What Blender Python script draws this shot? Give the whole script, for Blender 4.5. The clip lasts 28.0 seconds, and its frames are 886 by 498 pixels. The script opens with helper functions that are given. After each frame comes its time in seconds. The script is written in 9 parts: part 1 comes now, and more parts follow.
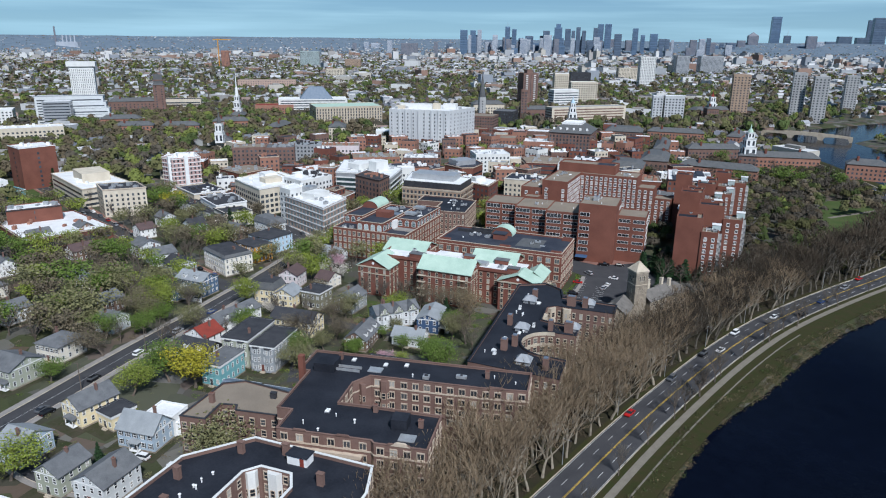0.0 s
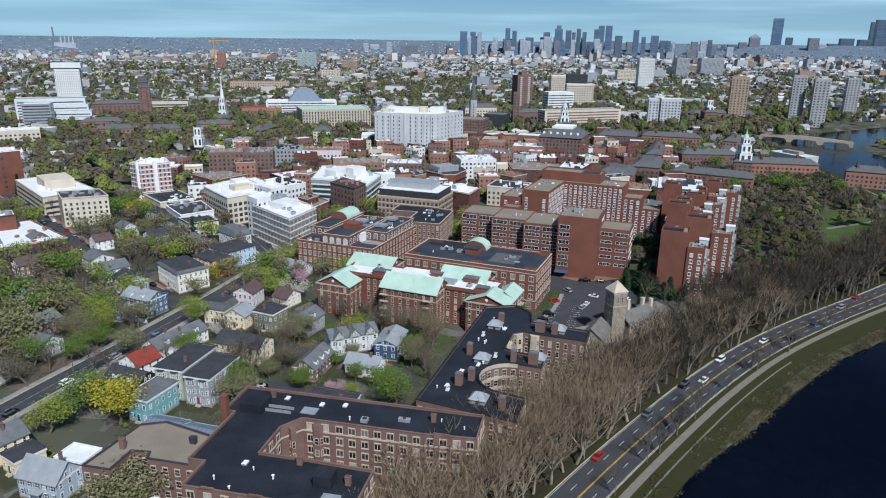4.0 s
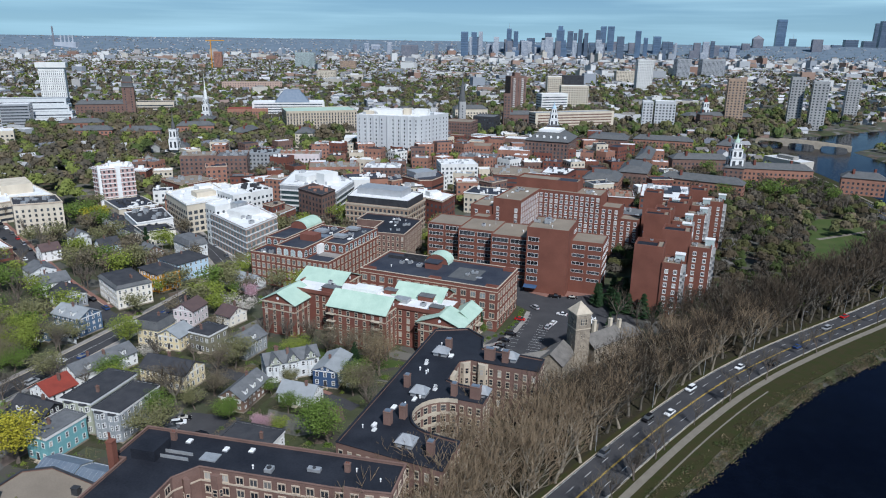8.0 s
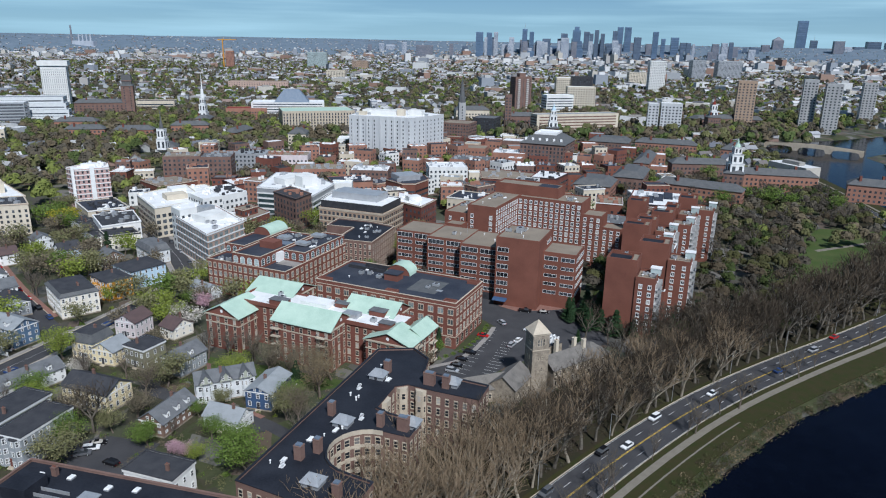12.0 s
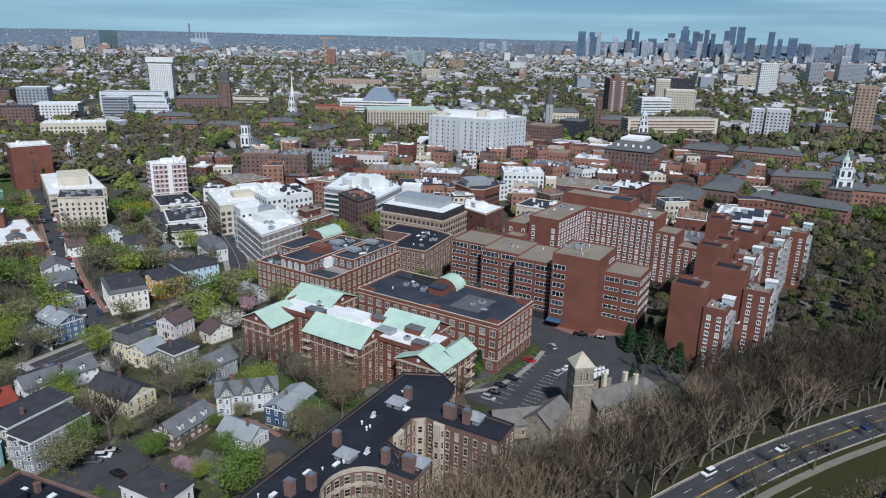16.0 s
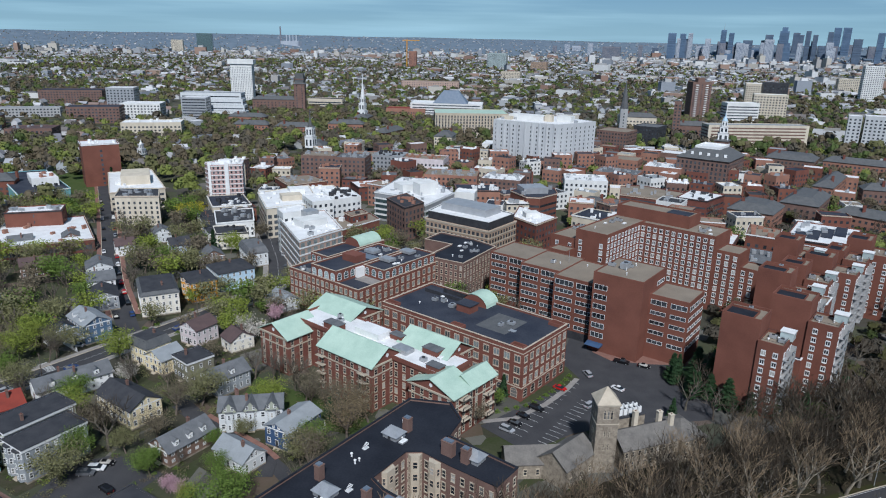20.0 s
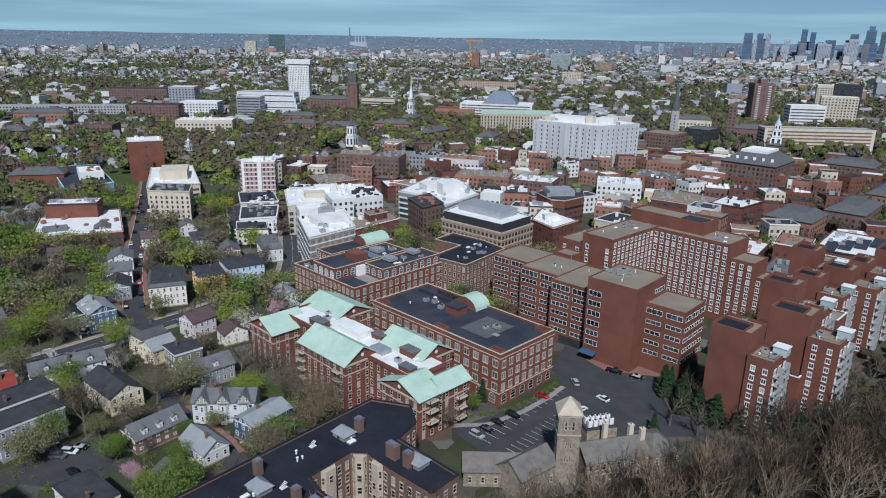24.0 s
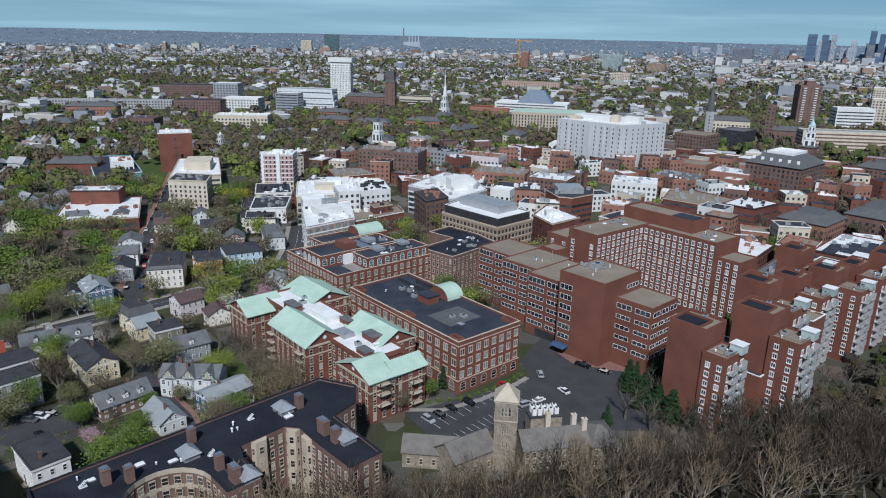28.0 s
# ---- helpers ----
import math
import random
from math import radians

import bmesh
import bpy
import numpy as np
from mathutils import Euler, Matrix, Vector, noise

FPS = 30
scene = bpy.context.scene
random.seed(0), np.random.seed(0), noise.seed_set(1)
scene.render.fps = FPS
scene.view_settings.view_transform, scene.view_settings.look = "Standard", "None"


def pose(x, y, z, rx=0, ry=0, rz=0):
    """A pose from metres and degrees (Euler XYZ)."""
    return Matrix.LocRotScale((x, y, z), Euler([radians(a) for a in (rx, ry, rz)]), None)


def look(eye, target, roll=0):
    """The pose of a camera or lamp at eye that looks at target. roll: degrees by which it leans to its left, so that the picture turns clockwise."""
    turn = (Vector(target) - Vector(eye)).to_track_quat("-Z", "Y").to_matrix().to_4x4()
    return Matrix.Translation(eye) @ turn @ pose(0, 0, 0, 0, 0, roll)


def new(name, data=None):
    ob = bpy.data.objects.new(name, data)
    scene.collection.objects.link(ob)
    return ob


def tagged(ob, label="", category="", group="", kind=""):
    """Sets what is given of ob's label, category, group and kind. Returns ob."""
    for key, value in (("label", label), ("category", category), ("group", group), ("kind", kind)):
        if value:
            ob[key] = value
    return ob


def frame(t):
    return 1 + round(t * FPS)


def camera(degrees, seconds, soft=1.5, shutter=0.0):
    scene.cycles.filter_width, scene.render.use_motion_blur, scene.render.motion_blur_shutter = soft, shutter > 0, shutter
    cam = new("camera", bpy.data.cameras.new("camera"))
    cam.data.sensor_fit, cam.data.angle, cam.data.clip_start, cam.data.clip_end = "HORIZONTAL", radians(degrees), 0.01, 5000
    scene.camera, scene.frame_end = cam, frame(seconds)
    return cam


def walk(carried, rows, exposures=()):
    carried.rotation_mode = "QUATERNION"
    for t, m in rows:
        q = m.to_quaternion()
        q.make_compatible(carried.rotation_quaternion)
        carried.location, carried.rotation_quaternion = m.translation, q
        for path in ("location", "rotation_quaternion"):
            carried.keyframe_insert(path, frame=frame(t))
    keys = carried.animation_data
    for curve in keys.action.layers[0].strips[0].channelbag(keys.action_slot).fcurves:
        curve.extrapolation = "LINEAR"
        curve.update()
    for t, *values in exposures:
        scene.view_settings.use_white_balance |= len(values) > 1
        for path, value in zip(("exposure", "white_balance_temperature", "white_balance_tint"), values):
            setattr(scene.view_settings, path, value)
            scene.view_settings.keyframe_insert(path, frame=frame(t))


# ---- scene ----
# seconds, place in metres, heading, pitch and roll in degrees
cam = camera(65.46, 28.0, soft=1.1)
PATH = [
    (0, 0.00, 0.00, 111.78, 0.000, -17.152, 0.653),
    (1, 4.01, 5.61, 111.74, 0.063, -17.139, 0.576),
    (2, 7.51, 11.39, 111.84, 0.058, -17.142, 0.638),
    (3, 11.28, 16.94, 111.71, 0.107, -17.082, 0.692),
    (4, 15.11, 22.48, 111.78, 0.167, -17.047, 0.730),
    (5, 19.17, 28.00, 111.93, 0.232, -17.033, 0.759),
    (6, 23.61, 33.47, 112.00, 0.297, -17.036, 0.787),
    (7, 28.60, 38.89, 111.87, 0.357, -17.055, 0.822),
    (8, 34.17, 43.73, 111.73, 0.459, -17.019, 0.879),
    (9, 40.22, 48.42, 111.27, 0.654, -16.995, 0.974),
    (10, 46.07, 52.59, 110.95, 0.798, -16.969, 1.027),
    (11, 51.16, 57.08, 110.96, 0.880, -16.998, 1.064),
    (12, 56.37, 61.83, 111.05, 1.895, -17.010, 1.104),
    (13, 61.10, 66.63, 111.29, 3.531, -17.072, 1.203),
    (14, 65.31, 71.50, 111.58, 5.575, -17.154, 1.313),
    (15, 69.01, 76.45, 111.79, 7.813, -17.225, 1.382),
    (16, 72.16, 81.48, 111.81, 10.032, -17.252, 1.361),
    (17, 75.51, 86.86, 111.95, 11.828, -17.278, 1.241),
    (18, 78.79, 92.28, 111.51, 13.665, -17.201, 1.261),
    (19, 82.14, 97.52, 111.35, 15.370, -17.167, 1.239),
    (20, 86.42, 101.67, 111.57, 17.006, -17.219, 1.211),
    (21, 91.28, 105.79, 111.71, 18.627, -17.266, 1.225),
    (22, 97.26, 108.88, 111.79, 19.911, -17.280, 1.159),
    (23, 103.93, 111.25, 111.70, 21.172, -17.277, 1.079),
    (24, 110.85, 113.19, 111.38, 22.721, -17.275, 1.052),
    (25, 117.58, 115.01, 110.71, 24.871, -17.293, 1.142),
    (26, 124.45, 116.65, 109.97, 26.776, -17.290, 1.157),
    (27, 131.24, 118.61, 109.38, 27.257, -17.285, 1.213),
    (28, 138.21, 120.88, 109.32, 27.248, -17.308, 1.259),
]
ROWS = []
for t, x, y, z, yaw, pitch, roll in PATH:
    ya, pa = radians(yaw), radians(pitch)
    ahead = Vector((-math.sin(ya) * math.cos(pa), math.cos(ya) * math.cos(pa), math.sin(pa)))
    ROWS.append((t, look((x, y, z), Vector((x, y, z)) + ahead, roll)))
walk(cam, ROWS, [(0, -0.03), (12, -0.08), (17, -0.2), (21, -0.25), (28, -0.27)])

# world and sun
SUN_EL, SUN_AZ = radians(46), radians(-68)  # azimuth counted from +x towards +y
world = bpy.data.worlds.new("world")
scene.world = world
world.use_nodes = True
wn, wl = world.node_tree.nodes, world.node_tree.links
bg = wn["Background"]
sky = wn.new("ShaderNodeTexSky")
sky.sky_type, sky.sun_disc = "NISHITA", False
sky.sun_elevation, sky.sun_rotation = SUN_EL, math.pi / 2 - SUN_AZ
sky.air_density, sky.dust_density, sky.ozone_density = 1.0, 0.1, 3.0
# thin streaks of high cloud
tc = wn.new("ShaderNodeTexCoord")
mp = wn.new("ShaderNodeMapping")
mp.inputs["Scale"].default_value = (1.2, 1.2, 26.0)
cn = wn.new("ShaderNodeTexNoise")
cn.inputs["Scale"].default_value, cn.inputs["Detail"].default_value = 2.2, 7.0
cr = wn.new("ShaderNodeValToRGB")
cr.color_ramp.elements[0].position, cr.color_ramp.elements[1].position = 0.44, 0.72
mx = wn.new("ShaderNodeMix")
mx.data_type = "RGBA"
mx.inputs[7].default_value = (6.7, 11.2, 14.2, 1)
wl.new(tc.outputs["Generated"], mp.inputs["Vector"])
wl.new(mp.outputs["Vector"], cn.inputs["Vector"])
wl.new(cn.outputs["Fac"], cr.inputs["Fac"])
wl.new(cr.outputs["Color"], mx.inputs[0])
tint = wn.new("ShaderNodeMix")
tint.data_type, tint.blend_type = "RGBA", "MULTIPLY"
tint.inputs[0].default_value, tint.inputs[7].default_value = 1.0, (0.28, 0.56, 1.03, 1)
wl.new(sky.outputs["Color"], tint.inputs[6])
wl.new(tint.outputs[2], mx.inputs[6])
sep = wn.new("ShaderNodeSeparateXYZ")
wl.new(tc.outputs["Generated"], sep.inputs[0])
low = wn.new("ShaderNodeMapRange")
low.inputs["From Min"].default_value, low.inputs["From Max"].default_value = 0.0, 0.16
low.inputs["To Min"].default_value, low.inputs["To Max"].default_value = 0.62, 0.0
wl.new(sep.outputs["Z"], low.inputs["Value"])
veil = wn.new("ShaderNodeMix")
veil.data_type = "RGBA"
veil.inputs[7].default_value = (7.4, 12.6, 16.2, 1)
wl.new(low.outputs[0], veil.inputs[0])
wl.new(mx.outputs[2], veil.inputs[6])
wl.new(veil.outputs[2], bg.inputs["Color"])
bg.inputs["Strength"].default_value = 0.057
sun = new("sun", bpy.data.lights.new("sun", "SUN"))
sun.data.energy, sun.data.angle, sun.data.color = 5.0, radians(3), (0.93, 0.965, 1.03)
to_sun = Vector((math.cos(SUN_EL) * math.cos(SUN_AZ), math.cos(SUN_EL) * math.sin(SUN_AZ), math.sin(SUN_EL)))
sun.matrix_world = look(to_sun * 300, (0, 0, 0))

# ---- materials ----
MATS = {}


def mat(name, c1, c2=None, size=2.0, rough=0.8, metal=0.0, bump=0.0, fine=0.25, vary=0.0, island=False, spec=0.18, streak=1.0):
    """A surface of two colours mixed by coarse stains and a fine grain; size and fine are metres. vary: spread from piece to piece."""
    m = bpy.data.materials.new(name)
    m.use_nodes = True
    n, l = m.node_tree.nodes, m.node_tree.links
    b = n["Principled BSDF"]
    b.inputs["Roughness"].default_value, b.inputs["Metallic"].default_value = rough, metal
    b.inputs["Specular IOR Level"].default_value = spec
    c2 = c2 or tuple(v * 0.75 for v in c1)
    geo = n.new("ShaderNodeNewGeometry")
    mapping = n.new("ShaderNodeMapping")
    mapping.inputs["Scale"].default_value = (1, 1, streak)
    l.new(geo.outputs["Position"], mapping.inputs["Vector"])
    coarse = n.new("ShaderNodeTexNoise")
    coarse.inputs["Scale"].default_value, coarse.inputs["Detail"].default_value = 1 / size, 5
    grain = n.new("ShaderNodeTexNoise")
    grain.inputs["Scale"].default_value, grain.inputs["Detail"].default_value = 1 / fine, 3
    l.new(mapping.outputs["Vector"], coarse.inputs["Vector"])
    l.new(geo.outputs["Position"], grain.inputs["Vector"])
    mix = n.new("ShaderNodeMath")
    mix.operation = "MULTIPLY_ADD"
    mix.inputs[1].default_value, mix.inputs[2].default_value = 0.45, 0.0
    l.new(grain.outputs["Fac"], mix.inputs[0])
    add = n.new("ShaderNodeMath")
    add.operation = "MULTIPLY_ADD"
    add.inputs[1].default_value = 0.75
    l.new(coarse.outputs["Fac"], add.inputs[0])
    l.new(mix.outputs[0], add.inputs[2])
    ramp = n.new("ShaderNodeValToRGB")
    ramp.color_ramp.elements[0].position, ramp.color_ramp.elements[1].position = 0.42, 0.78
    ramp.color_ramp.elements[0].color, ramp.color_ramp.elements[1].color = (*c1, 1), (*c2, 1)
    l.new(add.outputs[0], ramp.inputs["Fac"])
    out = ramp.outputs["Color"]
    if vary:
        if island:
            source = geo.outputs["Random Per Island"]
        else:
            source = n.new("ShaderNodeObjectInfo").outputs["Random"]
        hsv = n.new("ShaderNodeHueSaturation")
        rng = n.new("ShaderNodeMapRange")
        rng.inputs["To Min"].default_value, rng.inputs["To Max"].default_value = 1 - vary, 1 + vary
        l.new(source, rng.inputs["Value"])
        l.new(rng.outputs[0], hsv.inputs["Value"])
        l.new(out, hsv.inputs["Color"])
        out = hsv.outputs["Color"]
    l.new(out, b.inputs["Base Color"])
    if bump:
        bp = n.new("ShaderNodeBump")
        bp.inputs["Strength"].default_value, bp.inputs["Distance"].default_value = 0.6, bump
        l.new(grain.outputs["Fac"], bp.inputs["Height"])
        l.new(bp.outputs["Normal"], b.inputs["Normal"])
    MATS[name] = m
    return m


def palette(name, colours, rough=0.85, size=3.0):
    """Joined pieces, each in one of several colours."""
    m = mat(name, (0.5, 0.5, 0.5), (0.7, 0.7, 0.7), size=size, rough=rough)
    n, l = m.node_tree.nodes, m.node_tree.links
    geo = n.new("ShaderNodeNewGeometry")
    pick = n.new("ShaderNodeValToRGB")
    pick.color_ramp.interpolation = "CONSTANT"
    for k, c in enumerate(colours):
        e = pick.color_ramp.elements[k] if k < 2 else pick.color_ramp.elements.new(k / len(colours))
        e.position, e.color = k / len(colours), (*c, 1)
    l.new(geo.outputs["Random Per Island"], pick.inputs["Fac"])
    b = n["Principled BSDF"]
    mul = n.new("ShaderNodeMix")
    mul.data_type, mul.blend_type = "RGBA", "MULTIPLY"
    mul.inputs[0].default_value = 0.6
    old = b.inputs["Base Color"].links[0].from_socket
    l.new(pick.outputs["Color"], mul.inputs[6])
    l.new(old, mul.inputs[7])
    l.new(mul.outputs[2], b.inputs["Base Color"])
    return m


BRICK_RED = mat("brick_red", (0.205, 0.082, 0.061), (0.15, 0.058, 0.044), size=6, fine=0.3, rough=0.9)
BRICK_ORANGE = mat("brick_orange", (0.205, 0.082, 0.058), (0.145, 0.057, 0.041), size=7, fine=0.3, rough=0.9)
BRICK_BROWN = mat("brick_brown", (0.205, 0.128, 0.105), (0.145, 0.088, 0.073), size=4, fine=0.3, rough=0.9)
BRICK_DARK = mat("brick_dark", (0.18, 0.068, 0.052), (0.125, 0.047, 0.037), size=5, fine=0.3, rough=0.9)
# brick for farther blocks, its red paled in the colour to imitate haze
BRICK_FAR = mat("brick_haze_pale", (0.34, 0.175, 0.125), (0.26, 0.13, 0.095), size=6, fine=0.4, rough=0.9)
TAN_BRICK = mat("tan_brick", (0.40, 0.29, 0.21), (0.31, 0.22, 0.16), size=5, fine=0.3, rough=0.9)
LIMESTONE = mat("limestone", (0.52, 0.45, 0.35), (0.38, 0.32, 0.25), size=3, fine=0.2, rough=0.85)
FIELDSTONE = mat("fieldstone", (0.35, 0.30, 0.235), (0.18, 0.15, 0.118), size=1.2, fine=0.5, rough=0.9, bump=0.03)
STONE_TRIM = mat("stone_trim", (0.55, 0.46, 0.36), (0.42, 0.33, 0.26), size=2, fine=0.2)
CREAM_CONC = mat("cream_concrete", (0.62, 0.55, 0.44), (0.48, 0.42, 0.33), size=5, fine=0.3, streak=0.3)
WHITE_CONC = mat("white_concrete", (0.72, 0.72, 0.69), (0.58, 0.58, 0.56), size=6, fine=0.3, streak=0.25)
GREY_CONC = mat("grey_concrete", (0.40, 0.40, 0.39), (0.30, 0.30, 0.30), size=6, fine=0.3, streak=0.25)
BRICK_PALE = mat("brick_pale", (0.47, 0.34, 0.28), (0.39, 0.28, 0.23), size=5, fine=0.3, rough=0.9)
PINK_BRICK = mat("brick_pink", (0.50, 0.34, 0.31), (0.42, 0.28, 0.26), size=5, fine=0.3, rough=0.9)
WORN_CONC = mat("worn_white_concrete", (0.54, 0.55, 0.55), (0.43, 0.44, 0.45), size=7, fine=0.4, streak=0.25)
WHITE_ROOF = mat("white_membrane", (0.80, 0.80, 0.79), (0.62, 0.62, 0.61), size=5, fine=0.5, rough=0.6)
BLACK_ROOF = mat("black_membrane", (0.013, 0.015, 0.021), (0.028, 0.031, 0.04), size=7, fine=0.5, rough=0.7, spec=0.15)
NAVY_ROOF = mat("dark_blue_membrane", (0.026, 0.031, 0.045), (0.055, 0.06, 0.075), size=8, fine=0.6, rough=0.7, spec=0.15)
TAN_ROOF = mat("gravel_roof_tan", (0.27, 0.225, 0.175), (0.20, 0.165, 0.13), size=9, fine=0.25, rough=0.95)
GREY_ROOF = mat("shingle_grey", (0.16, 0.165, 0.17), (0.10, 0.105, 0.112), size=2.5, fine=0.25, rough=0.9)
LIGHT_ROOF = mat("shingle_light_grey", (0.30, 0.32, 0.33), (0.22, 0.235, 0.245), size=3, fine=0.25, rough=0.85)
DARK_ROOF = mat("shingle_dark", (0.035, 0.037, 0.043), (0.06, 0.06, 0.065), size=3, fine=0.25, rough=0.85)
BROWN_ROOF = mat("shingle_brown", (0.12, 0.08, 0.075), (0.085, 0.06, 0.06), size=2.5, fine=0.25, rough=0.9)
RED_ROOF = mat("shingle_red", (0.26, 0.05, 0.035), (0.19, 0.04, 0.03), size=2.5, fine=0.25, rough=0.85)
SLATE = mat("slate", (0.085, 0.09, 0.093), (0.125, 0.125, 0.125), size=2.5, fine=0.4, rough=0.7)
SLATE_STONE = mat("weathered_slate", (0.185, 0.172, 0.155), (0.125, 0.115, 0.106), size=2.0, fine=0.4, rough=0.8)
METAL_BLUE = mat("standing_seam_blue", (0.13, 0.17, 0.22), (0.18, 0.215, 0.26), size=3, fine=0.4, rough=0.5, metal=0.2)
COPPER = mat("green_copper", (0.45, 0.58, 0.48), (0.34, 0.47, 0.385), size=4, fine=0.4, rough=0.65, streak=0.3)
METAL = mat("galvanised_metal", (0.50, 0.51, 0.52), (0.36, 0.37, 0.38), size=1.5, fine=0.2, rough=0.45, metal=0.5)
WHITE_PAINT = mat("white_paint", (0.78, 0.78, 0.76), (0.66, 0.66, 0.65), size=2, fine=0.2, rough=0.6)
DARK_METAL = mat("dark_metal", (0.03, 0.031, 0.035), (0.055, 0.055, 0.06), size=2, fine=0.2, rough=0.5)
SILVER = mat("silver_cladding", (0.45, 0.46, 0.47), (0.36, 0.37, 0.385), size=3, fine=0.3, rough=0.4, metal=0.4)
CLAP = {}
for nm, c in (("white", (0.80, 0.80, 0.78)), ("yellow", (0.66, 0.53, 0.26)), ("paleyellow", (0.78, 0.66, 0.42)), ("orange", (0.62, 0.29, 0.045)),
              ("lightblue", (0.48, 0.64, 0.75)), ("bluegrey", (0.40, 0.49, 0.57)), ("blue", (0.05, 0.095, 0.18)), ("navy", (0.09, 0.15, 0.23)),
              ("grey", (0.29, 0.31, 0.325)), ("sage", (0.38, 0.40, 0.32)), ("teal", (0.18, 0.40, 0.42)), ("black", (0.03, 0.032, 0.037)),
              ("pink", (0.66, 0.58, 0.58)), ("olive", (0.22, 0.21, 0.15)), ("cream", (0.76, 0.71, 0.61)), ("palegrey", (0.62, 0.64, 0.64)), ("brown", (0.2, 0.13, 0.1))):
    CLAP[nm] = mat("clapboard_" + nm, c, tuple(v * 0.82 for v in c), size=3, fine=0.2, rough=0.7)
GLASS = mat("window_glass", (0.018, 0.022, 0.028), (0.05, 0.055, 0.06), size=4, fine=3, rough=0.08, vary=0.6, spec=0.6)
BLIND = GLASS.node_tree
for_blind = BLIND.nodes.new("ShaderNodeValToRGB")
for_blind.color_ramp.interpolation = "CONSTANT"
for_blind.color_ramp.elements[0].color = (0.02, 0.024, 0.03, 1)
for_blind.color_ramp.elements[1].position, for_blind.color_ramp.elements[1].color = 0.90, (0.42, 0.40, 0.36, 1)
for pos_, col_ in ((0.45, (0.035, 0.04, 0.045, 1)), (0.68, (0.07, 0.075, 0.08, 1)), (0.82, (0.17, 0.165, 0.155, 1))):
    for_blind.color_ramp.elements.new(pos_).color = col_
BLIND.links.new(BLIND.nodes.new("ShaderNodeObjectInfo").outputs["Random"], for_blind.inputs["Fac"])
BLIND.links.new(for_blind.outputs["Color"], BLIND.nodes["Principled BSDF"].inputs["Base Color"])
GLASS_RIBBON = mat("ribbon_window_glass", (0.02, 0.024, 0.03), (0.06, 0.068, 0.075), size=3, fine=1.5, rough=0.08, vary=0.5, spec=0.6)
GLASS_TEAL = mat("window_glass_teal", (0.045, 0.08, 0.085), (0.10, 0.15, 0.155), size=4, fine=3, rough=0.1, vary=0.5, spec=0.8)
# pale tones in this pane colour stand in for reflected sky
GLASS_SKY = mat("window_glass_sky_reflection", (0.09, 0.115, 0.12), (0.24, 0.27, 0.265), size=2.2, fine=1.2, rough=0.12, vary=0.6, spec=0.8)
GLASS_PALE = mat("balcony_glass", (0.30, 0.38, 0.38), (0.42, 0.48, 0.47), size=3, fine=1, rough=0.15, vary=0.2, spec=0.6)
GLASS_FAR = mat("window_glass_far", (0.03, 0.036, 0.045), (0.08, 0.09, 0.1), size=6, fine=3, rough=0.15, vary=0.5, island=True)
LITTER = mat("leaf_litter", (0.036, 0.027, 0.017), (0.025, 0.026, 0.013), size=4, fine=0.5, rough=0.95, bump=0.05)
GARDEN = mat("garden_earth", (0.030, 0.040, 0.014), (0.066, 0.054, 0.040), size=4, fine=0.6, rough=0.95)
GRASS = mat("lawn_grass", (0.042, 0.075, 0.018), (0.072, 0.088, 0.03), size=9, fine=0.5, rough=0.95)
BANK = mat("bank_grass", (0.027, 0.035, 0.009), (0.043, 0.034, 0.015), size=3, fine=0.5, rough=0.95)
ASPHALT = mat("asphalt", (0.044, 0.044, 0.048), (0.064, 0.063, 0.066), size=6, fine=0.4, rough=0.9)
PAVING = mat("concrete_paving", (0.30, 0.28, 0.26), (0.22, 0.20, 0.185), size=3, fine=0.4, rough=0.9)
BRICK_PAVE = mat("brick_paving", (0.26, 0.14, 0.11), (0.19, 0.10, 0.08), size=2, fine=0.4, rough=0.9)
PATHDIRT = mat("path_surface", (0.210, 0.188, 0.150), (0.165, 0.146, 0.120), size=2, fine=0.4, rough=0.95)
LINE_WHITE = mat("road_paint_white", (0.62, 0.62, 0.60), (0.45, 0.45, 0.44), size=1, fine=0.2)
LINE_YELLOW = mat("road_paint_yellow", (0.60, 0.40, 0.06), (0.45, 0.31, 0.06), size=1, fine=0.2)
BARK_PALE = mat("plane_bark", (0.33, 0.29, 0.225), (0.19, 0.155, 0.115), size=0.8, fine=0.2, rough=0.9)
BARK = mat("bark_dark", (0.10, 0.08, 0.065), (0.16, 0.13, 0.105), size=0.6, fine=0.15, rough=0.95)
TWIG = mat("twigs_brown", (0.235, 0.175, 0.115), (0.145, 0.105, 0.067), size=3, fine=0.5, rough=0.95, vary=0.15)
# bark of the limb trees, with cloud shade worked into the colour
BARK_SHADED = mat("limb_bark_shaded", (0.16, 0.142, 0.115), (0.07, 0.06, 0.048), size=0.8, fine=0.2, rough=0.9)
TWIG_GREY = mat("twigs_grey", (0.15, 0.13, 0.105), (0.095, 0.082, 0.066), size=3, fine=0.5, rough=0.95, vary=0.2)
# twigs of the same trees, darkened in colour for the same cloud shade
TWIG_SHADED = mat("twigs_shaded", (0.07, 0.053, 0.037), (0.045, 0.035, 0.025), size=3, fine=0.5, rough=0.95, vary=0.2)
LEAF = {}
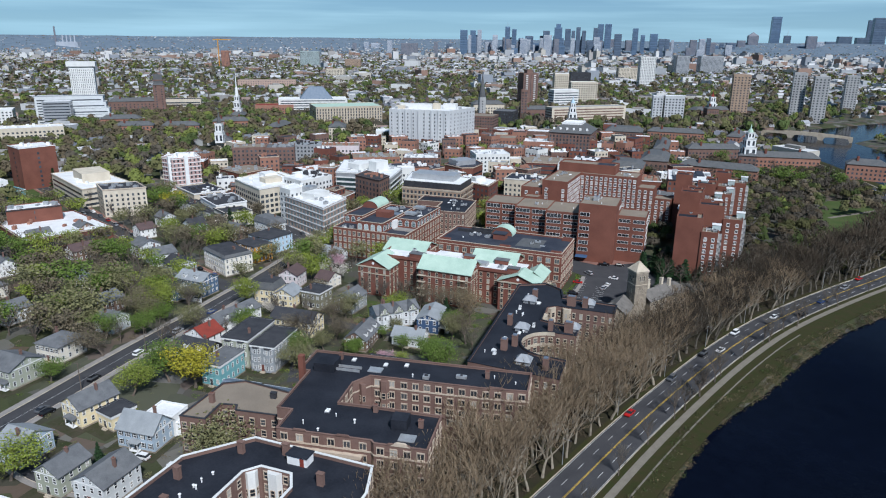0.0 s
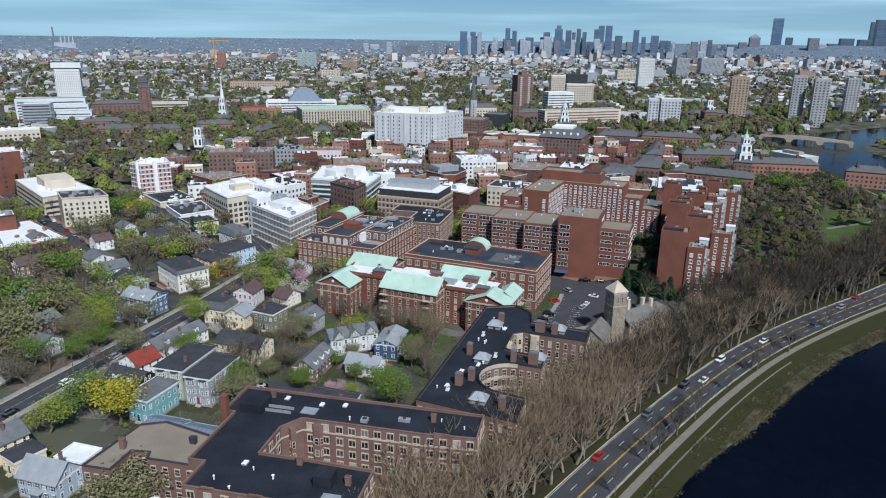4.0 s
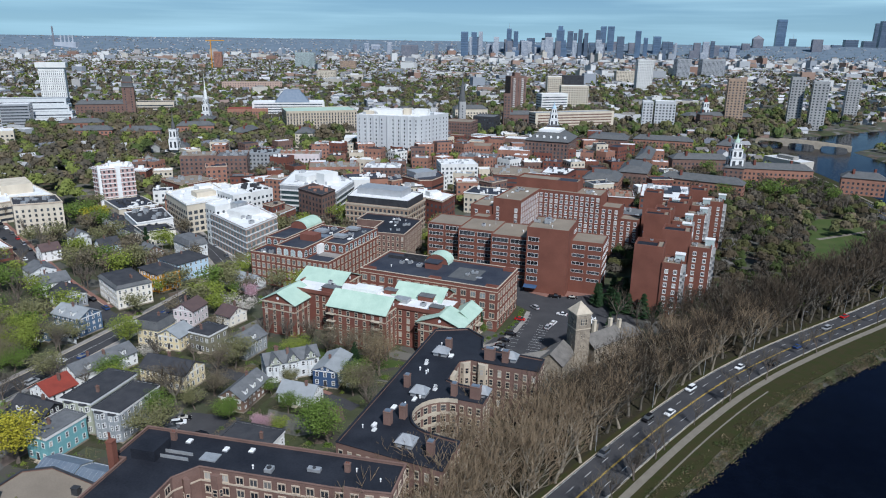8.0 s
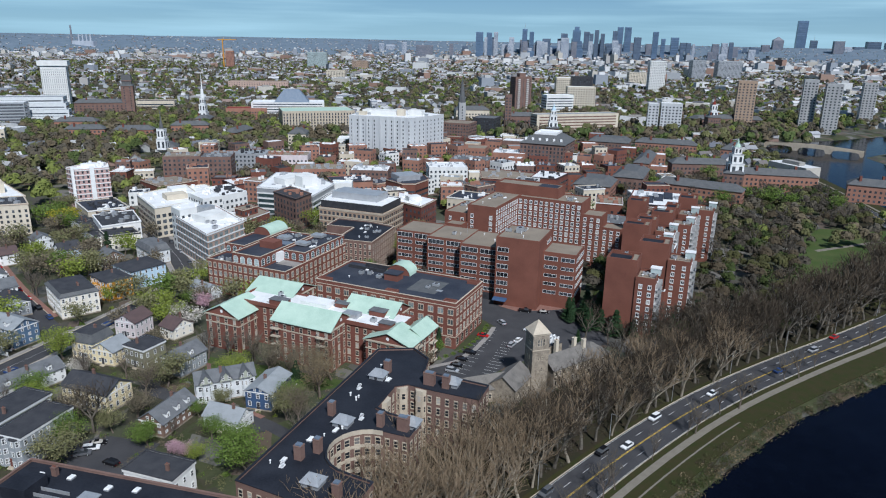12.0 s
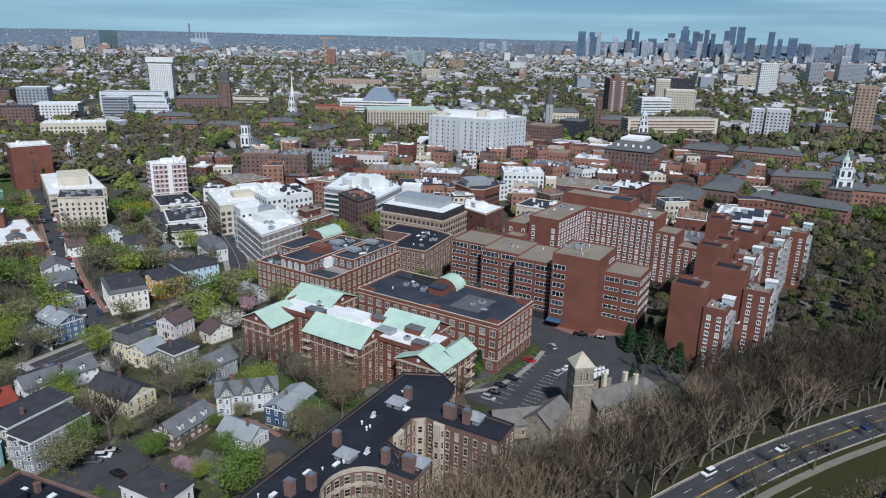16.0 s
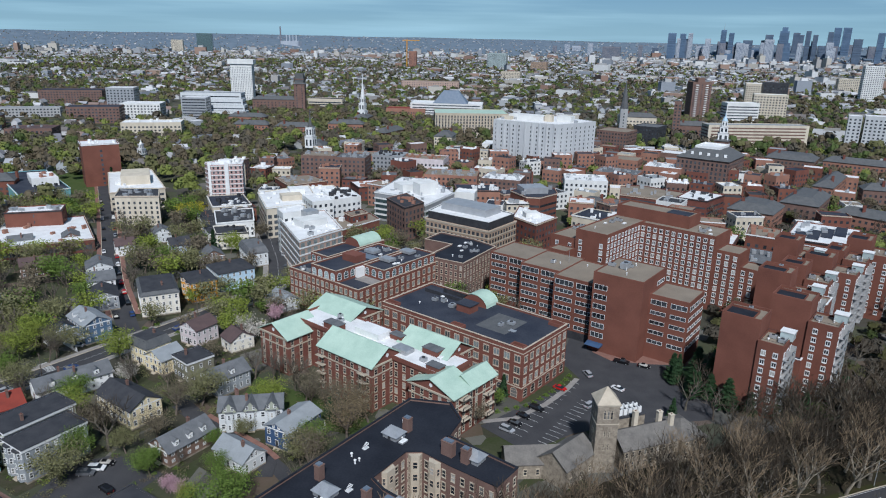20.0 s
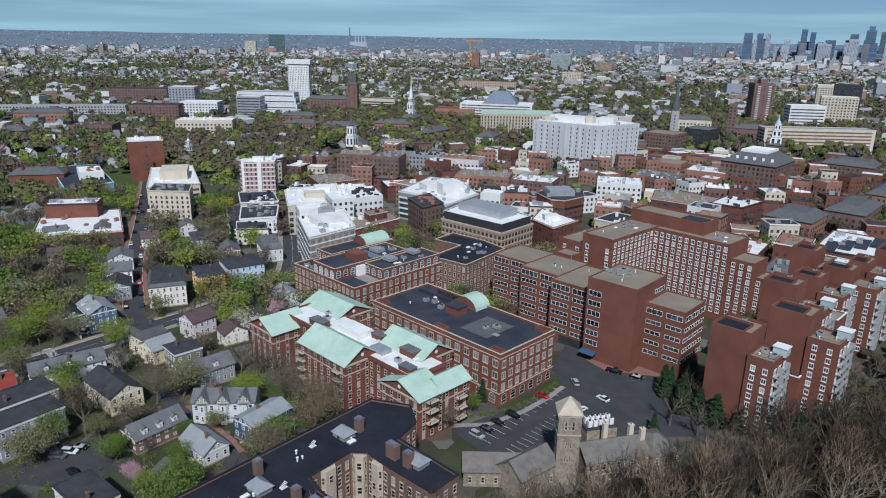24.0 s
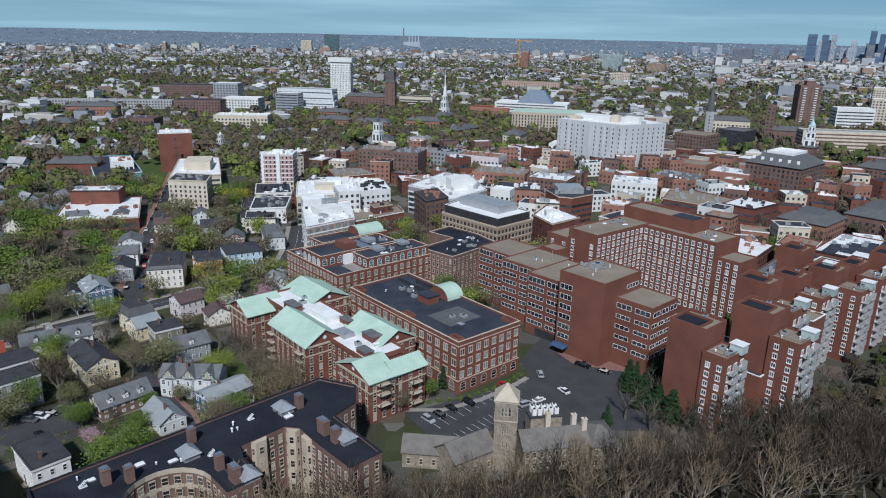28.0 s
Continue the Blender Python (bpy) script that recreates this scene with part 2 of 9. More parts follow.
for nm, c in (("green", (0.115, 0.175, 0.035)), ("fresh", (0.205, 0.25, 0.045)), ("gold", (0.36, 0.32, 0.035)), ("olive", (0.185, 0.18, 0.085)), ("bud", (0.165, 0.136, 0.09)),
              ("rust", (0.21, 0.16, 0.095)), ("conifer", (0.025, 0.055, 0.022)), ("blossom", (0.48, 0.30, 0.34)), ("whiteblossom", (0.52, 0.48, 0.42)), ("red", (0.15, 0.03, 0.035))):
    LEAF[nm] = mat("leaf_" + nm, c, tuple(v * 0.8 for v in c), size=2.5, fine=0.7, rough=0.75, vary=0.25, island=True, spec=0.2)


def water_material():
    m = mat("river_water", (0.0012, 0.002, 0.006), (0.0026, 0.0044, 0.011), size=60, fine=4, rough=0.05, spec=0.06)
    n, l = m.node_tree.nodes, m.node_tree.links
    b = n["Principled BSDF"]
    b.inputs["IOR"].default_value = 1.33
    geo = n.new("ShaderNodeNewGeometry")
    wv = n.new("ShaderNodeTexNoise")
    wv.inputs["Scale"].default_value, wv.inputs["Detail"].default_value = 0.9, 4
    l.new(geo.outputs["Position"], wv.inputs["Vector"])
    bp = n.new("ShaderNodeBump")
    bp.inputs["Strength"].default_value, bp.inputs["Distance"].default_value = 0.35, 0.12
    l.new(wv.outputs["Fac"], bp.inputs["Height"])
    l.new(bp.outputs["Normal"], b.inputs["Normal"])
    return m


WATER = water_material()


def ground_material():
    """Bare earth, thin grass and paths, mixed over the whole town."""
    m = mat("town_ground", (0.036, 0.046, 0.018), (0.085, 0.075, 0.056), size=9, fine=0.9, rough=0.95)
    n, l = m.node_tree.nodes, m.node_tree.links
    b = n["Principled BSDF"]
    geo = n.new("ShaderNodeNewGeometry")
    big_n = n.new("ShaderNodeTexNoise")
    big_n.inputs["Scale"].default_value, big_n.inputs["Detail"].default_value = 0.012, 6
    l.new(geo.outputs["Position"], big_n.inputs["Vector"])
    rp = n.new("ShaderNodeValToRGB")
    rp.color_ramp.elements[0].position, rp.color_ramp.elements[1].position = 0.46, 0.62
    l.new(big_n.outputs["Fac"], rp.inputs["Fac"])
    mixed = n.new("ShaderNodeMix")
    mixed.data_type = "RGBA"
    l.new(rp.outputs["Color"], mixed.inputs[0])
    old = b.inputs["Base Color"].links[0].from_socket
    l.new(old, mixed.inputs[6])
    mixed.inputs[7].default_value = (0.125, 0.118, 0.108, 1)
    patch = n.new("ShaderNodeTexVoronoi")
    patch.inputs["Scale"].default_value = 0.11
    l.new(geo.outputs["Position"], patch.inputs["Vector"])
    pick = n.new("ShaderNodeValToRGB")
    pick.color_ramp.interpolation = "CONSTANT"
    tones = ((0.0, (0.036, 0.048, 0.016)), (0.3, (0.10, 0.096, 0.09)), (0.42, (0.042, 0.038, 0.028)), (0.62, (0.13, 0.085, 0.066)), (0.72, (0.05, 0.062, 0.022)), (0.9, (0.18, 0.17, 0.155)))
    for k, (at_, c) in enumerate(tones):
        e = pick.color_ramp.elements[k] if k < 2 else pick.color_ramp.elements.new(at_)
        e.position, e.color = at_, (*c, 1)
    split = n.new("ShaderNodeSeparateColor")
    l.new(patch.outputs["Color"], split.inputs[0])
    l.new(split.outputs[0], pick.inputs["Fac"])
    gardens = n.new("ShaderNodeMix")
    gardens.data_type = "RGBA"
    gardens.inputs[0].default_value = 0.55
    l.new(mixed.outputs[2], gardens.inputs[6])
    l.new(pick.outputs["Color"], gardens.inputs[7])
    l.new(gardens.outputs[2], b.inputs["Base Color"])
    return m


GROUND = ground_material()

# ---- mesh helpers ----


class Shape:
    """Gathers corners and faces for one mesh."""

    def __init__(self):
        self.v, self.f = [], []

    def quad(self, *p):
        k = len(self.v)
        self.v += [tuple(q) for q in p]
        self.f.append(tuple(range(k, k + len(p))))
        return self

    def box(self, x0, x1, y0, y1, z0, z1):
        k = len(self.v)
        self.v += [(x0, y0, z0), (x1, y0, z0), (x1, y1, z0), (x0, y1, z0), (x0, y0, z1), (x1, y0, z1), (x1, y1, z1), (x0, y1, z1)]
        self.f += [(k + a, k + b, k + c, k + d) for a, b, c, d in ((3, 2, 1, 0), (4, 5, 6, 7), (0, 1, 5, 4), (1, 2, 6, 5), (2, 3, 7, 6), (3, 0, 4, 7))]
        return self

    def prism(self, poly, z0, z1, top=True, bottom=False, taper=None):
        k, n = len(self.v), len(poly)
        up = taper or poly
        self.v += [(x, y, z0) for x, y in poly] + [(x, y, z1) for x, y in up]
        self.f += [(k + i, k + (i + 1) % n, k + n + (i + 1) % n, k + n + i) for i in range(n)]
        if top:
            self.f.append(tuple(k + n + i for i in range(n)))
        if bottom:
            self.f.append(tuple(k + n - 1 - i for i in range(n)))
        return self

    def ring(self, outer, inner, z0, z1):
        k, n = len(self.v), len(outer)
        for poly, z in ((outer, z0), (outer, z1), (inner, z1), (inner, z0)):
            self.v += [(x, y, z) for x, y in poly]
        for i in range(n):
            j = (i + 1) % n
            for a in range(3):
                self.f.append((k + a * n + i, k + a * n + j, k + (a + 1) * n + j, k + (a + 1) * n + i))
        return self

    def tube(self, x, y, z0, z1, r0, r1=None, n=10, top=True):
        r1 = r0 if r1 is None else r1
        a = [(x + r0 * math.cos(6.2832 * i / n), y + r0 * math.sin(6.2832 * i / n)) for i in range(n)]
        b = [(x + r1 * math.cos(6.2832 * i / n), y + r1 * math.sin(6.2832 * i / n)) for i in range(n)]
        return self.prism(a, z0, z1, top=top, taper=b)

    def mesh(self, name):
        me = bpy.data.meshes.new(name)
        me.from_pydata(self.v, [], self.f)
        me.update()
        return me


def thing(name, x, y, z=0.0, turn=0.0, label="", category="", group="", kind=""):
    ob = new(name)
    ob.empty_display_size = 0.5
    ob.matrix_basis = pose(x, y, z, 0, 0, turn)
    return tagged(ob, label, category, group, kind)


def part(name, shape, material, parent, label="", place=None):
    me = shape.mesh(name) if isinstance(shape, Shape) else shape
    if not me.materials:
        me.materials.append(material)
    ob = new(name, me)
    ob.parent = parent
    if place is not None:
        ob.matrix_basis = place
    if label:
        ob["label"] = label
    return ob


def solo(name, shape, material, label="", category="", kind="", group=""):
    me = shape.mesh(name)
    me.materials.append(material)
    return tagged(new(name, me), label, category, group, kind)


def ccw(poly):
    s = sum(a[0] * b[1] - b[0] * a[1] for a, b in zip(poly, poly[1:] + poly[:1]))
    return list(poly) if s > 0 else list(reversed(poly))


def inset(poly, d):
    n, out = len(poly), []
    for i in range(n):
        p, q, r = Vector(poly[i - 1]), Vector(poly[i]), Vector(poly[(i + 1) % n])
        a, b = (q - p).normalized(), (r - q).normalized()
        na, nb = Vector((-a.y, a.x)), Vector((-b.y, b.x))
        m = na + nb
        m = m * (d / max(0.35, m.dot(na)))
        out.append((q.x + m.x, q.y + m.y))
    return out


FOOT = []  # where buildings stand: x, y, radius


def clear_of(x, y, r):
    return all((x - a) ** 2 + (y - b) ** 2 > (r + c) ** 2 for a, b, c in FOOT)


def claim(poly, grow=0.0):
    """Notes the ground that a building takes, as a row of discs."""
    xs, ys = [p[0] for p in poly], [p[1] for p in poly]
    step = max(4.0, min(max(xs) - min(xs), max(ys) - min(ys)) / 2.5)
    x = min(xs)
    while x <= max(xs):
        y = min(ys)
        while y <= max(ys):
            if inside(x, y, poly):
                FOOT.append((x, y, step * 0.75 + grow))
            y += step
        x += step


def inside(x, y, poly):
    hit, n = False, len(poly)
    for i in range(n):
        (x0, y0), (x1, y1) = poly[i - 1], poly[i]
        if (y0 > y) != (y1 > y) and x < (x1 - x0) * (y - y0) / (y1 - y0) + x0:
            hit = not hit
    return hit


WINDOWS = {}


def window_meshes(w, h, style, trim, glass):
    """A window w by h metres, frame, bars, sill and panes in one piece, built once for each look. It looks along -y."""
    key = (round(w, 2), round(h, 2), style, trim.name, glass.name)
    if key in WINDOWS:
        return WINDOWS[key]
    a, t, y0, yg, y1 = w / 2, {"pair": 0.16, "ribbon": 0.11}.get(style, 0.12), -0.10, -0.02, 0.03
    verts, faces, kinds = {}, [], []

    def v(*p):
        return verts.setdefault(tuple(round(c, 4) for c in p), len(verts))

    def face(kind, *pts):
        faces.append(tuple(v(*p) for p in pts))
        kinds.append(kind)
    nx = {"pair": 2, "triple": 3, "ribbon": max(2, int(w / 1.6))}.get(style, 1)
    nz = 2 if style in ("sash", "stone", "arch") else 1

    def lines(lo, hi, n):
        step, out = (hi - lo - t) / n, []
        for i in range(n + 1):
            c = lo + t / 2 + i * step
            half = t / 2 if i in (0, n) else t * 0.4
            out += [c - half, c + half]
        return out
    xs, zs = lines(-a, a, nx), lines(0, h, nz)
    for i in range(len(xs) - 1):
        for k in range(len(zs) - 1):
            p, q, r, s = xs[i], xs[i + 1], zs[k], zs[k + 1]
            if i % 2 and k % 2:
                face(1, (p, yg, r), (q, yg, r), (q, yg, s), (p, yg, s))
                face(0, (p, y0, r), (q, y0, r), (q, yg, r), (p, yg, r))
                face(0, (q, y0, r), (q, y0, s), (q, yg, s), (q, yg, r))
                face(0, (q, y0, s), (p, y0, s), (p, yg, s), (q, yg, s))
                face(0, (p, y0, s), (p, y0, r), (p, yg, r), (p, yg, s))
            else:
                face(0, (p, y0, r), (q, y0, r), (q, y0, s), (p, y0, s))
    for i in range(len(xs) - 1):
        face(0, (xs[i], y1, 0), (xs[i + 1], y1, 0), (xs[i + 1], y0, 0), (xs[i], y0, 0))
        face(0, (xs[i], y0, h), (xs[i + 1], y0, h), (xs[i + 1], y1, h), (xs[i], y1, h))
    for k in range(len(zs) - 1):
        face(0, (-a, y1, zs[k]), (-a, y0, zs[k]), (-a, y0, zs[k + 1]), (-a, y1, zs[k + 1]))
        face(0, (a, y0, zs[k]), (a, y1, zs[k]), (a, y1, zs[k + 1]), (a, y0, zs[k + 1]))
    if style in ("stone", "pair"):
        for za, zb in ((-0.22, 0), (h, h + 0.24)):
            for q in (((-a, -0.17, za), (a, -0.17, za), (a, -0.17, zb), (-a, -0.17, zb)), ((-a, y1, zb), (-a, -0.17, zb), (a, -0.17, zb), (a, y1, zb)), ((-a, y1, za), (a, y1, za), (a, -0.17, za), (-a, -0.17, za)),
                      ((-a, y1, za), (-a, -0.17, za), (-a, -0.17, zb), (-a, y1, zb)), ((a, -0.17, za), (a, y1, za), (a, y1, zb), (a, -0.17, zb))):
                face(0, *q)
    if style == "arch":
        arc = [(a * math.cos(math.pi * i / 8), h + a * 0.8 * math.sin(math.pi * i / 8)) for i in range(9)]
        for (p, r), (q, s) in zip(arc, arc[1:]):
            face(0, (p, y0, r), (q, y0, s), (q * 0.8, y0, h + (s - h) * 0.8), (p * 0.8, y0, h + (r - h) * 0.8))
        face(1, *[(p * 0.8, y0, h + (r - h) * 0.8) for p, r in arc])
    me = bpy.data.meshes.new("window")
    me.from_pydata(list(verts), [], faces)
    me.materials.append(trim)
    me.materials.append(glass)
    for poly, kind in zip(me.polygons, kinds):
        poly.material_index = kind
    WINDOWS[key] = me, None
    return WINDOWS[key]


def facade(parent, p0, p1, z0, rows, storey, cols, w, h, style="sash", trim=None, glass=None, margin=0.0, skip=()):
    """Windows in rows and columns on the wall from p0 to p1, whose outside lies to the right of that way."""
    trim, glass = trim or WHITE_PAINT, glass or (GLASS_RIBBON if style == "ribbon" else GLASS)
    p0, p1 = Vector(p0), Vector(p1)
    d = p1 - p0
    out = parent.matrix_basis.to_3x3() @ Vector((d.y, -d.x, 0)).normalized()
    if out.x * 0.35 - out.y * 0.94 < -0.12:
        s = Shape()
        flat_windows(s, p0, p1, z0, rows, storey, cols, w, h)
        part("window_panes", s, GLASS_FAR, parent)["kind"] = "stuff"
        return
    fm, gm = window_meshes(w, h, style, trim, glass)
    turn = math.degrees(math.atan2(d.y, d.x))
    for c in range(cols):
        u = (c + 0.5) / cols
        u = margin + (1 - 2 * margin) * u
        for r in range(rows):
            if (c, r) in skip:
                continue
            q = p0 + d * u
            part("window", fm, None, parent, place=pose(q.x, q.y, z0 + r * storey, 0, 0, turn))


def flat_windows(shape, p0, p1, z0, rows, storey, cols, w, h, out=0.05):
    """Window panes of a distant facade, gathered in one shape."""
    p0, p1 = Vector(p0), Vector(p1)
    d = p1 - p0
    L = d.length
    if L < 0.1:
        return
    e = d / L
    o = Vector((e.y, -e.x)) * out
    for c in range(cols):
        q = p0 + d * ((c + 0.5) / cols) + o
        a, b = q - e * w / 2, q + e * w / 2
        for r in range(rows):
            z = z0 + r * storey
            shape.quad((a.x, a.y, z), (b.x, b.y, z), (b.x, b.y, z + h), (a.x, a.y, z + h))


def shell(parent, poly, h, wall, roof, parapet=0.9, coping=None, base=0.0, lip=0.35, roof_label=""):
    """Walls, roof deck and coping of a flat-roofed body on a polygon."""
    poly = ccw(poly)
    inner = inset(poly, lip)
    s = Shape().prism(poly, base, h, top=False)
    k, n = len(s.v), len(poly)
    s.v += [(x, y, h) for x, y in poly] + [(x, y, h) for x, y in inner] + [(x, y, h - parapet) for x, y in inner]
    for i in range(n):
        j = (i + 1) % n
        s.f += [(k + i, k + j, k + n + j, k + n + i), (k + n + i, k + n + j, k + 2 * n + j, k + 2 * n + i)]
    part("wall", s, wall, parent)
    part("roof", Shape().prism(inset(poly, lip * 0.9), h - parapet - 0.3, h - parapet), roof, parent, roof_label)
    if coping:
        part("coping", Shape().ring(inset(poly, -0.12), inset(poly, lip + 0.08), h, h + 0.16), coping, parent)
    return poly

# ---- ground, river, roads ----
BANK_NEAR = [(-160, -120), (-80, 0), (-20, 62), (40, 130), (62, 157), (81, 184), (108, 207), (132, 231), (161, 257), (211, 290), (270, 335), (325, 410), (352, 500), (364, 610), (368, 720), (380, 800), (397, 865), (440, 905), (520, 945), (640, 1015), (900, 1120), (1500, 1300)]
BANK_FAR = [(1500, 1180), (900, 1010), (680, 930), (540, 855), (478, 805), (474, 740), (470, 640), (460, 520), (430, 400), (370, 290), (290, 200), (200, 120), (120, 20), (60, -120)]
RIVER = BANK_NEAR + BANK_FAR


def river_distance(px, py):
    """Metres to the water's edge, negative over the water, for arrays of places."""
    best, odd = np.full(px.shape, 1e9), np.zeros(px.shape, bool)
    for (x0, y0), (x1, y1) in zip(RIVER, RIVER[1:] + RIVER[:1]):
        dx, dy = x1 - x0, y1 - y0
        t = np.clip(((px - x0) * dx + (py - y0) * dy) / (dx * dx + dy * dy), 0, 1)
        best = np.minimum(best, np.hypot(px - x0 - t * dx, py - y0 - t * dy))
        if y0 != y1:
            odd ^= ((y0 > py) != (y1 > py)) & (px < dx * (py - y0) / dy + x0)
    return np.where(odd, -best, best)


def spaced(lo, a, b, hi, fine, grow=1.35):
    mid = list(np.arange(a, b + 0.1, fine))
    up, step, left, down = mid[-1], fine, mid[0], []
    ups, step2 = [], fine
    while up < hi:
        step *= grow
        up = min(hi, up + step)
        ups.append(up)
    while left > lo:
        step2 *= grow
        left = max(lo, left - step2)
        down.append(left)
    return np.array(down[::-1] + mid + ups)


gx, gy = spaced(-4900, -70, 540, 4900, 5), spaced(-900, 0, 1060, 4900, 5)
GX, GY = np.meshgrid(gx, gy)
dist = river_distance(GX, GY)
GZ = np.interp(dist, [-14, 0, 5, 9], [-5.0, -2.0, -0.35, 0.0])
verts = np.stack([GX, GY, GZ], -1).reshape(-1, 3)
nx, ny = len(gx), len(gy)
idx = np.arange(nx * ny).reshape(ny, nx)
faces = np.stack([idx[:-1, :-1], idx[:-1, 1:], idx[1:, 1:], idx[1:, :-1]], -1).reshape(-1, 4)
gm = bpy.data.meshes.new("ground")
gm.from_pydata(verts.tolist(), [], faces.tolist())
gm.materials.append(GROUND)
tagged(new("ground", gm), "mixed earth, thin grass and paving under the town", "ground", kind="structure")
wat = Shape().prism(ccw([(-300, -300), (1700, -300), (1700, 1400), (300, 1400)]), -2.3, -2.0)
solo("water", wat, WATER, "dark blue calm river water", "river", "structure")


def offset_line(line, d):
    """A line moved d metres to its right."""
    out = []
    for i in range(len(line)):
        a, b = Vector(line[max(0, i - 1)]), Vector(line[min(len(line) - 1, i + 1)])
        e = (b - a).normalized()
        out.append((line[i][0] + e.y * d, line[i][1] - e.x * d))
    return out


def smooth(line, times=2):
    for _ in range(times):
        out = [line[0]]
        for a, b in zip(line, line[1:]):
            out += [(a[0] * 0.75 + b[0] * 0.25, a[1] * 0.75 + b[1] * 0.25), (a[0] * 0.25 + b[0] * 0.75, a[1] * 0.25 + b[1] * 0.75)]
        line = out + [line[-1]]
    return line


def strip(line, half, z, thick=0.3, right=None):
    """A slab along a line, half metres to each side."""
    s, n = Shape(), len(line)
    a, b = offset_line(line, -half), offset_line(line, half if right is None else right)
    for p, z1 in ((a, z), (b, z), (a, z - thick), (b, z - thick)):
        s.v += [(x, y, z1) for x, y in p]
    for i in range(n - 1):
        s.f += [(i, n + i, n + i + 1, i + 1), (n + i, 3 * n + i, 3 * n + i + 1, n + i + 1), (2 * n + i, i, i + 1, 2 * n + i + 1)]
    return s


def along(line, step, start=0.0):
    """Places and headings every step metres along a line."""
    left = start
    for (x0, y0), (x1, y1) in zip(line, line[1:]):
        L = math.hypot(x1 - x0, y1 - y0)
        while left < L:
            k = left / L
            yield x0 + (x1 - x0) * k, y0 + (y1 - y0) * k, math.atan2(y1 - y0, x1 - x0)
            left += step
        left -= L


DRIVE = smooth([(-70, 30), (-30, 76), (8, 120), (31.5, 149), (54.5, 178), (79, 206.5), (106, 236), (137, 265.5), (178, 296), (219, 323.5), (262, 356), (300, 400), (326, 460), (338, 540), (346, 640), (352, 740), (366, 820)])
STREET = smooth([(-163, 90), (-143, 140), (-127.5, 186), (-115, 226), (-102, 262), (-92, 293), (-84.5, 316), (-76, 348), (-74, 366), (-90, 394), (-112, 424), (-150, 475)])
UPSTREET = smooth([(-96, 296), (-122, 320), (-150, 346), (-222, 424), (-300, 505), (-380, 590)])
SIDE = smooth([(-124, 172), (-108, 158), (-92, 152), (-72, 150), (-58, 147)])
LANE = smooth([(-48, 262), (-33, 254), (-18, 248), (-4, 243), (6, 236)])
solo("road", strip(DRIVE, 6.2, 0.03, right=5.7), ASPHALT, "four-lane riverside asphalt road with patched lanes", "road", "structure")
solo("road", strip(STREET, 4.6, 0.035), ASPHALT, "worn asphalt street between houses", "road", "structure")
solo("road", strip(UPSTREET, 4.0, 0.03), ASPHALT, "narrow asphalt side street with parked cars", "road", "structure")
solo("road", strip(SIDE, 4.0, 0.025), ASPHALT, "short asphalt lane between houses", "road", "structure")
solo("road", strip(LANE, 2.2, 0.03), ASPHALT, "narrow driveway between houses", "road", "structure")
for line, lo, hi, m, lab in ((DRIVE, 5.9, 7.8, BANK, "grass verge beside the riverside road"), (DRIVE, -8.0, -6.4, BANK, "worn grass verge under plane trees"), (DRIVE, 10.0, 18.2, BANK, "rough grass river bank"), (DRIVE, -36.0, -8.1, LITTER, "dark leaf litter and earth under plane trees"),
                             (DRIVE, 7.8, 10.0, PATHDIRT, "pale riverside footpath"), (STREET, 4.85, 7.2, PAVING, "grey concrete pavement along the street"),
                             (STREET, -7.2, -4.85, PAVING, "grey concrete pavement along the street"), (UPSTREET, 4.2, 6.4, BRICK_PAVE, "brick pavement of the side street"),
                             (UPSTREET, -6.4, -4.2, BRICK_PAVE, "brick pavement of the side street"), (SIDE, 4.2, 5.8, PAVING, "concrete pavement of the lane")):
    lo_line = offset_line(line, lo)
    if line is STREET:
        lo_line = lo_line[:44]
    if line is UPSTREET:
        lo_line = lo_line[4:]
    solo("pavement", strip(lo_line, 0.0, 0.06 if line is DRIVE and lo > 7 else 0.02 if lo < -20 else 0.14, 0.4, right=hi - lo), m, lab, "pavement", "structure")
    edge = strip(offset_line(line, lo if lo > 0 else hi)[4:40], 0.12, 0.16, 0.4, right=0.12)
    if m is not PATHDIRT and abs(lo) < 9:
        solo("kerb", edge, LIMESTONE, "grey granite kerb", "kerb", "structure")
marks = Shape()
for d in (-0.14, 0.14):
    q = strip(offset_line(DRIVE, d), 0.07, 0.045, 0.02, right=0.07)
    k = len(marks.v)
    marks.v += q.v
    marks.f += [tuple(i + k for i in f) for f in q.f]
solo("lane_line", marks, LINE_YELLOW, "double yellow centre line on the road", "road marking", "structure")
marks = Shape()


def dash(shape, x, y, a, length, width, z=0.045):
    c, s = math.cos(a), math.sin(a)
    p = [(x + c * u - s * v, y + s * u + c * v, z) for u, v in ((-length / 2, -width / 2), (length / 2, -width / 2), (length / 2, width / 2), (-length / 2, width / 2))]
    shape.quad(*p)


for d in (-3.0, 2.9):
    for x, y, a in along(offset_line(DRIVE, d), 9.0):
        dash(marks, x, y, a, 3.2, 0.14)
for d in (-5.9, 5.5):
    for x, y, a in along(offset_line(DRIVE, d), 3.0):
        dash(marks, x, y, a, 3.02, 0.12)
for x, y, a in along(STREET, 3.0):
    dash(marks, x, y, a, 3.0, 0.1, 0.05)
for cx, cy, a in ((-105, 266, 1.2), (-74, 362, 1.5), (-91, 300, 1.1)):
    for i in range(-4, 5):
        dash(marks, cx - math.sin(a) * i * 0.95, cy + math.cos(a) * i * 0.95, a, 3.0, 0.5, 0.055)
solo("road_marking", marks, LINE_WHITE, "white lane dashes and zebra stripes on asphalt", "road marking", "stuff")


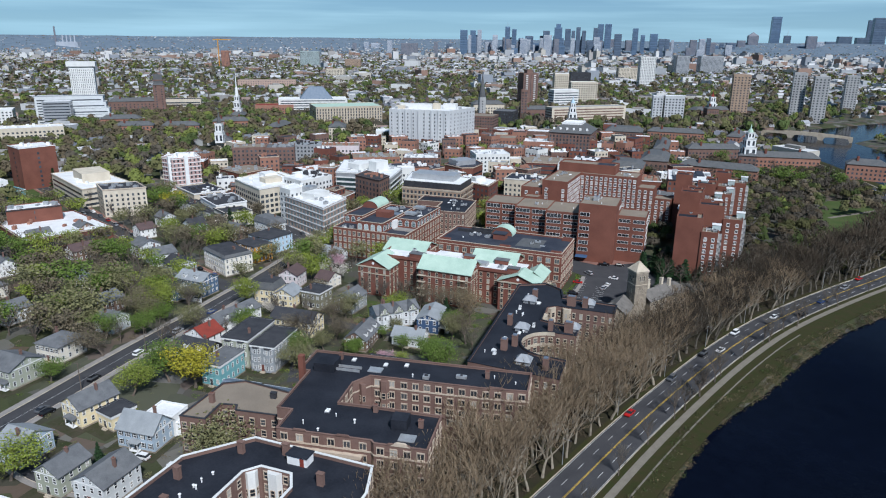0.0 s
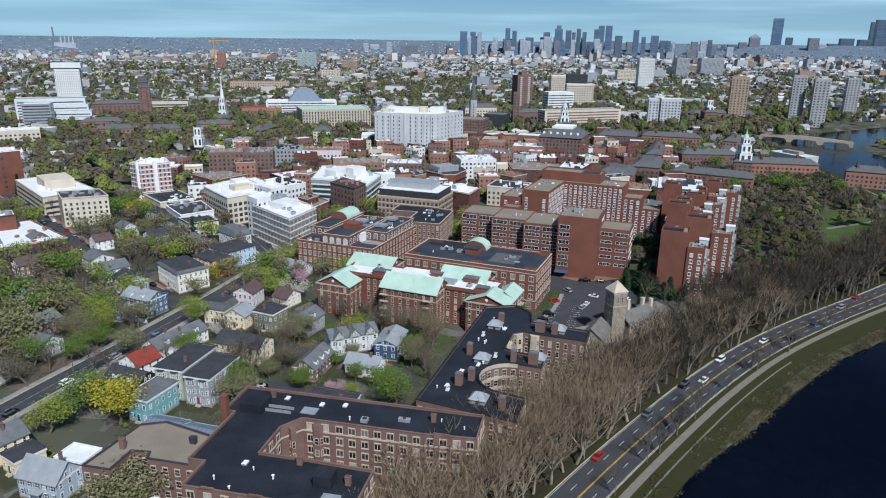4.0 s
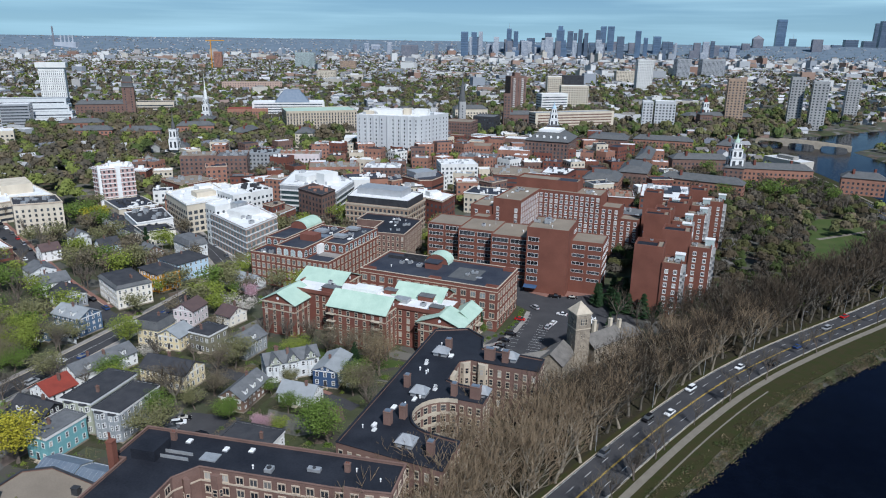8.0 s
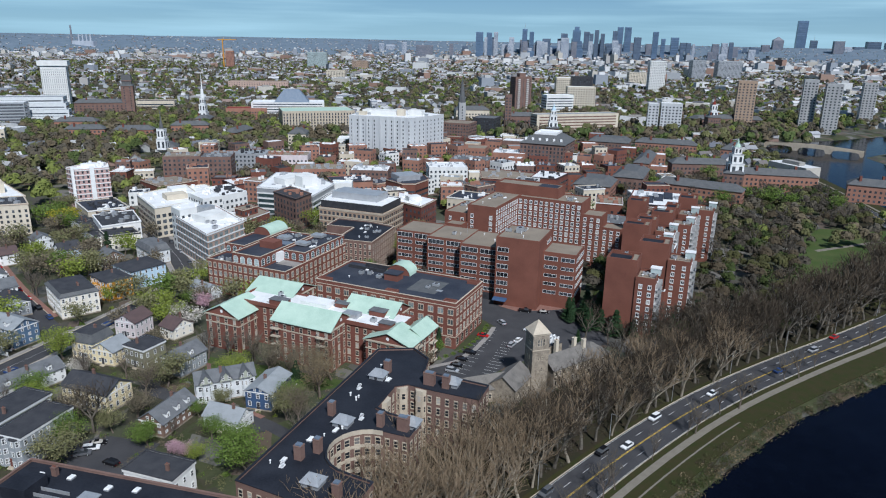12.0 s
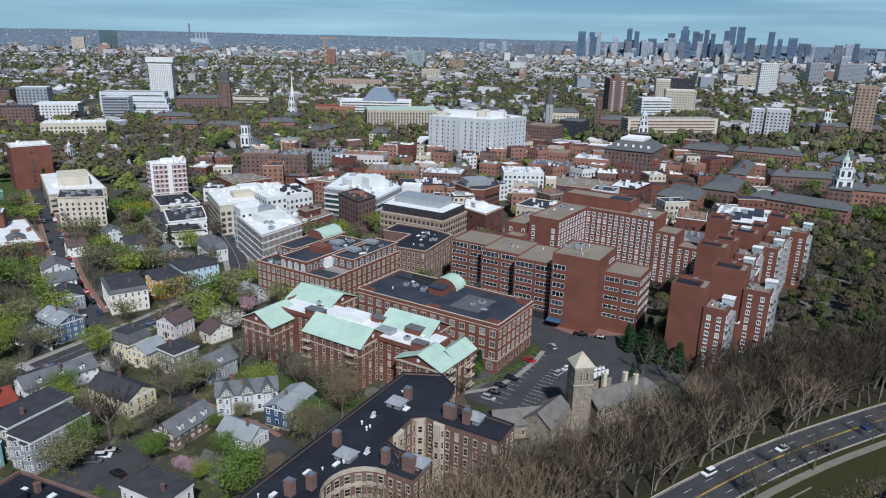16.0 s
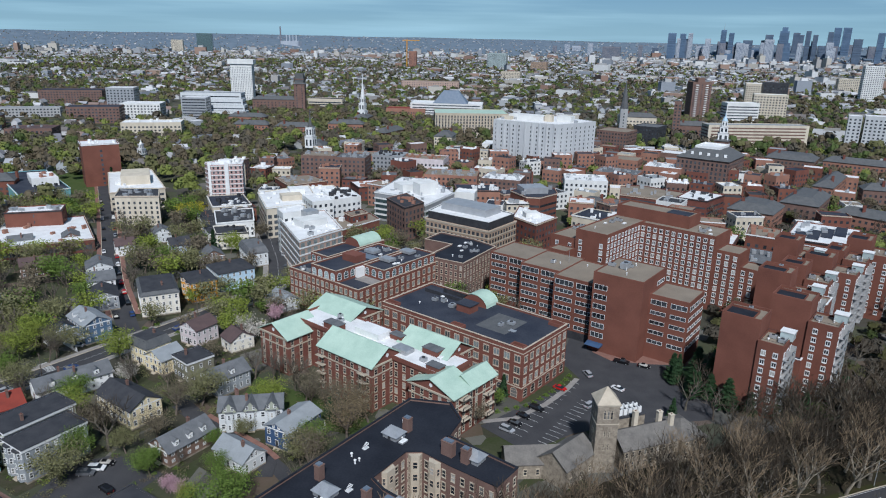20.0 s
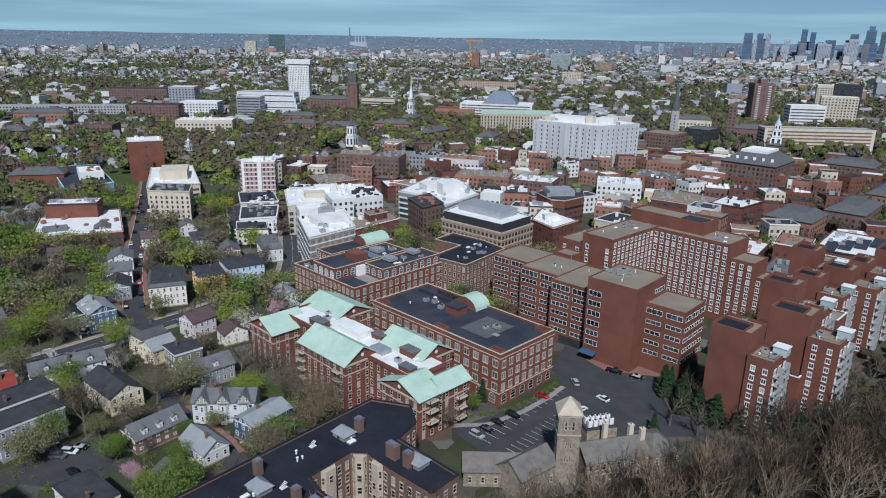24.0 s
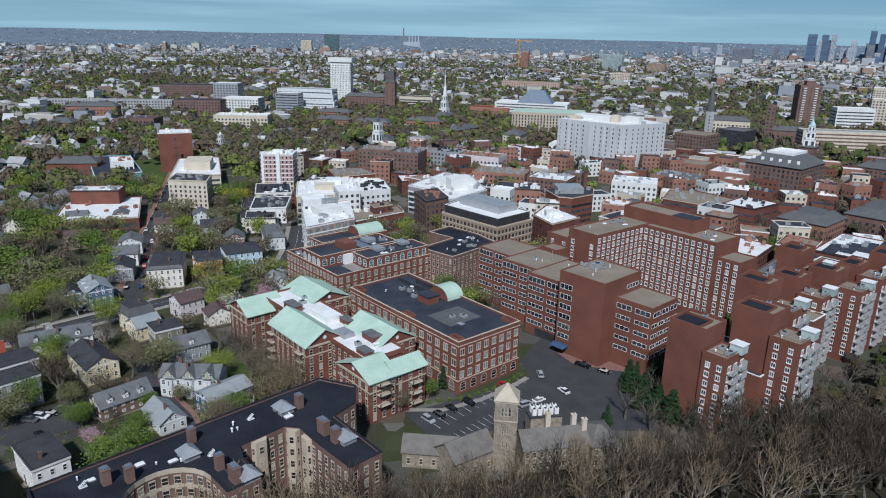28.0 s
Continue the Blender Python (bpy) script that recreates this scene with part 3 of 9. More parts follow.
def slab(name, poly, z, material, label, category="pavement"):
    return solo(name, Shape().prism(ccw(poly), z - 0.3, z), material, label, category, "structure")


slab("car_park", [(45, 279), (61, 270), (72, 284), (80, 290), (112, 306), (114, 346), (90, 362), (62, 356), (62, 330), (70, 319)], 0.05, ASPHALT, "asphalt car park and forecourt with painted bays", "car park")
slab("car_park", [(-52, 208), (-30, 214), (-28, 229), (-46, 232), (-54, 224)], 0.04, ASPHALT, "small asphalt yard with parked cars", "car park")
slab("lawn", [(225, 385), (268, 380), (318, 470), (325, 490), (280, 492), (246, 450)], 0.05, GRASS, "bright mown park lawn", "lawn")
slab("lawn", [(-470, 420), (-372, 388), (-262, 456), (-325, 525), (-420, 560)], 0.05, GRASS, "green park lawn among trees", "lawn")
slab("footpath", [(255, 440), (300, 462), (318, 458), (318, 461), (300, 465), (254, 443)], 0.09, PATHDIRT, "pale path across the lawn", "path")
slab("lawn", [(-467, 454), (-379, 514), (-451, 578), (-548, 502)], 0.05, GRASS, "wide green common with scattered trees", "lawn")
slab("lawn", [(-300, 376), (-255, 345), (-205, 385), (-250, 420)], 0.05, GRASS, "green common beside a street", "lawn")
slab("lawn", [(-30, 262), (10, 262), (22, 268), (-10, 278), (-34, 284)], 0.05, GRASS, "rough garden grass under trees", "lawn")
slab("pavement", [(70, 349), (72, 342), (79, 337), (91, 338.5), (102, 341.5), (112, 343), (112, 348), (94, 352), (84, 360)], 0.17, BRICK_PAVE, "red brick pavement before an office tower")
solo("footpath", strip([(45, 281.5), (54, 286.5), (61.5, 298), (66.5, 310), (69, 319)], 0.9, 0.15), PAVING, "pale concrete path beside a car park", "path", "structure")
solo("road", strip([(-47, 260), (-36, 254.6), (-20, 248.6), (-10.5, 245.2), (-4.5, 241.6), (-2.5, 236)], 2.3, 0.15), ASPHALT, "narrow asphalt lane between wooden houses", "road", "structure")
solo("pavement", strip([(-34.6, 257.6), (-19, 251.6), (-9.3, 248), (-3.2, 244.4)], 0.8, 0.2), BRICK_PAVE, "red brick pavement of the lane", "pavement", "structure")
bays = Shape()
for i in range(13):
    k = i / 12
    dash(bays, 56 + 12 * k, 278 + 38 * k, radians(-20), 4.6, 0.12, 0.06)
    dash(bays, 65 + 9 * k, 276 + 28 * k, radians(-20), 4.6, 0.12, 0.06)
solo("bay_marking", bays, LINE_WHITE, "white parking bay lines on asphalt", "road marking", "stuff")

solo("footpath", strip(offset_line(DRIVE, 13.0)[6:30], 0.25, 0.075, 0.1), PATHDIRT, "narrow trodden path along the river bank", "path", "structure")

# footbridge over the river: low stone arches
bridge = thing("footbridge", 397, 868, 0, math.degrees(math.atan2(807 - 868, 476 - 397)), "pale stone footbridge with three low arches", "bridge")
BL = math.hypot(79, 61)
deck = Shape()
N = 48
for i in range(N):
    x0, x1 = BL * i / N, BL * (i + 1) / N
    hi0, hi1 = [4.2 + 2.2 * math.sin(math.pi * x / BL) for x in (x0, x1)]

    def under(x):
        u = (x % (BL / 3)) / (BL / 3)
        return -2.2 + 4.6 * math.sqrt(max(0.0, 1 - (2 * u - 1) ** 4)) if 0.07 < u < 0.93 else -2.6
    lo0, lo1 = under(x0), under(x1)
    for y in (-2.6, 2.6):
        deck.quad((x0, y, lo0), (x1, y, lo1), (x1, y, hi1), (x0, y, hi0))
    deck.quad((x0, -2.6, hi0 - 0.9), (x1, -2.6, hi1 - 0.9), (x1, 2.6, hi1 - 0.9), (x0, 2.6, hi0 - 0.9))
    deck.quad((x0, -2.6, lo0), (x0, 2.6, lo0), (x1, 2.6, lo1), (x1, -2.6, lo1))
part("deck", deck, LIMESTONE, bridge)

# ---- large brick blocks ----


def at(F, a, x, y):
    """World place of a point x to the right and y back from the corner F of a building that runs back at a degrees."""
    c, s = math.cos(radians(a)), math.sin(radians(a))
    return F[0] + s * x + c * y, F[1] - c * x + s * y


def big(name, F, a, label, category="building", group=""):
    return thing(name, F[0], F[1], 0, a - 90, label, category, group)


def rect(x0, x1, y0, y1):
    return [(x0, y0), (x1, y0), (x1, y1), (x0, y1)]


def turned(poly, deg, ox=0.0, oy=0.0):
    c, s = math.cos(radians(deg)), math.sin(radians(deg))
    return [(ox + c * x - s * y, oy + s * x + c * y) for x, y in poly]


def note(F, a, poly):
    claim([at(F, a, *p) for p in poly])


def roof_unit(x, y, z, turn, w=2.0, d=1.4, h=1.2, material=None):
    """A rooftop air handler with a fan ring and skids."""
    u = thing("roof_unit", x, y, z, turn, "grey metal air handling unit on a flat roof", "roof unit", "rooftop units")
    part("casing", Shape().box(-w / 2, w / 2, -d / 2, d / 2, 0.15, h), material or METAL, u)
    part("fan", Shape().tube(0, 0, h, h + 0.18, min(w, d) * 0.32, n=12), DARK_METAL, u)
    part("plinth", Shape().box(-w / 2 + 0.1, w / 2 - 0.1, -d / 2 + 0.1, d / 2 - 0.1, 0, 0.15), DARK_METAL, u)


def vent(x, y, z, r=0.25, h=0.8):
    n = [(r * q, zz) for q, zz in ((0.6, 0), (0.6, h), (1.0, h), (1.0, h + 0.06), (0.4, h + 0.25))]
    s = Shape()
    for rad, zz in n:
        s.v += [(rad * math.cos(0.7854 * i), rad * math.sin(0.7854 * i), zz) for i in range(8)]
    for j in range(4):
        s.f += [(j * 8 + i, j * 8 + (i + 1) % 8, j * 8 + 8 + (i + 1) % 8, j * 8 + 8 + i) for i in range(8)]
    s.f.append(tuple(range(32, 40)))
    solo("roof_vent", s, WHITE_PAINT, "small white roof vent pipe with a cap", "roof vent", group="roof vents").matrix_basis = pose(x, y, z)


def skylight(x, y, z, turn, w=1.6, d=1.2):
    v = thing("skylight", x, y, z, turn, "white framed skylight on a black roof", "skylight", "roof skylights")
    part("curb", Shape().box(-w / 2, w / 2, -d / 2, d / 2, 0, 0.35), METAL, v)
    part("lid", Shape().prism(rect(-w / 2, w / 2, -d / 2, d / 2), 0.35, 0.6, taper=rect(-w / 2 + 0.2, w / 2 - 0.2, -d / 2 + 0.2, d / 2 - 0.2)), WHITE_PAINT, v)


def chimney(parent, x, y, z0, z1, w=1.0, d=1.0, material=None, pots=2):
    c = part("chimney", Shape().box(x - w / 2, x + w / 2, y - d / 2, y + d / 2, z0, z1).box(x - w / 2 - 0.1, x + w / 2 + 0.1, y - d / 2 - 0.1, y + d / 2 + 0.1, z1, z1 + 0.2), material or BRICK_BROWN, parent)
    for i in range(pots):
        part("pot", Shape().tube(x + (i - (pots - 1) / 2) * 0.45, y, z1 + 0.2, z1 + 0.55, 0.16, 0.13, n=7), BRICK_ORANGE, c)


def clutter(F, a, x0, x1, y0, y1, z, n, seed, kinds=("unit", "vent", "sky")):
    r = random.Random(seed)
    for i in range(n):
        x, y = at(F, a, r.uniform(x0, x1), r.uniform(y0, y1))
        k = kinds[i % len(kinds)]
        if k == "unit":
            roof_unit(x, y, z, a + 90 * (i % 2), r.uniform(1.4, 3), r.uniform(1.2, 2), r.uniform(0.9, 1.6))
        elif k == "vent":
            vent(x, y, z, r.uniform(0.2, 0.4), r.uniform(0.5, 1.0))
        else:
            skylight(x, y, z, a, r.uniform(1.2, 2.2), r.uniform(1.0, 1.5))


# A: four-storey office block with a dark roof and a copper vault
F, a = (53.7, 297.0), 68
b = big("office_block", F, a, "red brick office block with dark flat roof and copper vault")
P = rect(-61, 0, 0, 27.5)
note(F, a, P)
shell(b, P, 18.2, BRICK_RED, NAVY_ROOF, 0.7, STONE_TRIM)
part("string_course", Shape().ring(inset(P, -0.14), inset(P, 0.05), 4.6, 5.0).ring(inset(P, -0.1), inset(P, 0.05), 16.6, 16.9), STONE_TRIM, b)
facade(b, (-61, 0), (0, 0), 5.6, 3, 3.9, 15, 2.3, 2.2, "pair", STONE_TRIM, GLASS_SKY)
facade(b, (0, 0), (0, 27.5), 5.6, 3, 3.9, 8, 1.9, 2.2, "pair", STONE_TRIM, GLASS_SKY)
facade(b, (-61, 0), (0, 0), 0.9, 1, 4, 11, 2.6, 2.4, "arch", STONE_TRIM)
facade(b, (0, 0), (0, 27.5), 0.9, 1, 4, 6, 2.4, 2.3, "arch", STONE_TRIM)
vlt = Shape()
for i in range(12):
    t0, t1 = math.pi * i / 12, math.pi * (i + 1) / 12
    for y0, y1 in ((21.0, 28.5),):
        vlt.quad((-35 - 5.5 * math.cos(t0), y0, 17.5 + 4.2 * math.sin(t0)), (-35 - 5.5 * math.cos(t1), y0, 17.5 + 4.2 * math.sin(t1)),
                 (-35 - 5.5 * math.cos(t1), y1, 17.5 + 4.2 * math.sin(t1)), (-35 - 5.5 * math.cos(t0), y1, 17.5 + 4.2 * math.sin(t0)))
part("vault_roof", vlt, COPPER, b, "green copper barrel vault")
part("vault_wall", Shape().quad(*[(-35 - 5.3 * math.cos(math.pi * i / 12), 21.2, 17.4 + 4.0 * math.sin(math.pi * i / 12)) for i in range(13)]), BRICK_RED, b)
part("penthouse", Shape().box(-37, -31, 13, 18, 17.4, 20.2), BRICK_RED, b)
part("penthouse_roof", Shape().box(-37.3, -30.7, 12.7, 18.3, 20.2, 20.5), NAVY_ROOF, b)
part("roof_screen", Shape().box(-52, -40, 24, 24.2, 17.5, 19.2).box(-58, -40, 20, 20.2, 17.5, 18.9), DARK_METAL, b)
clutter(F, a, -52, -38, 9, 20, 17.5, 7, 3)
clutter(F, a, -20, -8, 12, 16, 17.5, 2, 4, ("unit",))
for x0, x1, y0, y1 in ((-5.5, -0.6, 0.6, 3.2), (-5.5, -0.6, 24, 26.9), (-60.4, -55, 0.6, 3.2), (-30, -25, 0.6, 3.0)):
    part("roof_notch", Shape().ring(rect(x0, x1, y0, y1), rect(x0 + 0.4, x1 - 0.4, y0 + 0.4, y1 - 0.4), 17.4, 18.6), BRICK_RED, b, "brick rim of a corner balcony notch")
part("roof_patch", Shape().box(-13, -10.6, 10.5, 12.4, 17.54, 17.57), SILVER, b, "pale torn patch of membrane")
part("roof_patch", Shape().box(-24, -12, 7, 21, 17.505, 17.53), SLATE, b, "greyer relaid strip of membrane")

# A2: brick block with arched windows and set-back top storeys
F, a = (-19.0, 333.8), 68
b = big("office_block", F, a, "red brick office block with arched upper windows")
P = rect(-42, 0, 0, 48)
note(F, a, P)
shell(b, P, 15.6, BRICK_RED, NAVY_ROOF, 0.7, STONE_TRIM)
shell(b, rect(-42, -31, 12, 47), 19.6, BRICK_RED, NAVY_ROOF, 0.6, STONE_TRIM, base=14.8)
shell(b, rect(-28, -13, 0.3, 40), 20.2, BRICK_RED, NAVY_ROOF, 0.6, STONE_TRIM, base=14.8)
shell(b, rect(-12, -0.4, 15, 47.4), 19.8, BRICK_RED, NAVY_ROOF, 0.6, STONE_TRIM, base=14.8)
facade(b, (-42, 0), (0, 0), 1.2, 4, 3.6, 15, 1.7, 2.2, "pair", STONE_TRIM, GLASS_SKY)
facade(b, (0, 0), (0, 48), 1.2, 4, 3.6, 14, 1.7, 2.2, "pair", STONE_TRIM, GLASS_SKY)
facade(b, (-28, 0.3), (-13, 0.3), 16.0, 1, 3, 4, 2.4, 2.2, "arch", WHITE_PAINT, GLASS_PALE)
facade(b, (-13, 0.3), (-13, 15), 16.0, 1, 3, 4, 2.2, 2.2, "arch", WHITE_PAINT, GLASS_TEAL)
facade(b, (-12, 15), (-0.4, 15), 16.0, 1, 3, 3, 2.2, 2.2, "arch", WHITE_PAINT, GLASS_TEAL)
facade(b, (-0.4, 15), (-0.4, 47), 16.0, 1, 3, 8, 2.2, 2.2, "arch", WHITE_PAINT, GLASS_TEAL)
facade(b, (-42, 12), (-31, 12), 16.0, 1, 3, 3, 2.2, 2.0, "arch", WHITE_PAINT, GLASS_TEAL)
part("penthouse", Shape().box(-24, -16, 14, 20, 19.6, 22.6), BRICK_RED, b)
part("terrace", Shape().box(-11.5, -1, 9, 14.8, 14.95, 15.1), PAVING, b, "pale paved roof terrace")
part("stair_head", Shape().box(-14.5, -11.5, 11, 15, 15, 19.2), WHITE_PAINT, b, "white glazed stair head")
for px, py in ((-22, 30), (-9, 26), (-10, 40)):
    part("roof_deck", Shape().box(px - 3, px + 3, py - 2.2, py + 2.2, 19.7, 20.9), METAL, b, "raised metal plant deck")
part("roof_pool_stain", Shape().box(-27, -14, 22, 27, 19.62, 19.64), METAL_BLUE, b, "bluish wet patch of membrane")
vlt = Shape()
for i in range(10):
    t0, t1 = math.pi * i / 10, math.pi * (i + 1) / 10
    vlt.quad((-37 - 5 * math.cos(t0), 32, 19 + 4 * math.sin(t0)), (-37 - 5 * math.cos(t1), 32, 19 + 4 * math.sin(t1)),
             (-37 - 5 * math.cos(t1), 46, 19 + 4 * math.sin(t1)), (-37 - 5 * math.cos(t0), 46, 19 + 4 * math.sin(t0)))
part("vault_roof", vlt, COPPER, b, "green copper barrel vault")
part("vault_wall", Shape().quad(*[(-37 - 4.9 * math.cos(math.pi * i / 10), 32.1, 18.9 + 3.9 * math.sin(math.pi * i / 10)) for i in range(11)]), BRICK_RED, b)
clutter(F, a, -26, -14, 28, 38, 19.6, 6, 5)
clutter(F, a, -10, -2, 18, 44, 19.2, 6, 6)
clutter(F, a, -40, -31, 2, 10, 14.9, 4, 7)

# A3: bay-fronted brick block with a black roof
F, a = (12.2, 374.8), 76
b = big("brick_block", F, a, "brown brick block with bays and black flat roof")
P = [(-19, 2), (-17, 0), (0, 0), (0, 31), (-15, 36), (-34, 37), (-34, 22), (-19, 22)]
note(F, a, P)
shell(b, P, 17.5, BRICK_BROWN, BLACK_ROOF, 0.6, STONE_TRIM)
facade(b, (-17, 0), (0, 0), 1.2, 5, 3.2, 7, 1.2, 1.9, "stone", STONE_TRIM)
facade(b, (0, 0), (0, 31), 1.2, 5, 3.2, 11, 1.2, 1.9, "stone", STONE_TRIM)
clutter(F, a, -16, -4, 6, 30, 16.9, 14, 8)

# B: stepped office with strip windows and a blank corner tower
F, a = (87.5, 338.4), 70
b = big("office_block", F, a, "orange brick stepped office with strip windows and tan roof")
P = [(-73, 14), (-55, 14), (-55, 9), (-37, 9), (-37, 4), (-19, 4), (-19, 0), (0, 0), (0, 7), (14.5, 7), (14.5, 23), (-55, 32), (-73, 33)]
note(F, a, P)
for x0, x1, y0, y1, h in ((-73, -55, 14, 33, 24), (-55, -37, 9, 31, 24.2), (-37, -19, 4, 28, 24.4)):
    shell(b, rect(x0, x1, y0, y1), h, BRICK_ORANGE, TAN_ROOF, 0.35)
    facade(b, (x0, y0), (x1, y0), 4.2, 5, 3.4, 2, 7.4, 1.65, "ribbon", WHITE_PAINT)
    facade(b, (x0, y0), (x1, y0), 20.9, 1, 3.4, 2, 7.8, 2.2, "ribbon", WHITE_PAINT)
shell(b, rect(-19, 0, 0, 22), 30.8, BRICK_ORANGE, TAN_ROOF, 0.4)
shell(b, rect(0, 14.5, 7, 23), 24.7, BRICK_ORANGE, TAN_ROOF, 0.35)
facade(b, (-19, 0), (-12.5, 0), 5.5, 6, 3.75, 1, 5.0, 2.0, "ribbon", WHITE_PAINT)
facade(b, (0, 7), (14.5, 7), 6.0, 4, 3.75, 2, 5.6, 1.5, "ribbon", WHITE_PAINT)
facade(b, (0, 7), (14.5, 7), 21.0, 1, 3.7, 2, 5.8, 1.9, "ribbon", WHITE_PAINT)
facade(b, (14.5, 7), (14.5, 23), 6.0, 4, 3.75, 4, 3.3, 1.5, "ribbon", WHITE_PAINT)
facade(b, (14.5, 7), (14.5, 23), 21.0, 1, 3.7, 3, 4.2, 1.9, "ribbon", WHITE_PAINT)
facade(b, (0, 12), (0, 22), 25.8, 1, 3.7, 1, 7.0, 1.6, "ribbon", WHITE_PAINT)
part("canopy", Shape().prism([(-19, -3.2), (-13, -3.2), (-13, 0), (-19, 0)], 2.9, 3.6, bottom=True, taper=[(-19, -1.0), (-13, -1.0), (-13, 0), (-19, 0)]), CLAP["blue"], b, "blue awning over the entrance")
part("loading_door", Shape().box(-32, -21, 3.92, 4.05, 0, 3.2), DARK_METAL, b)
x, y = at(F, a, -12, 12)
roof_unit(x, y, 30.4, 70, 4.5, 2.6, 2.2)
clutter(F, a, -17, -3, 4, 18, 30.4, 6, 9, ("vent", "unit"))
x, y = at(F, a, -45, 18)
roof_unit(x, y, 23.8, 70, 2.2, 1.6, 1.2)
clutter(F, a, -66, -24, 14, 24, 24.05, 4, 10, ("vent",))
part("mast", Shape().tube(-40, 22, 23.8, 29, 0.07, n=6), METAL, b)

# C: hotel with a grid of square windows round an inner corner
F, a = (83.5, 416.0), 66
b = big("hotel", F, a, "orange brick hotel with a regular grid of square windows")
note(F, a, rect(-16, 35, 0, 18))
note(F, a, rect(-30, 0, -31, 18))
shell(b, rect(0, 34, 0, 18), 33, BRICK_ORANGE, TAN_ROOF, 0.5)
shell(b, rect(-15, 0, -31, 18), 33, BRICK_ORANGE, TAN_ROOF, 0.5)
shell(b, rect(34, 44, 2, 15), 27, BRICK_ORANGE, TAN_ROOF, 0.5)
shell(b, rect(44, 54, 4, 15), 21, BRICK_ORANGE, TAN_ROOF, 0.5)
shell(b, rect(-14.8, 20, 5, 17.8), 38, BRICK_ORANGE, TAN_ROOF, 0.8, base=32.5)
shell(b, rect(-28, -15, -30, -6), 28, BRICK_ORANGE, TAN_ROOF, 0.5)
shell(b, rect(-24, -15, -38, -30), 24, BRICK_ORANGE, TAN_ROOF, 0.5)
facade(b, (0, 0), (34, 0), 3.0, 10, 2.95, 12, 1.6, 1.7, "pair", WHITE_PAINT)
facade(b, (0, -31), (0, 0), 3.0, 10, 2.95, 10, 1.6, 1.7, "pair", WHITE_PAINT)
facade(b, (34, 2), (44, 2), 3.0, 8, 2.95, 3, 1.6, 1.7, "pair", WHITE_PAINT)
facade(b, (44, 4), (54, 4), 3.0, 6, 2.95, 3, 1.6, 1.7, "pair", WHITE_PAINT)
facade(b, (-15, -31), (0, -31), 3.0, 9, 2.95, 3, 1.6, 1.7, "pair", WHITE_PAINT, skip=((1, 8), (1, 7), (1, 6), (1, 5), (1, 4), (1, 3), (1, 2), (1, 1), (1, 0)))
facade(b, (-28, -30), (-15, -30), 3.0, 8, 2.95, 2, 1.6, 1.7, "pair", WHITE_PAINT)
part("roof_tank_pit", Shape().box(8, 18, 8, 15, 37.3, 37.6), NAVY_ROOF, b)
clutter(F, a, 22, 32, 3, 14, 32.5, 6, 12)
clutter(F, a, -12, -3, -28, 0, 32.5, 7, 13)
clutter(F, a, -26, -17, -28, -8, 27.5, 4, 14)


# D: brick apartment towers with stacked balconies
def balcony(parent, x, y, z, glazed=True, w=3.2, d=1.7):
    k = part("balcony", Shape().box(x, x + d, y, y + w, z - 0.2, z + 0.05).box(x, x + d, y + w - 0.12, y + w, z, z + 2.2), GREY_CONC, parent)
    part("railing", Shape().box(x + d - 0.06, x + d, y, y + w, z + 0.95, z + 1.05).box(x, x + d, y, y + 0.06, z + 0.95, z + 1.05).box(x, x + d, y + w - 0.06, y + w, z + 0.95, z + 1.05)
         .box(x + d - 0.05, x + d, y + w * 0.5 - 0.03, y + w * 0.5 + 0.03, z, z + 0.95).box(x + d - 0.05, x + d, y, y + 0.06, z, z + 0.95).box(x + d - 0.05, x + d, y + w - 0.06, y + w, z, z + 0.95), METAL, k)
    if glazed:
        part("screen", Shape().box(x + d - 0.03, x + d - 0.01, y + 0.06, y + w - 0.06, z + 0.12, z + 0.92), GLASS_PALE, k)


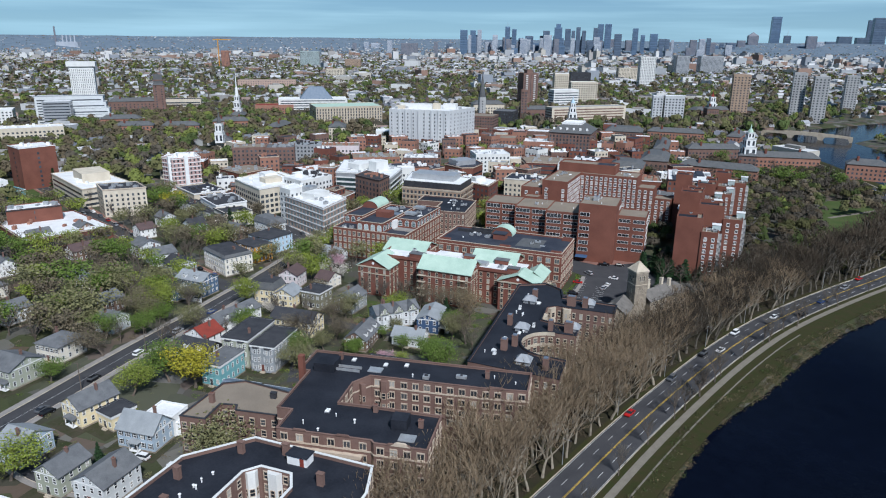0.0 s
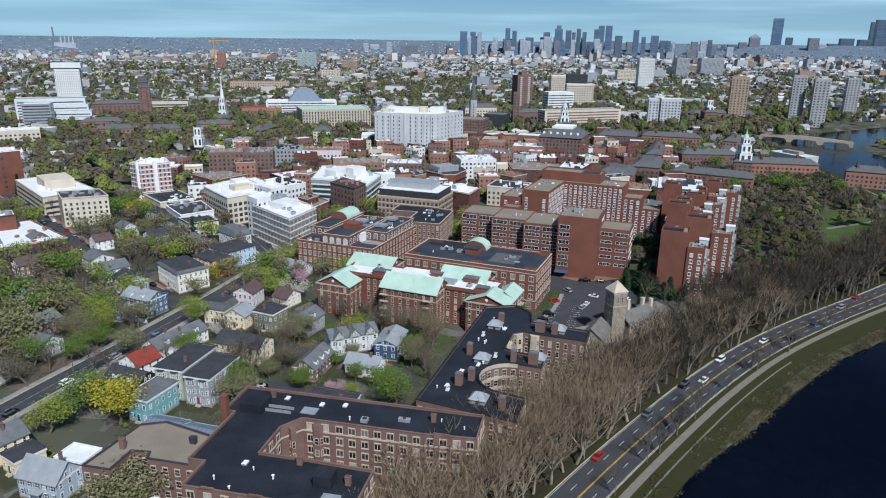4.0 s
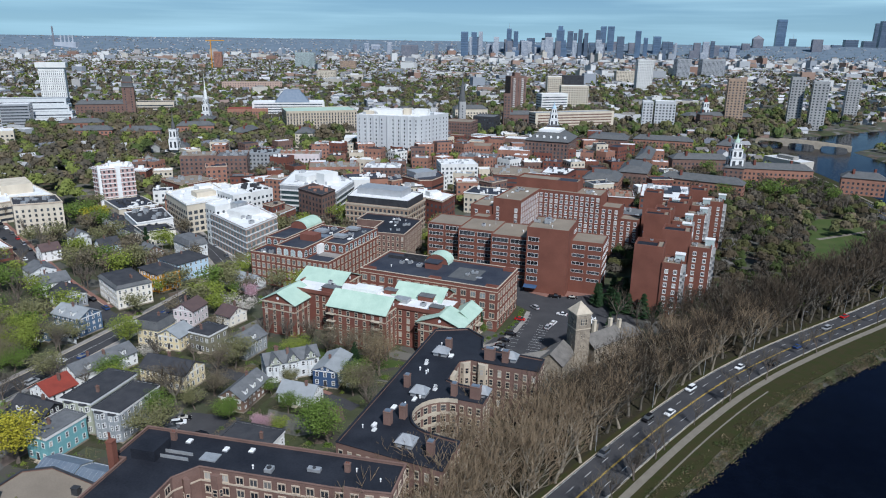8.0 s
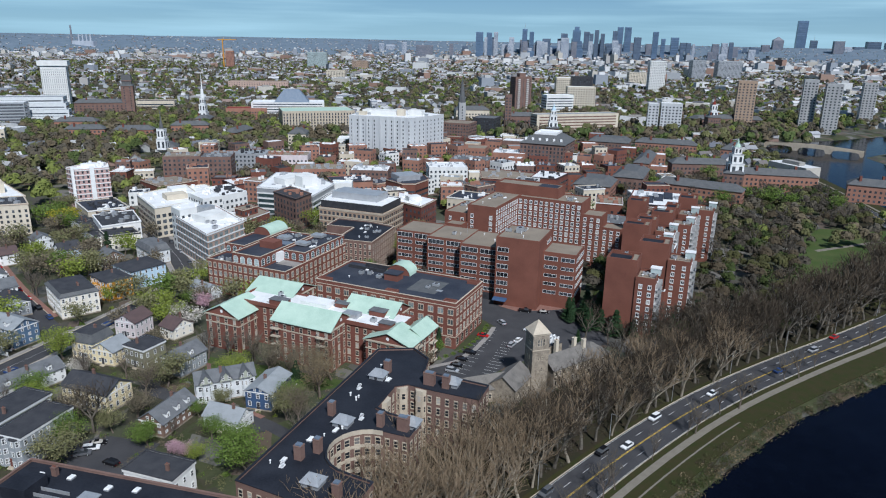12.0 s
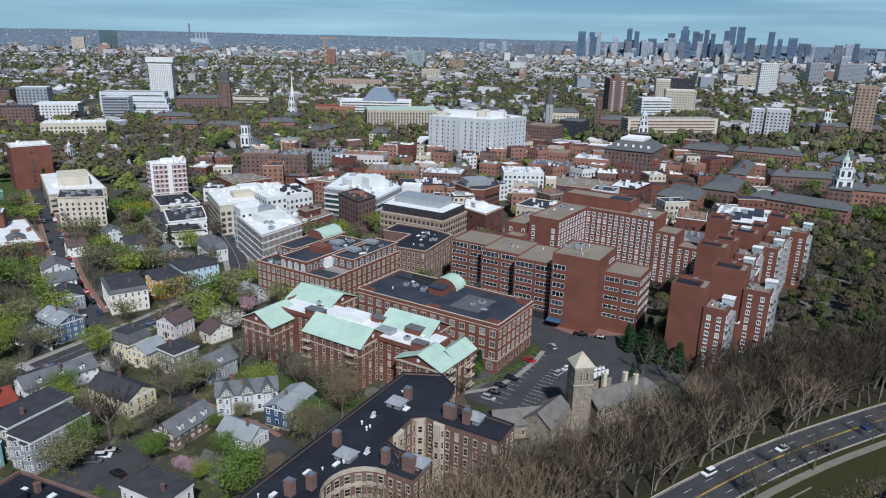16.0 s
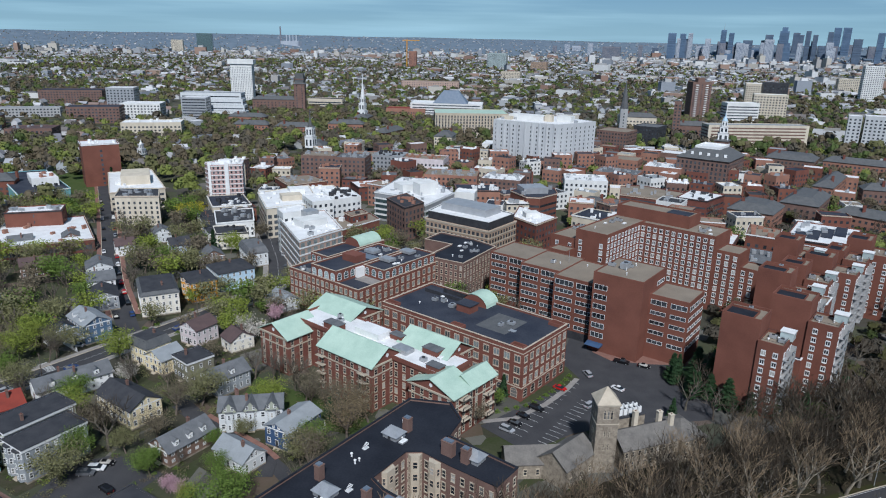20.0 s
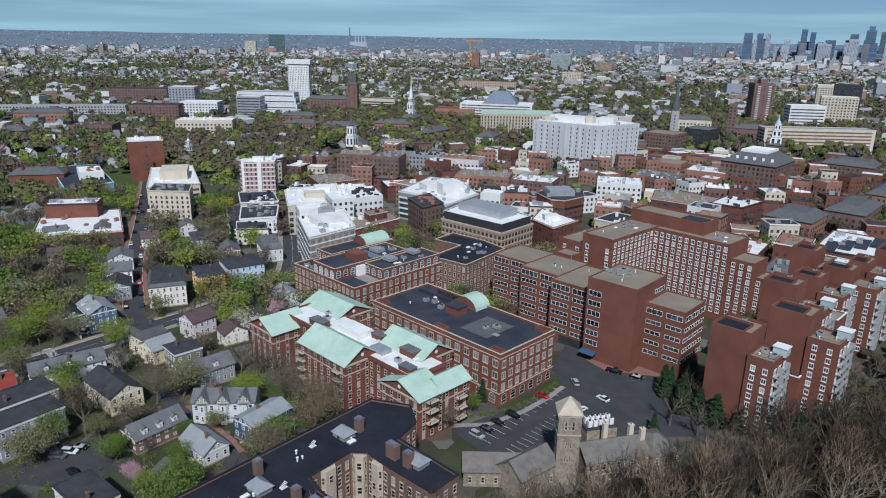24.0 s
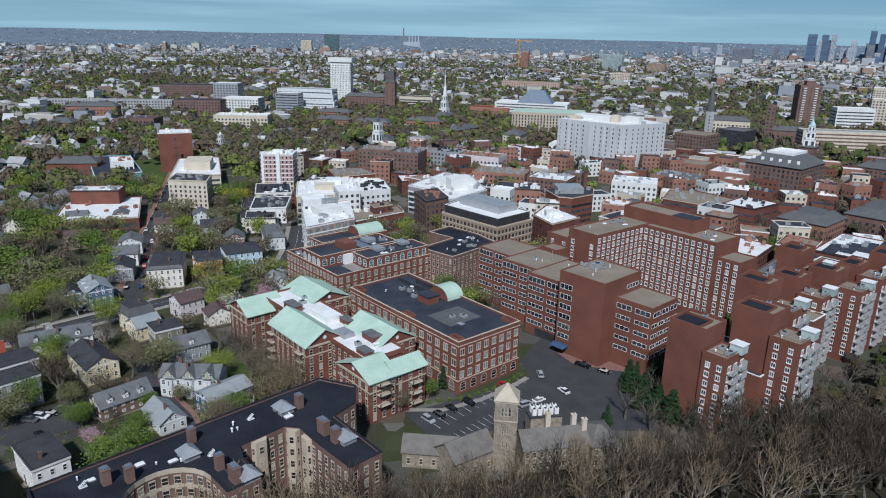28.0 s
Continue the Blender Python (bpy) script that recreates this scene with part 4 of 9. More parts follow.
def apartment(F, a, h1, w1, d1, h2, w2, d2, seed, cols=2):
    """A plain stair tower and a lower windowed body with balconies on its river side."""
    t = big("apartment_block", F, a, "red-orange brick apartment tower with pale stacked balconies", group="riverside apartment towers")
    note(F, a, rect(-w1, w2, 0, max(d1, d2)))
    shell(t, rect(-w1, 0, 0, d1), h1, BRICK_ORANGE, TAN_ROOF, 0.9)
    if w1 > 3:
        part("roof_well", Shape().ring(rect(-w1 + 0.5, -w1 * 0.22, 0.6, d1 * 0.72), rect(-w1 + 0.65, -w1 * 0.22 - 0.15, 0.75, d1 * 0.72 - 0.15), h1 - 0.9, h1 - 0.05), BRICK_ORANGE, t, "brick rim of a roof well")
        part("well_floor", Shape().box(-w1 + 0.65, -w1 * 0.22 - 0.15, 0.75, d1 * 0.72 - 0.15, h1 - 0.9, h1 - 0.75), BLACK_ROOF, t)
        roof_unit(*at(F, a, -w1 * 0.5, d1 * 0.85), h1 - 0.9, a, 1.6, 1.2, 1.0)
    shell(t, rect(0, w2, -0.6, d2), h2, BRICK_ORANGE, TAN_ROOF, 0.6)
    floors = int((h2 - 3.2) / 2.95)
    facade(t, (0, -0.6), (w2, -0.6), 2.6, floors, 2.95, cols, 1.45, 1.5, "pair", WHITE_PAINT, margin=0.04)
    facade(t, (w2, -0.6), (w2, d2), 2.6, floors, 2.95, 3, 1.6, 1.7, "pair", WHITE_PAINT)
    for k in range(floors):
        balcony(t, w2, 0.2 + (k % 2) * 0.8, 2.3 + k * 2.95, F[1] < 360)
        if d2 > 9:
            balcony(t, w2, 5.4 + (k % 2) * 0.6, 2.3 + k * 2.95, F[1] < 360)
    part("glazed_bay", Shape().prism([(w2 - 3, d2 - 4), (w2 + 0.8, d2 - 4), (w2 + 0.8, d2 - 0.5), (w2 - 3, d2 - 0.5)], h2 - 0.6, h2 + 2.0), GLASS_PALE, t)
    part("bay_roof", Shape().box(w2 - 3.2, w2 + 1.0, d2 - 4.2, d2 - 0.3, h2 + 2.0, h2 + 2.25), WHITE_PAINT, t)
    clutter(F, a, 1.2, w2 - 1.2, 1.0, d2 - 4.5, h2 - 0.6, 4, seed, ("unit", "vent", "vent"))
    part("roof_rail", Shape().ring(rect(0.4, w2 - 0.4, -0.2, d2 - 0.4), rect(0.46, w2 - 0.46, -0.14, d2 - 0.46), h2 + 0.5, h2 + 0.58), DARK_METAL, t)
    return t


apartment((122.6, 315.4), 68, 31.0, 11.8, 11.5, 24.8, 7.5, 10, 20)
apartment((138.9, 331.5), 68, 33.2, 12.0, 11, 27.0, 9.0, 10, 21)
apartment((136.2, 354.9), 68, 34.7, 11.0, 10, 28.0, 9.0, 10, 22)
apartment((145.0, 376.0), 68, 32.0, 9.0, 10, 27.0, 8.5, 10, 23)
apartment((156.7, 390.4), 68, 32.0, 10.0, 11, 27.0, 9.0, 10, 24)
apartment((145.0, 397.0), 68, 36.0, 9.0, 11, 30.0, 8.0, 10, 25)
apartment((164.0, 406.0), 68, 31.0, 7.0, 13, 28.0, 8.5, 12, 26)
apartment((176.2, 417.4), 68, 33.5, 9.0, 13, 28.0, 9.0, 13, 27)
b = big("apartment_block", (127.0, 333.0), 68, "low red brick link block between apartment towers")
shell(b, rect(-10, 12, 0, 20), 14, BRICK_ORANGE, NAVY_ROOF, 0.5, WHITE_PAINT)
b = big("apartment_block", (137.0, 366.0), 68, "red brick terrace block between apartment towers")
shell(b, rect(-9, 14, 2, 12), 22, BRICK_ORANGE, TAN_ROOF, 0.5, WHITE_PAINT)
note((127.0, 333.0), 68, rect(-10, 12, 0, 55))
clutter((137.0, 366.0), 68, -6, 12, 4, 11, 21.5, 5, 28)
b = big("apartment_block", (150.0, 411.0), 68, "red brick terrace block behind apartment towers")
shell(b, rect(-6, 22, 3, 22), 25, BRICK_ORANGE, TAN_ROOF, 0.5, WHITE_PAINT)
clutter((150.0, 411.0), 68, -3, 18, 5, 19, 24.5, 7, 29)

# ---- riverside apartment houses with courts ----


def bay(parent, x, y, z0, z1, turn, w=3.0, d=1.1, rows=5, storey=3.3, trim=None):
    """A canted stone bay with windows on its three sides."""
    m = pose(x, y, 0, 0, 0, turn)
    p = [(-w / 2, 0.1), (-w / 2, 0), (-w / 2 + 0.7, -d), (w / 2 - 0.7, -d), (w / 2, 0), (w / 2, 0.1)]
    bo = part("bay", Shape().prism(p, z0, z1), trim or LIMESTONE, parent, place=m)
    for q0, q1, ww in ((p[1], p[2], 0.8), (p[2], p[3], 1.2), (p[3], p[4], 0.8)):
        fm, gm_ = window_meshes(ww, 1.9, "sash", STONE_TRIM, GLASS)
        d2 = Vector(q1) - Vector(q0)
        c = (Vector(q0) + Vector(q1)) / 2
        for r in range(rows):
            part("window", fm, None, bo, place=pose(c.x, c.y, z0 + 1.0 + r * storey, 0, 0, math.degrees(math.atan2(d2.y, d2.x))))


# F: brick house with a court open to the river
F, a = (-40.0, 146.8), 78
b = big("apartment_house", F, a, "brown brick apartment house with black roof and open court")
P = [(-4, 9), (0, 9), (0, 0), (24, 0), (25, -1), (38, -1), (38, 14.5), (22, 15), (10.5, 15), (10.5, 26), (14, 31), (22, 31), (45, 31), (58, 32), (58, 43), (-7, 43), (-7, 30), (-4, 30)]
note(F, a, P)
shell(b, P, 20.6, BRICK_BROWN, BLACK_ROOF, 0.55, BRICK_BROWN, lip=0.28)
part("string_course", Shape().ring(inset(ccw(P), -0.13), inset(ccw(P), 0.05), 17.2, 17.6).ring(inset(ccw(P), -0.1), inset(ccw(P), 0.05), 3.6, 3.9), STONE_TRIM, b)
for p0, p1, c, st in (((0, 0), (24, 0), 8, "stone"), ((25, -1), (38, -1), 5, "stone"), ((38, -1), (38, 14.5), 6, "stone"), ((38, 14.5), (22, 15), 5, "stone"), ((22, 15), (10.5, 15), 3, "stone"),
                      ((10.5, 15), (10.5, 26), 4, "stone"), ((14, 31), (22, 31), 3, "stone"), ((22, 31), (45, 31), 9, "stone"), ((45, 31), (58, 32), 5, "stone"), ((-4, 30), (-4, 9), 6, "stone"), ((58, 32), (58, 43), 4, "stone")):
    facade(b, p0, p1, 7.8, 4, 3.3, max(2, int(c * 0.8)), 1.9, 1.85, "pair", STONE_TRIM)
bay(b, 12.3, 28.5, 0, 19.6, -35, 3.4, 1.0, trim=BRICK_BROWN)
bay(b, 18, 31, 0, 19.6, 0, 3.0, 1.0, trim=BRICK_BROWN)
part("stair_house", Shape().box(27, 31, 6.5, 10.5, 20.0, 22.8), BLACK_ROOF, b)
part("stair_house", Shape().box(-3, 3, 31, 37, 20.0, 22.6), BLACK_ROOF, b)
part("terrace", Shape().box(0.2, 22, -2.2, 0, 16.2, 16.4).box(0.2, 22, -2.3, -2.15, 16.4, 17.3), STONE_TRIM, b, "stone-edged roof terrace")
part("terrace_wall", Shape().box(0.2, 22, -2.2, 0, 0, 16.2), BRICK_BROWN, b)
facade(b, (0.2, -2.2), (22, -2.2), 1.2, 4, 3.6, 6, 1.9, 1.85, "pair", STONE_TRIM)
part("gable_crest", Shape().prism([(29, -1.15), (34, -1.15), (34, -0.6), (29, -0.6)], 20.6, 21.5, taper=[(30.5, -1.15), (32.5, -1.15), (32.5, -0.6), (30.5, -0.6)]), STONE_TRIM, b)
chimney(b, -5.2, 28, 0, 26, 1.5, 1.5, BRICK_ORANGE, 0)
for x, y in ((2, 40), (34, 9), (46, 38), (21, 13.5)):
    chimney(b, x, y, 20, 22, 1.2, 0.9)
for x, y in ((9, 11), (-1, 39), (16, 39), (6, 40), (22, 40)):
    skylight(*at(F, a, x, y), 20.05, a)
clutter(F, a, 25, 56, 33, 41, 20.05, 5, 31, ("vent", "unit"))
clutter(F, a, 4, 20, 2, 12, 20.05, 4, 32, ("vent",))
part("roof_rail", Shape().box(3, 10, 33, 33.1, 20.05, 20.9).box(3, 10, 35, 35.1, 20.05, 20.9), METAL, b)

for x0, x1, y in ((4, 8, -0.12), (15, 19, -0.12), (28, 34, -1.12), (47, 52, 31.2)):
    part("parapet_crest", Shape().prism(rect(x0, x1, y, y + 0.3), 20.6, 21.2, taper=rect(x0 + 0.6, x1 - 0.6, y, y + 0.3)), BRICK_BROWN, b, "stepped brick crest on the parapet")
for x0, x1, y0, y1 in ((30, 34, 2, 5), (12, 16, 34, 37)):
    part("roof_deck", Shape().box(x0, x1, y0, y1, 20.05, 20.3), METAL, b, "grey roof deck")

# E: the nearest brick house, with a white parapet
F, a = (-46.9, 143.3), 70
b = big("apartment_house", F, a, "pinkish brick apartment house with white parapet and black roof")
P = [(-9, -40), (8.5, -40), (8.5, -12), (11, -9), (18.5, -9), (21, -13), (21, -40), (37, -40), (37, -9), (34, 0), (3, 0.5), (-8, -12)]
note(F, a, P)
shell(b, P, 20.6, BRICK_BROWN, BLACK_ROOF, 0.9, WHITE_CONC, lip=0.4)
Q = ccw(P)
for p0, p1, c in (((8.5, -40), (8.5, -12), 8), ((11, -9), (18.5, -9), 3), ((21, -13), (21, -40), 8), ((37, -40), (37, -9), 9), ((37, -9), (34, 0), 3), ((34, 0), (3, 0.5), 9)):
    q0, q1 = (p0, p1)
    i0 = Q.index(p0)
    if Q[(i0 + 1) % len(Q)] != p1:
        q0, q1 = p1, p0
    facade(b, q0, q1, 7.8, 4, 3.3, c, 1.35, 1.85, "stone", STONE_TRIM)
bay(b, 14.5, -9, 0, 20.2, 0, 3.6, 1.2, 5, 3.3, WHITE_CONC)
bay(b, 9.4, -10.6, 0, 20.2, 40, 3.0, 1.0, 5, 3.3, WHITE_CONC)
part("stair_house", Shape().box(15, 20, -4.8, -1.8, 19.7, 22.0), WHITE_PAINT, b, "white roof hut with red door")
part("stair_roof", Shape().box(14.7, 20.3, -5.1, -1.5, 22.0, 22.2), BLACK_ROOF, b)
part("door", Shape().box(18.3, 19.3, -4.9, -4.8, 19.7, 21.7), RED_ROOF, b)
for x, y in ((3, -5), (13, -2), (26, -9), (-4, -18), (0.5, -27)):
    chimney(b, x, y, 19.5, 22.6, 1.5, 1.0, BRICK_BROWN, 0)
clutter(F, a, -5, 6, -32, -12, 19.7, 6, 33, ("vent",))

# G: long black-roofed house with two courts, one round
F, a = (11.6, 187.7), 71
b = big("apartment_house", F, a, "brown brick apartment house with limestone courts and black roof")
arc = [(17 + 9.2 * math.cos(t), 21 + 9.2 * math.sin(t)) for t in np.linspace(math.pi * 1.42, math.pi * 0.5, 11)]
P = [(-4, 0), (24, -2), (24, 11)] + [(19, 11.5)] + arc + [(24, 30.2), (24, 38), (15, 38.5), (10.5, 40), (10, 52), (13, 54.5), (21, 54), (34, 54), (34, 63), (14, 64), (12, 72), (5, 77), (-5, 72)]
note(F, a, P)
shell(b, P, 18, BRICK_BROWN, BLACK_ROOF, 0.5, BLACK_ROOF)
Pc = ccw(P)
for i in range(len(Pc)):
    p0, p1 = Pc[i], Pc[(i + 1) % len(Pc)]
    L = (Vector(p1) - Vector(p0)).length
    cols = max(1, round(L / 2.6))
    if L > 1.6:
        facade(b, p0, p1, 4.3, 4, 3.3, cols, 1.2 if cols > 1 else min(1.5, L * 0.6), 1.9, "stone", LIMESTONE)
for z0, z1 in ((16.9, 18.2), (13.2, 14.1), (9.9, 10.8), (6.6, 7.5), (3.2, 4.2)):
    cs = Shape()
    for i in range(10):
        o = [(17 + (9.05) * math.cos(t), 21 + 9.05 * math.sin(t)) for t in (math.pi * (1.42 - 0.092 * i), math.pi * (1.42 - 0.092 * (i + 1)))]
        cs.quad((*o[0], z0), (*o[1], z0), (*o[1], z1), (*o[0], z1))
    part("stone_band", cs, LIMESTONE, b, "pale limestone band of the round court")
bay(b, 10.2, 45, 0, 17.6, 90, 4.2, 1.3)
bay(b, 11.7, 53.4, 0, 17.6, 40, 3.4, 1.2)
bay(b, 17, 54.2, 0, 17.6, 0, 3.4, 1.2)
for x, y, w in ((4, 13, 1.5), (6.5, 17, 1.3), (15, 33, 1.2), (21, 33.5, 2.2), (19, 4, 1.3), (4, 60, 1.4), (18, 58, 2.4), (23, 58, 1.5), (1, 33, 1.2)):
    chimney(b, x, y, 17.4, 21.0, w * 1.3, 1.7, BRICK_BROWN, 0)
    part("chimney_cap", Shape().box(x - w * 0.5, x + w * 0.5, y - 0.6, y + 0.6, 21.2, 21.5), METAL_BLUE, b, "blue-grey metal chimney cap")
for x, y in ((6, 30), (22, 36), (3, 56), (24, 60), (12, 6)):
    hip = part("roof_lantern", Shape().prism(rect(x - 2.1, x + 2.1, y - 1.8, y + 1.8), 17.5, 18.7, top=False).prism(rect(x - 2.5, x + 2.5, y - 2.2, y + 2.2), 18.7, 20.4, taper=rect(x - 1.0, x + 1.0, y - 0.15, y + 0.15)), METAL, b, "grey metal hipped roof lantern")
    part("hatch", Shape().box(x - 0.4, x + 0.4, y - 1.9, y - 1.7, 17.5, 18.6), DARK_METAL, hip)
for x, y in ((2, 9), (9, 34), (1, 48)):
    v = part("roof_stair", Shape().box(x - 0.5, x + 0.5, y - 0.8, y + 0.8, 17.5, 17.6), WHITE_PAINT, b)
    for i in range(6):
        part("tread", Shape().box(x - 0.5, x + 0.5, y - 0.8 + i * 0.26, y - 0.6 + i * 0.26, 17.6 + i * 0.2, 17.7 + i * 0.2), WHITE_PAINT, v)
clutter(F, a, -2, 8, 5, 68, 17.5, 12, 34, ("vent", "vent", "sky"))

# K: lower brick house with a tan roof and a notch
b = thing("apartment_house", -69.7, 162.0, 0, -12, "brown brick house with tan gravel roof and notch", "building")
P = [(0, 0), (7.5, 0), (7.5, 8), (12, 8.5), (13, 6), (29, 6), (30, 17), (8, 22), (2, 19)]
claim([(-69, 162), (-62, 160), (-40, 167), (-40, 178), (-62, 184)])
shell(b, P, 14.5, BRICK_BROWN, TAN_ROOF, 0.35, DARK_METAL)
for p0, p1, c in (((0, 0), (7.5, 0), 3), ((7.5, 0), (7.5, 8), 3), ((7.5, 8), (12, 8.5), 2), ((13, 6), (29, 6), 5), ((2, 19), (0, 0), 6)):
    facade(b, p0, p1, 1.0, 4, 3.3, c, 1.5, 1.8, "stone", STONE_TRIM)
chimney(b, 4.5, 9, 14, 16.8, 1.3, 1.1, BRICK_BROWN, 2)
chimney(b, 20, 15, 14, 15.8, 1.6, 1.1, DARK_METAL, 0)

# low sheds with seamed metal roofs behind it
for i, (x, y, w, d) in enumerate(((-64, 196, 11, 8), (-52, 192, 12, 8))):
    b = thing("shed", x, y, 0, -16, "low workshop with blue-grey seamed metal roof", "shed", "metal-roofed sheds")
    part("wall", Shape().box(-w / 2, w / 2, -d / 2, d / 2, 0, 5.0), CLAP["palegrey"], b)
    s = Shape()
    for sg in (-1, 1):
        s.quad((-w / 2 - 0.3, sg * (d / 2 + 0.4), 4.8), (w / 2 + 0.3, sg * (d / 2 + 0.4), 4.8), (w / 2 + 0.3, 0, 6.4), (-w / 2 - 0.3, 0, 6.4))
    part("roof", s, METAL_BLUE, b)
    for sg in (-1, 1):
        part("gable", Shape().quad((sg * w / 2, -d / 2, 5), (sg * w / 2, d / 2, 5), (sg * w / 2, 0, 6.35)), CLAP["palegrey"], b)
    for k in range(8):
        u = -w / 2 + w * (k + 0.5) / 8
        part("seam", Shape().quad((u, -d / 2 - 0.4, 4.86), (u + 0.06, -d / 2 - 0.4, 4.86), (u + 0.06, 0, 6.48), (u, 0, 6.48)), METAL, b)
    claim([(x - w / 2, y - d / 2), (x + w / 2, y - d / 2), (x + w / 2, y + d / 2), (x - w / 2, y + d / 2)])

# ---- H: brick residence with green copper gables ----
F, a = (11.7, 275.1), 68
b = big("residence", F, a, "red brick residence with pale green copper gables")


def gable_roof(parent, x0, x1, y0, y1, eave, ridge, along_x, roof, wall, over=0.6, hip0=0.0, hip1=0.0, name="roof"):
    """A pitched roof with thickness over a rectangle; the gable ends are walls unless hipped."""
    s, th = Shape(), 0.22

    def p(u, v, z):
        return (u, v, z) if along_x else (v, u, z)
    a0, a1, b0, b1 = (x0, x1, y0, y1) if along_x else (y0, y1, x0, x1)
    mid = (b0 + b1) / 2
    slope = (ridge - eave) / max(0.1, (b1 - b0) / 2)
    ez = eave - over * slope
    r0, r1 = (a0 + hip0 if hip0 else a0 - over), (a1 - hip1 if hip1 else a1 + over)
    lo0, lo1 = a0 - over, a1 + over
    for bb in (b0 - over, b1 + over):
        for dz in (0, th):
            s.quad(p(lo0, bb, ez + dz), p(lo1, bb, ez + dz), p(r1, mid, ridge + dz), p(r0, mid, ridge + dz))
        s.quad(p(lo0, bb, ez), p(lo1, bb, ez), p(lo1, bb, ez + th), p(lo0, bb, ez + th))
        if not hip0:
            s.quad(p(lo0, bb, ez), p(lo0, bb, ez + th), p(r0, mid, ridge + th), p(r0, mid, ridge))
        if not hip1:
            s.quad(p(lo1, bb, ez), p(lo1, bb, ez + th), p(r1, mid, ridge + th), p(r1, mid, ridge))
    for end, hip, r in ((a0, hip0, r0), (a1, hip1, r1)):
        if hip:
            e = end - over if end == a0 else end + over
            s.quad(p(e, b0 - over, ez + th), p(e, b1 + over, ez + th), p(r, mid, ridge + th))
        else:
            part("gable", Shape().quad(p(end, b0, eave - 0.02), p(end, b1, eave - 0.02), p(end, mid, ridge - 0.02)), wall, parent)
    ro = part(name, s, roof, parent)
    return ro


def copper_wing(x0, x1, y0, y1, eave, ridge, along_x, rows=5, seams=True):
    note(F, a, rect(x0, x1, y0, y1))
    part("wall", Shape().prism(rect(x0, x1, y0, y1), 0, eave), BRICK_RED, b)
    part("cornice", Shape().ring(rect(x0 - 0.35, x1 + 0.35, y0 - 0.35, y1 + 0.35), rect(x0 + 0.05, x1 - 0.05, y0 + 0.05, y1 - 0.05), eave - 0.7, eave - 0.15), LIMESTONE, b)
    part("string_course", Shape().ring(rect(x0 - 0.12, x1 + 0.12, y0 - 0.12, y1 + 0.12), rect(x0 + 0.05, x1 - 0.05, y0 + 0.05, y1 - 0.05), eave - 3.6, eave - 3.2), LIMESTONE, b)
    ro = gable_roof(b, x0, x1, y0, y1, eave, ridge, along_x, COPPER, BRICK_RED, 0.7)
    st = (eave - 1.2) / rows
    for p0, p1 in (((x0, y0), (x1, y0)), ((x1, y0), (x1, y1)), ((x0, y1), (x0, y0))):
        L = math.hypot(p1[0] - p0[0], p1[1] - p0[1])
        facade(b, p0, p1, 0.9, rows, st, max(2, int(L / 3.1)), 1.25, 1.75, "stone", LIMESTONE)
    n = 24
    cx, cy = ((x1 + 0.05, (y0 + y1) / 2) if along_x else ((x0 + x1) / 2, y0 - 0.05))
    disc = [(0.62 * math.cos(6.2832 * i / n), 0.62 * math.sin(6.2832 * i / n)) for i in range(n)]
    zc = eave + (ridge - eave) * 0.38
    s = Shape()
    s.quad(*[((cx, cy + u, zc + v) if along_x else (cx + u, cy, zc + v)) for u, v in disc])
    part("oculus", s, WHITE_PAINT, b, "round white gable window")


copper_wing(-24, 0, 0, 13.5, 15.6, 19.8, True)
copper_wing(11, 28, 4.6, 14.6, 13.4, 16.8, False)
copper_wing(20, 28, 13.6, 25, 13.4, 16.0, False)
copper_wing(-6, 14, 17.6, 32, 15.6, 19.6, True)
copper_wing(-53, -38, -1.5, 13, 13.6, 17.4, False)
copper_wing(-50, -30, 18.5, 35, 15.5, 19.0, True)
part("core_wall", Shape().prism(rect(-47, 20, 9, 22.5), 0, 15.4), BRICK_RED, b)
part("core_roof", Shape().prism(rect(-47.4, 20.4, 8.6, 22.9), 15.4, 15.9), WHITE_ROOF, b, "white membrane flat roof")
facade(b, (0, 9), (20, 9), 0.9, 5, 2.9, 6, 1.3, 1.7, "stone", LIMESTONE)
facade(b, (-36, 9), (-24, 9), 0.9, 5, 2.9, 4, 1.3, 1.7, "stone", LIMESTONE)
part("core_penthouse", Shape().box(-22, -11, 14, 20, 15.9, 18.0), WHITE_ROOF, b)
part("core_penthouse", Shape().box(-3, 3, 12, 16, 15.9, 17.3), METAL, b)
for x0, x1, y0, y1, hh in ((-33, -26, 10, 13.5, 2.0), (5, 11, 17.5, 21.5, 1.8), (13, 18, 10, 13, 1.4), (-10, -5, 18.5, 21.5, 1.6)):
    k = part("stair_head", Shape().box(x0, x1, y0, y1, 15.9, 15.9 + hh), BRICK_RED, b)
    part("stair_head_roof", Shape().box(x0 - 0.2, x1 + 0.2, y0 - 0.2, y1 + 0.2, 15.9 + hh, 16.1 + hh), GREY_ROOF, k)
part("core_parapet", Shape().ring(rect(-47.5, 20.5, 8.5, 23.0), rect(-47.1, 20.1, 8.9, 22.6), 15.2, 16.6), BRICK_RED, b)
part("terrace", Shape().box(20.3, 27, 15, 20, 13.2, 13.4), BRICK_PAVE, b, "red roof terrace")
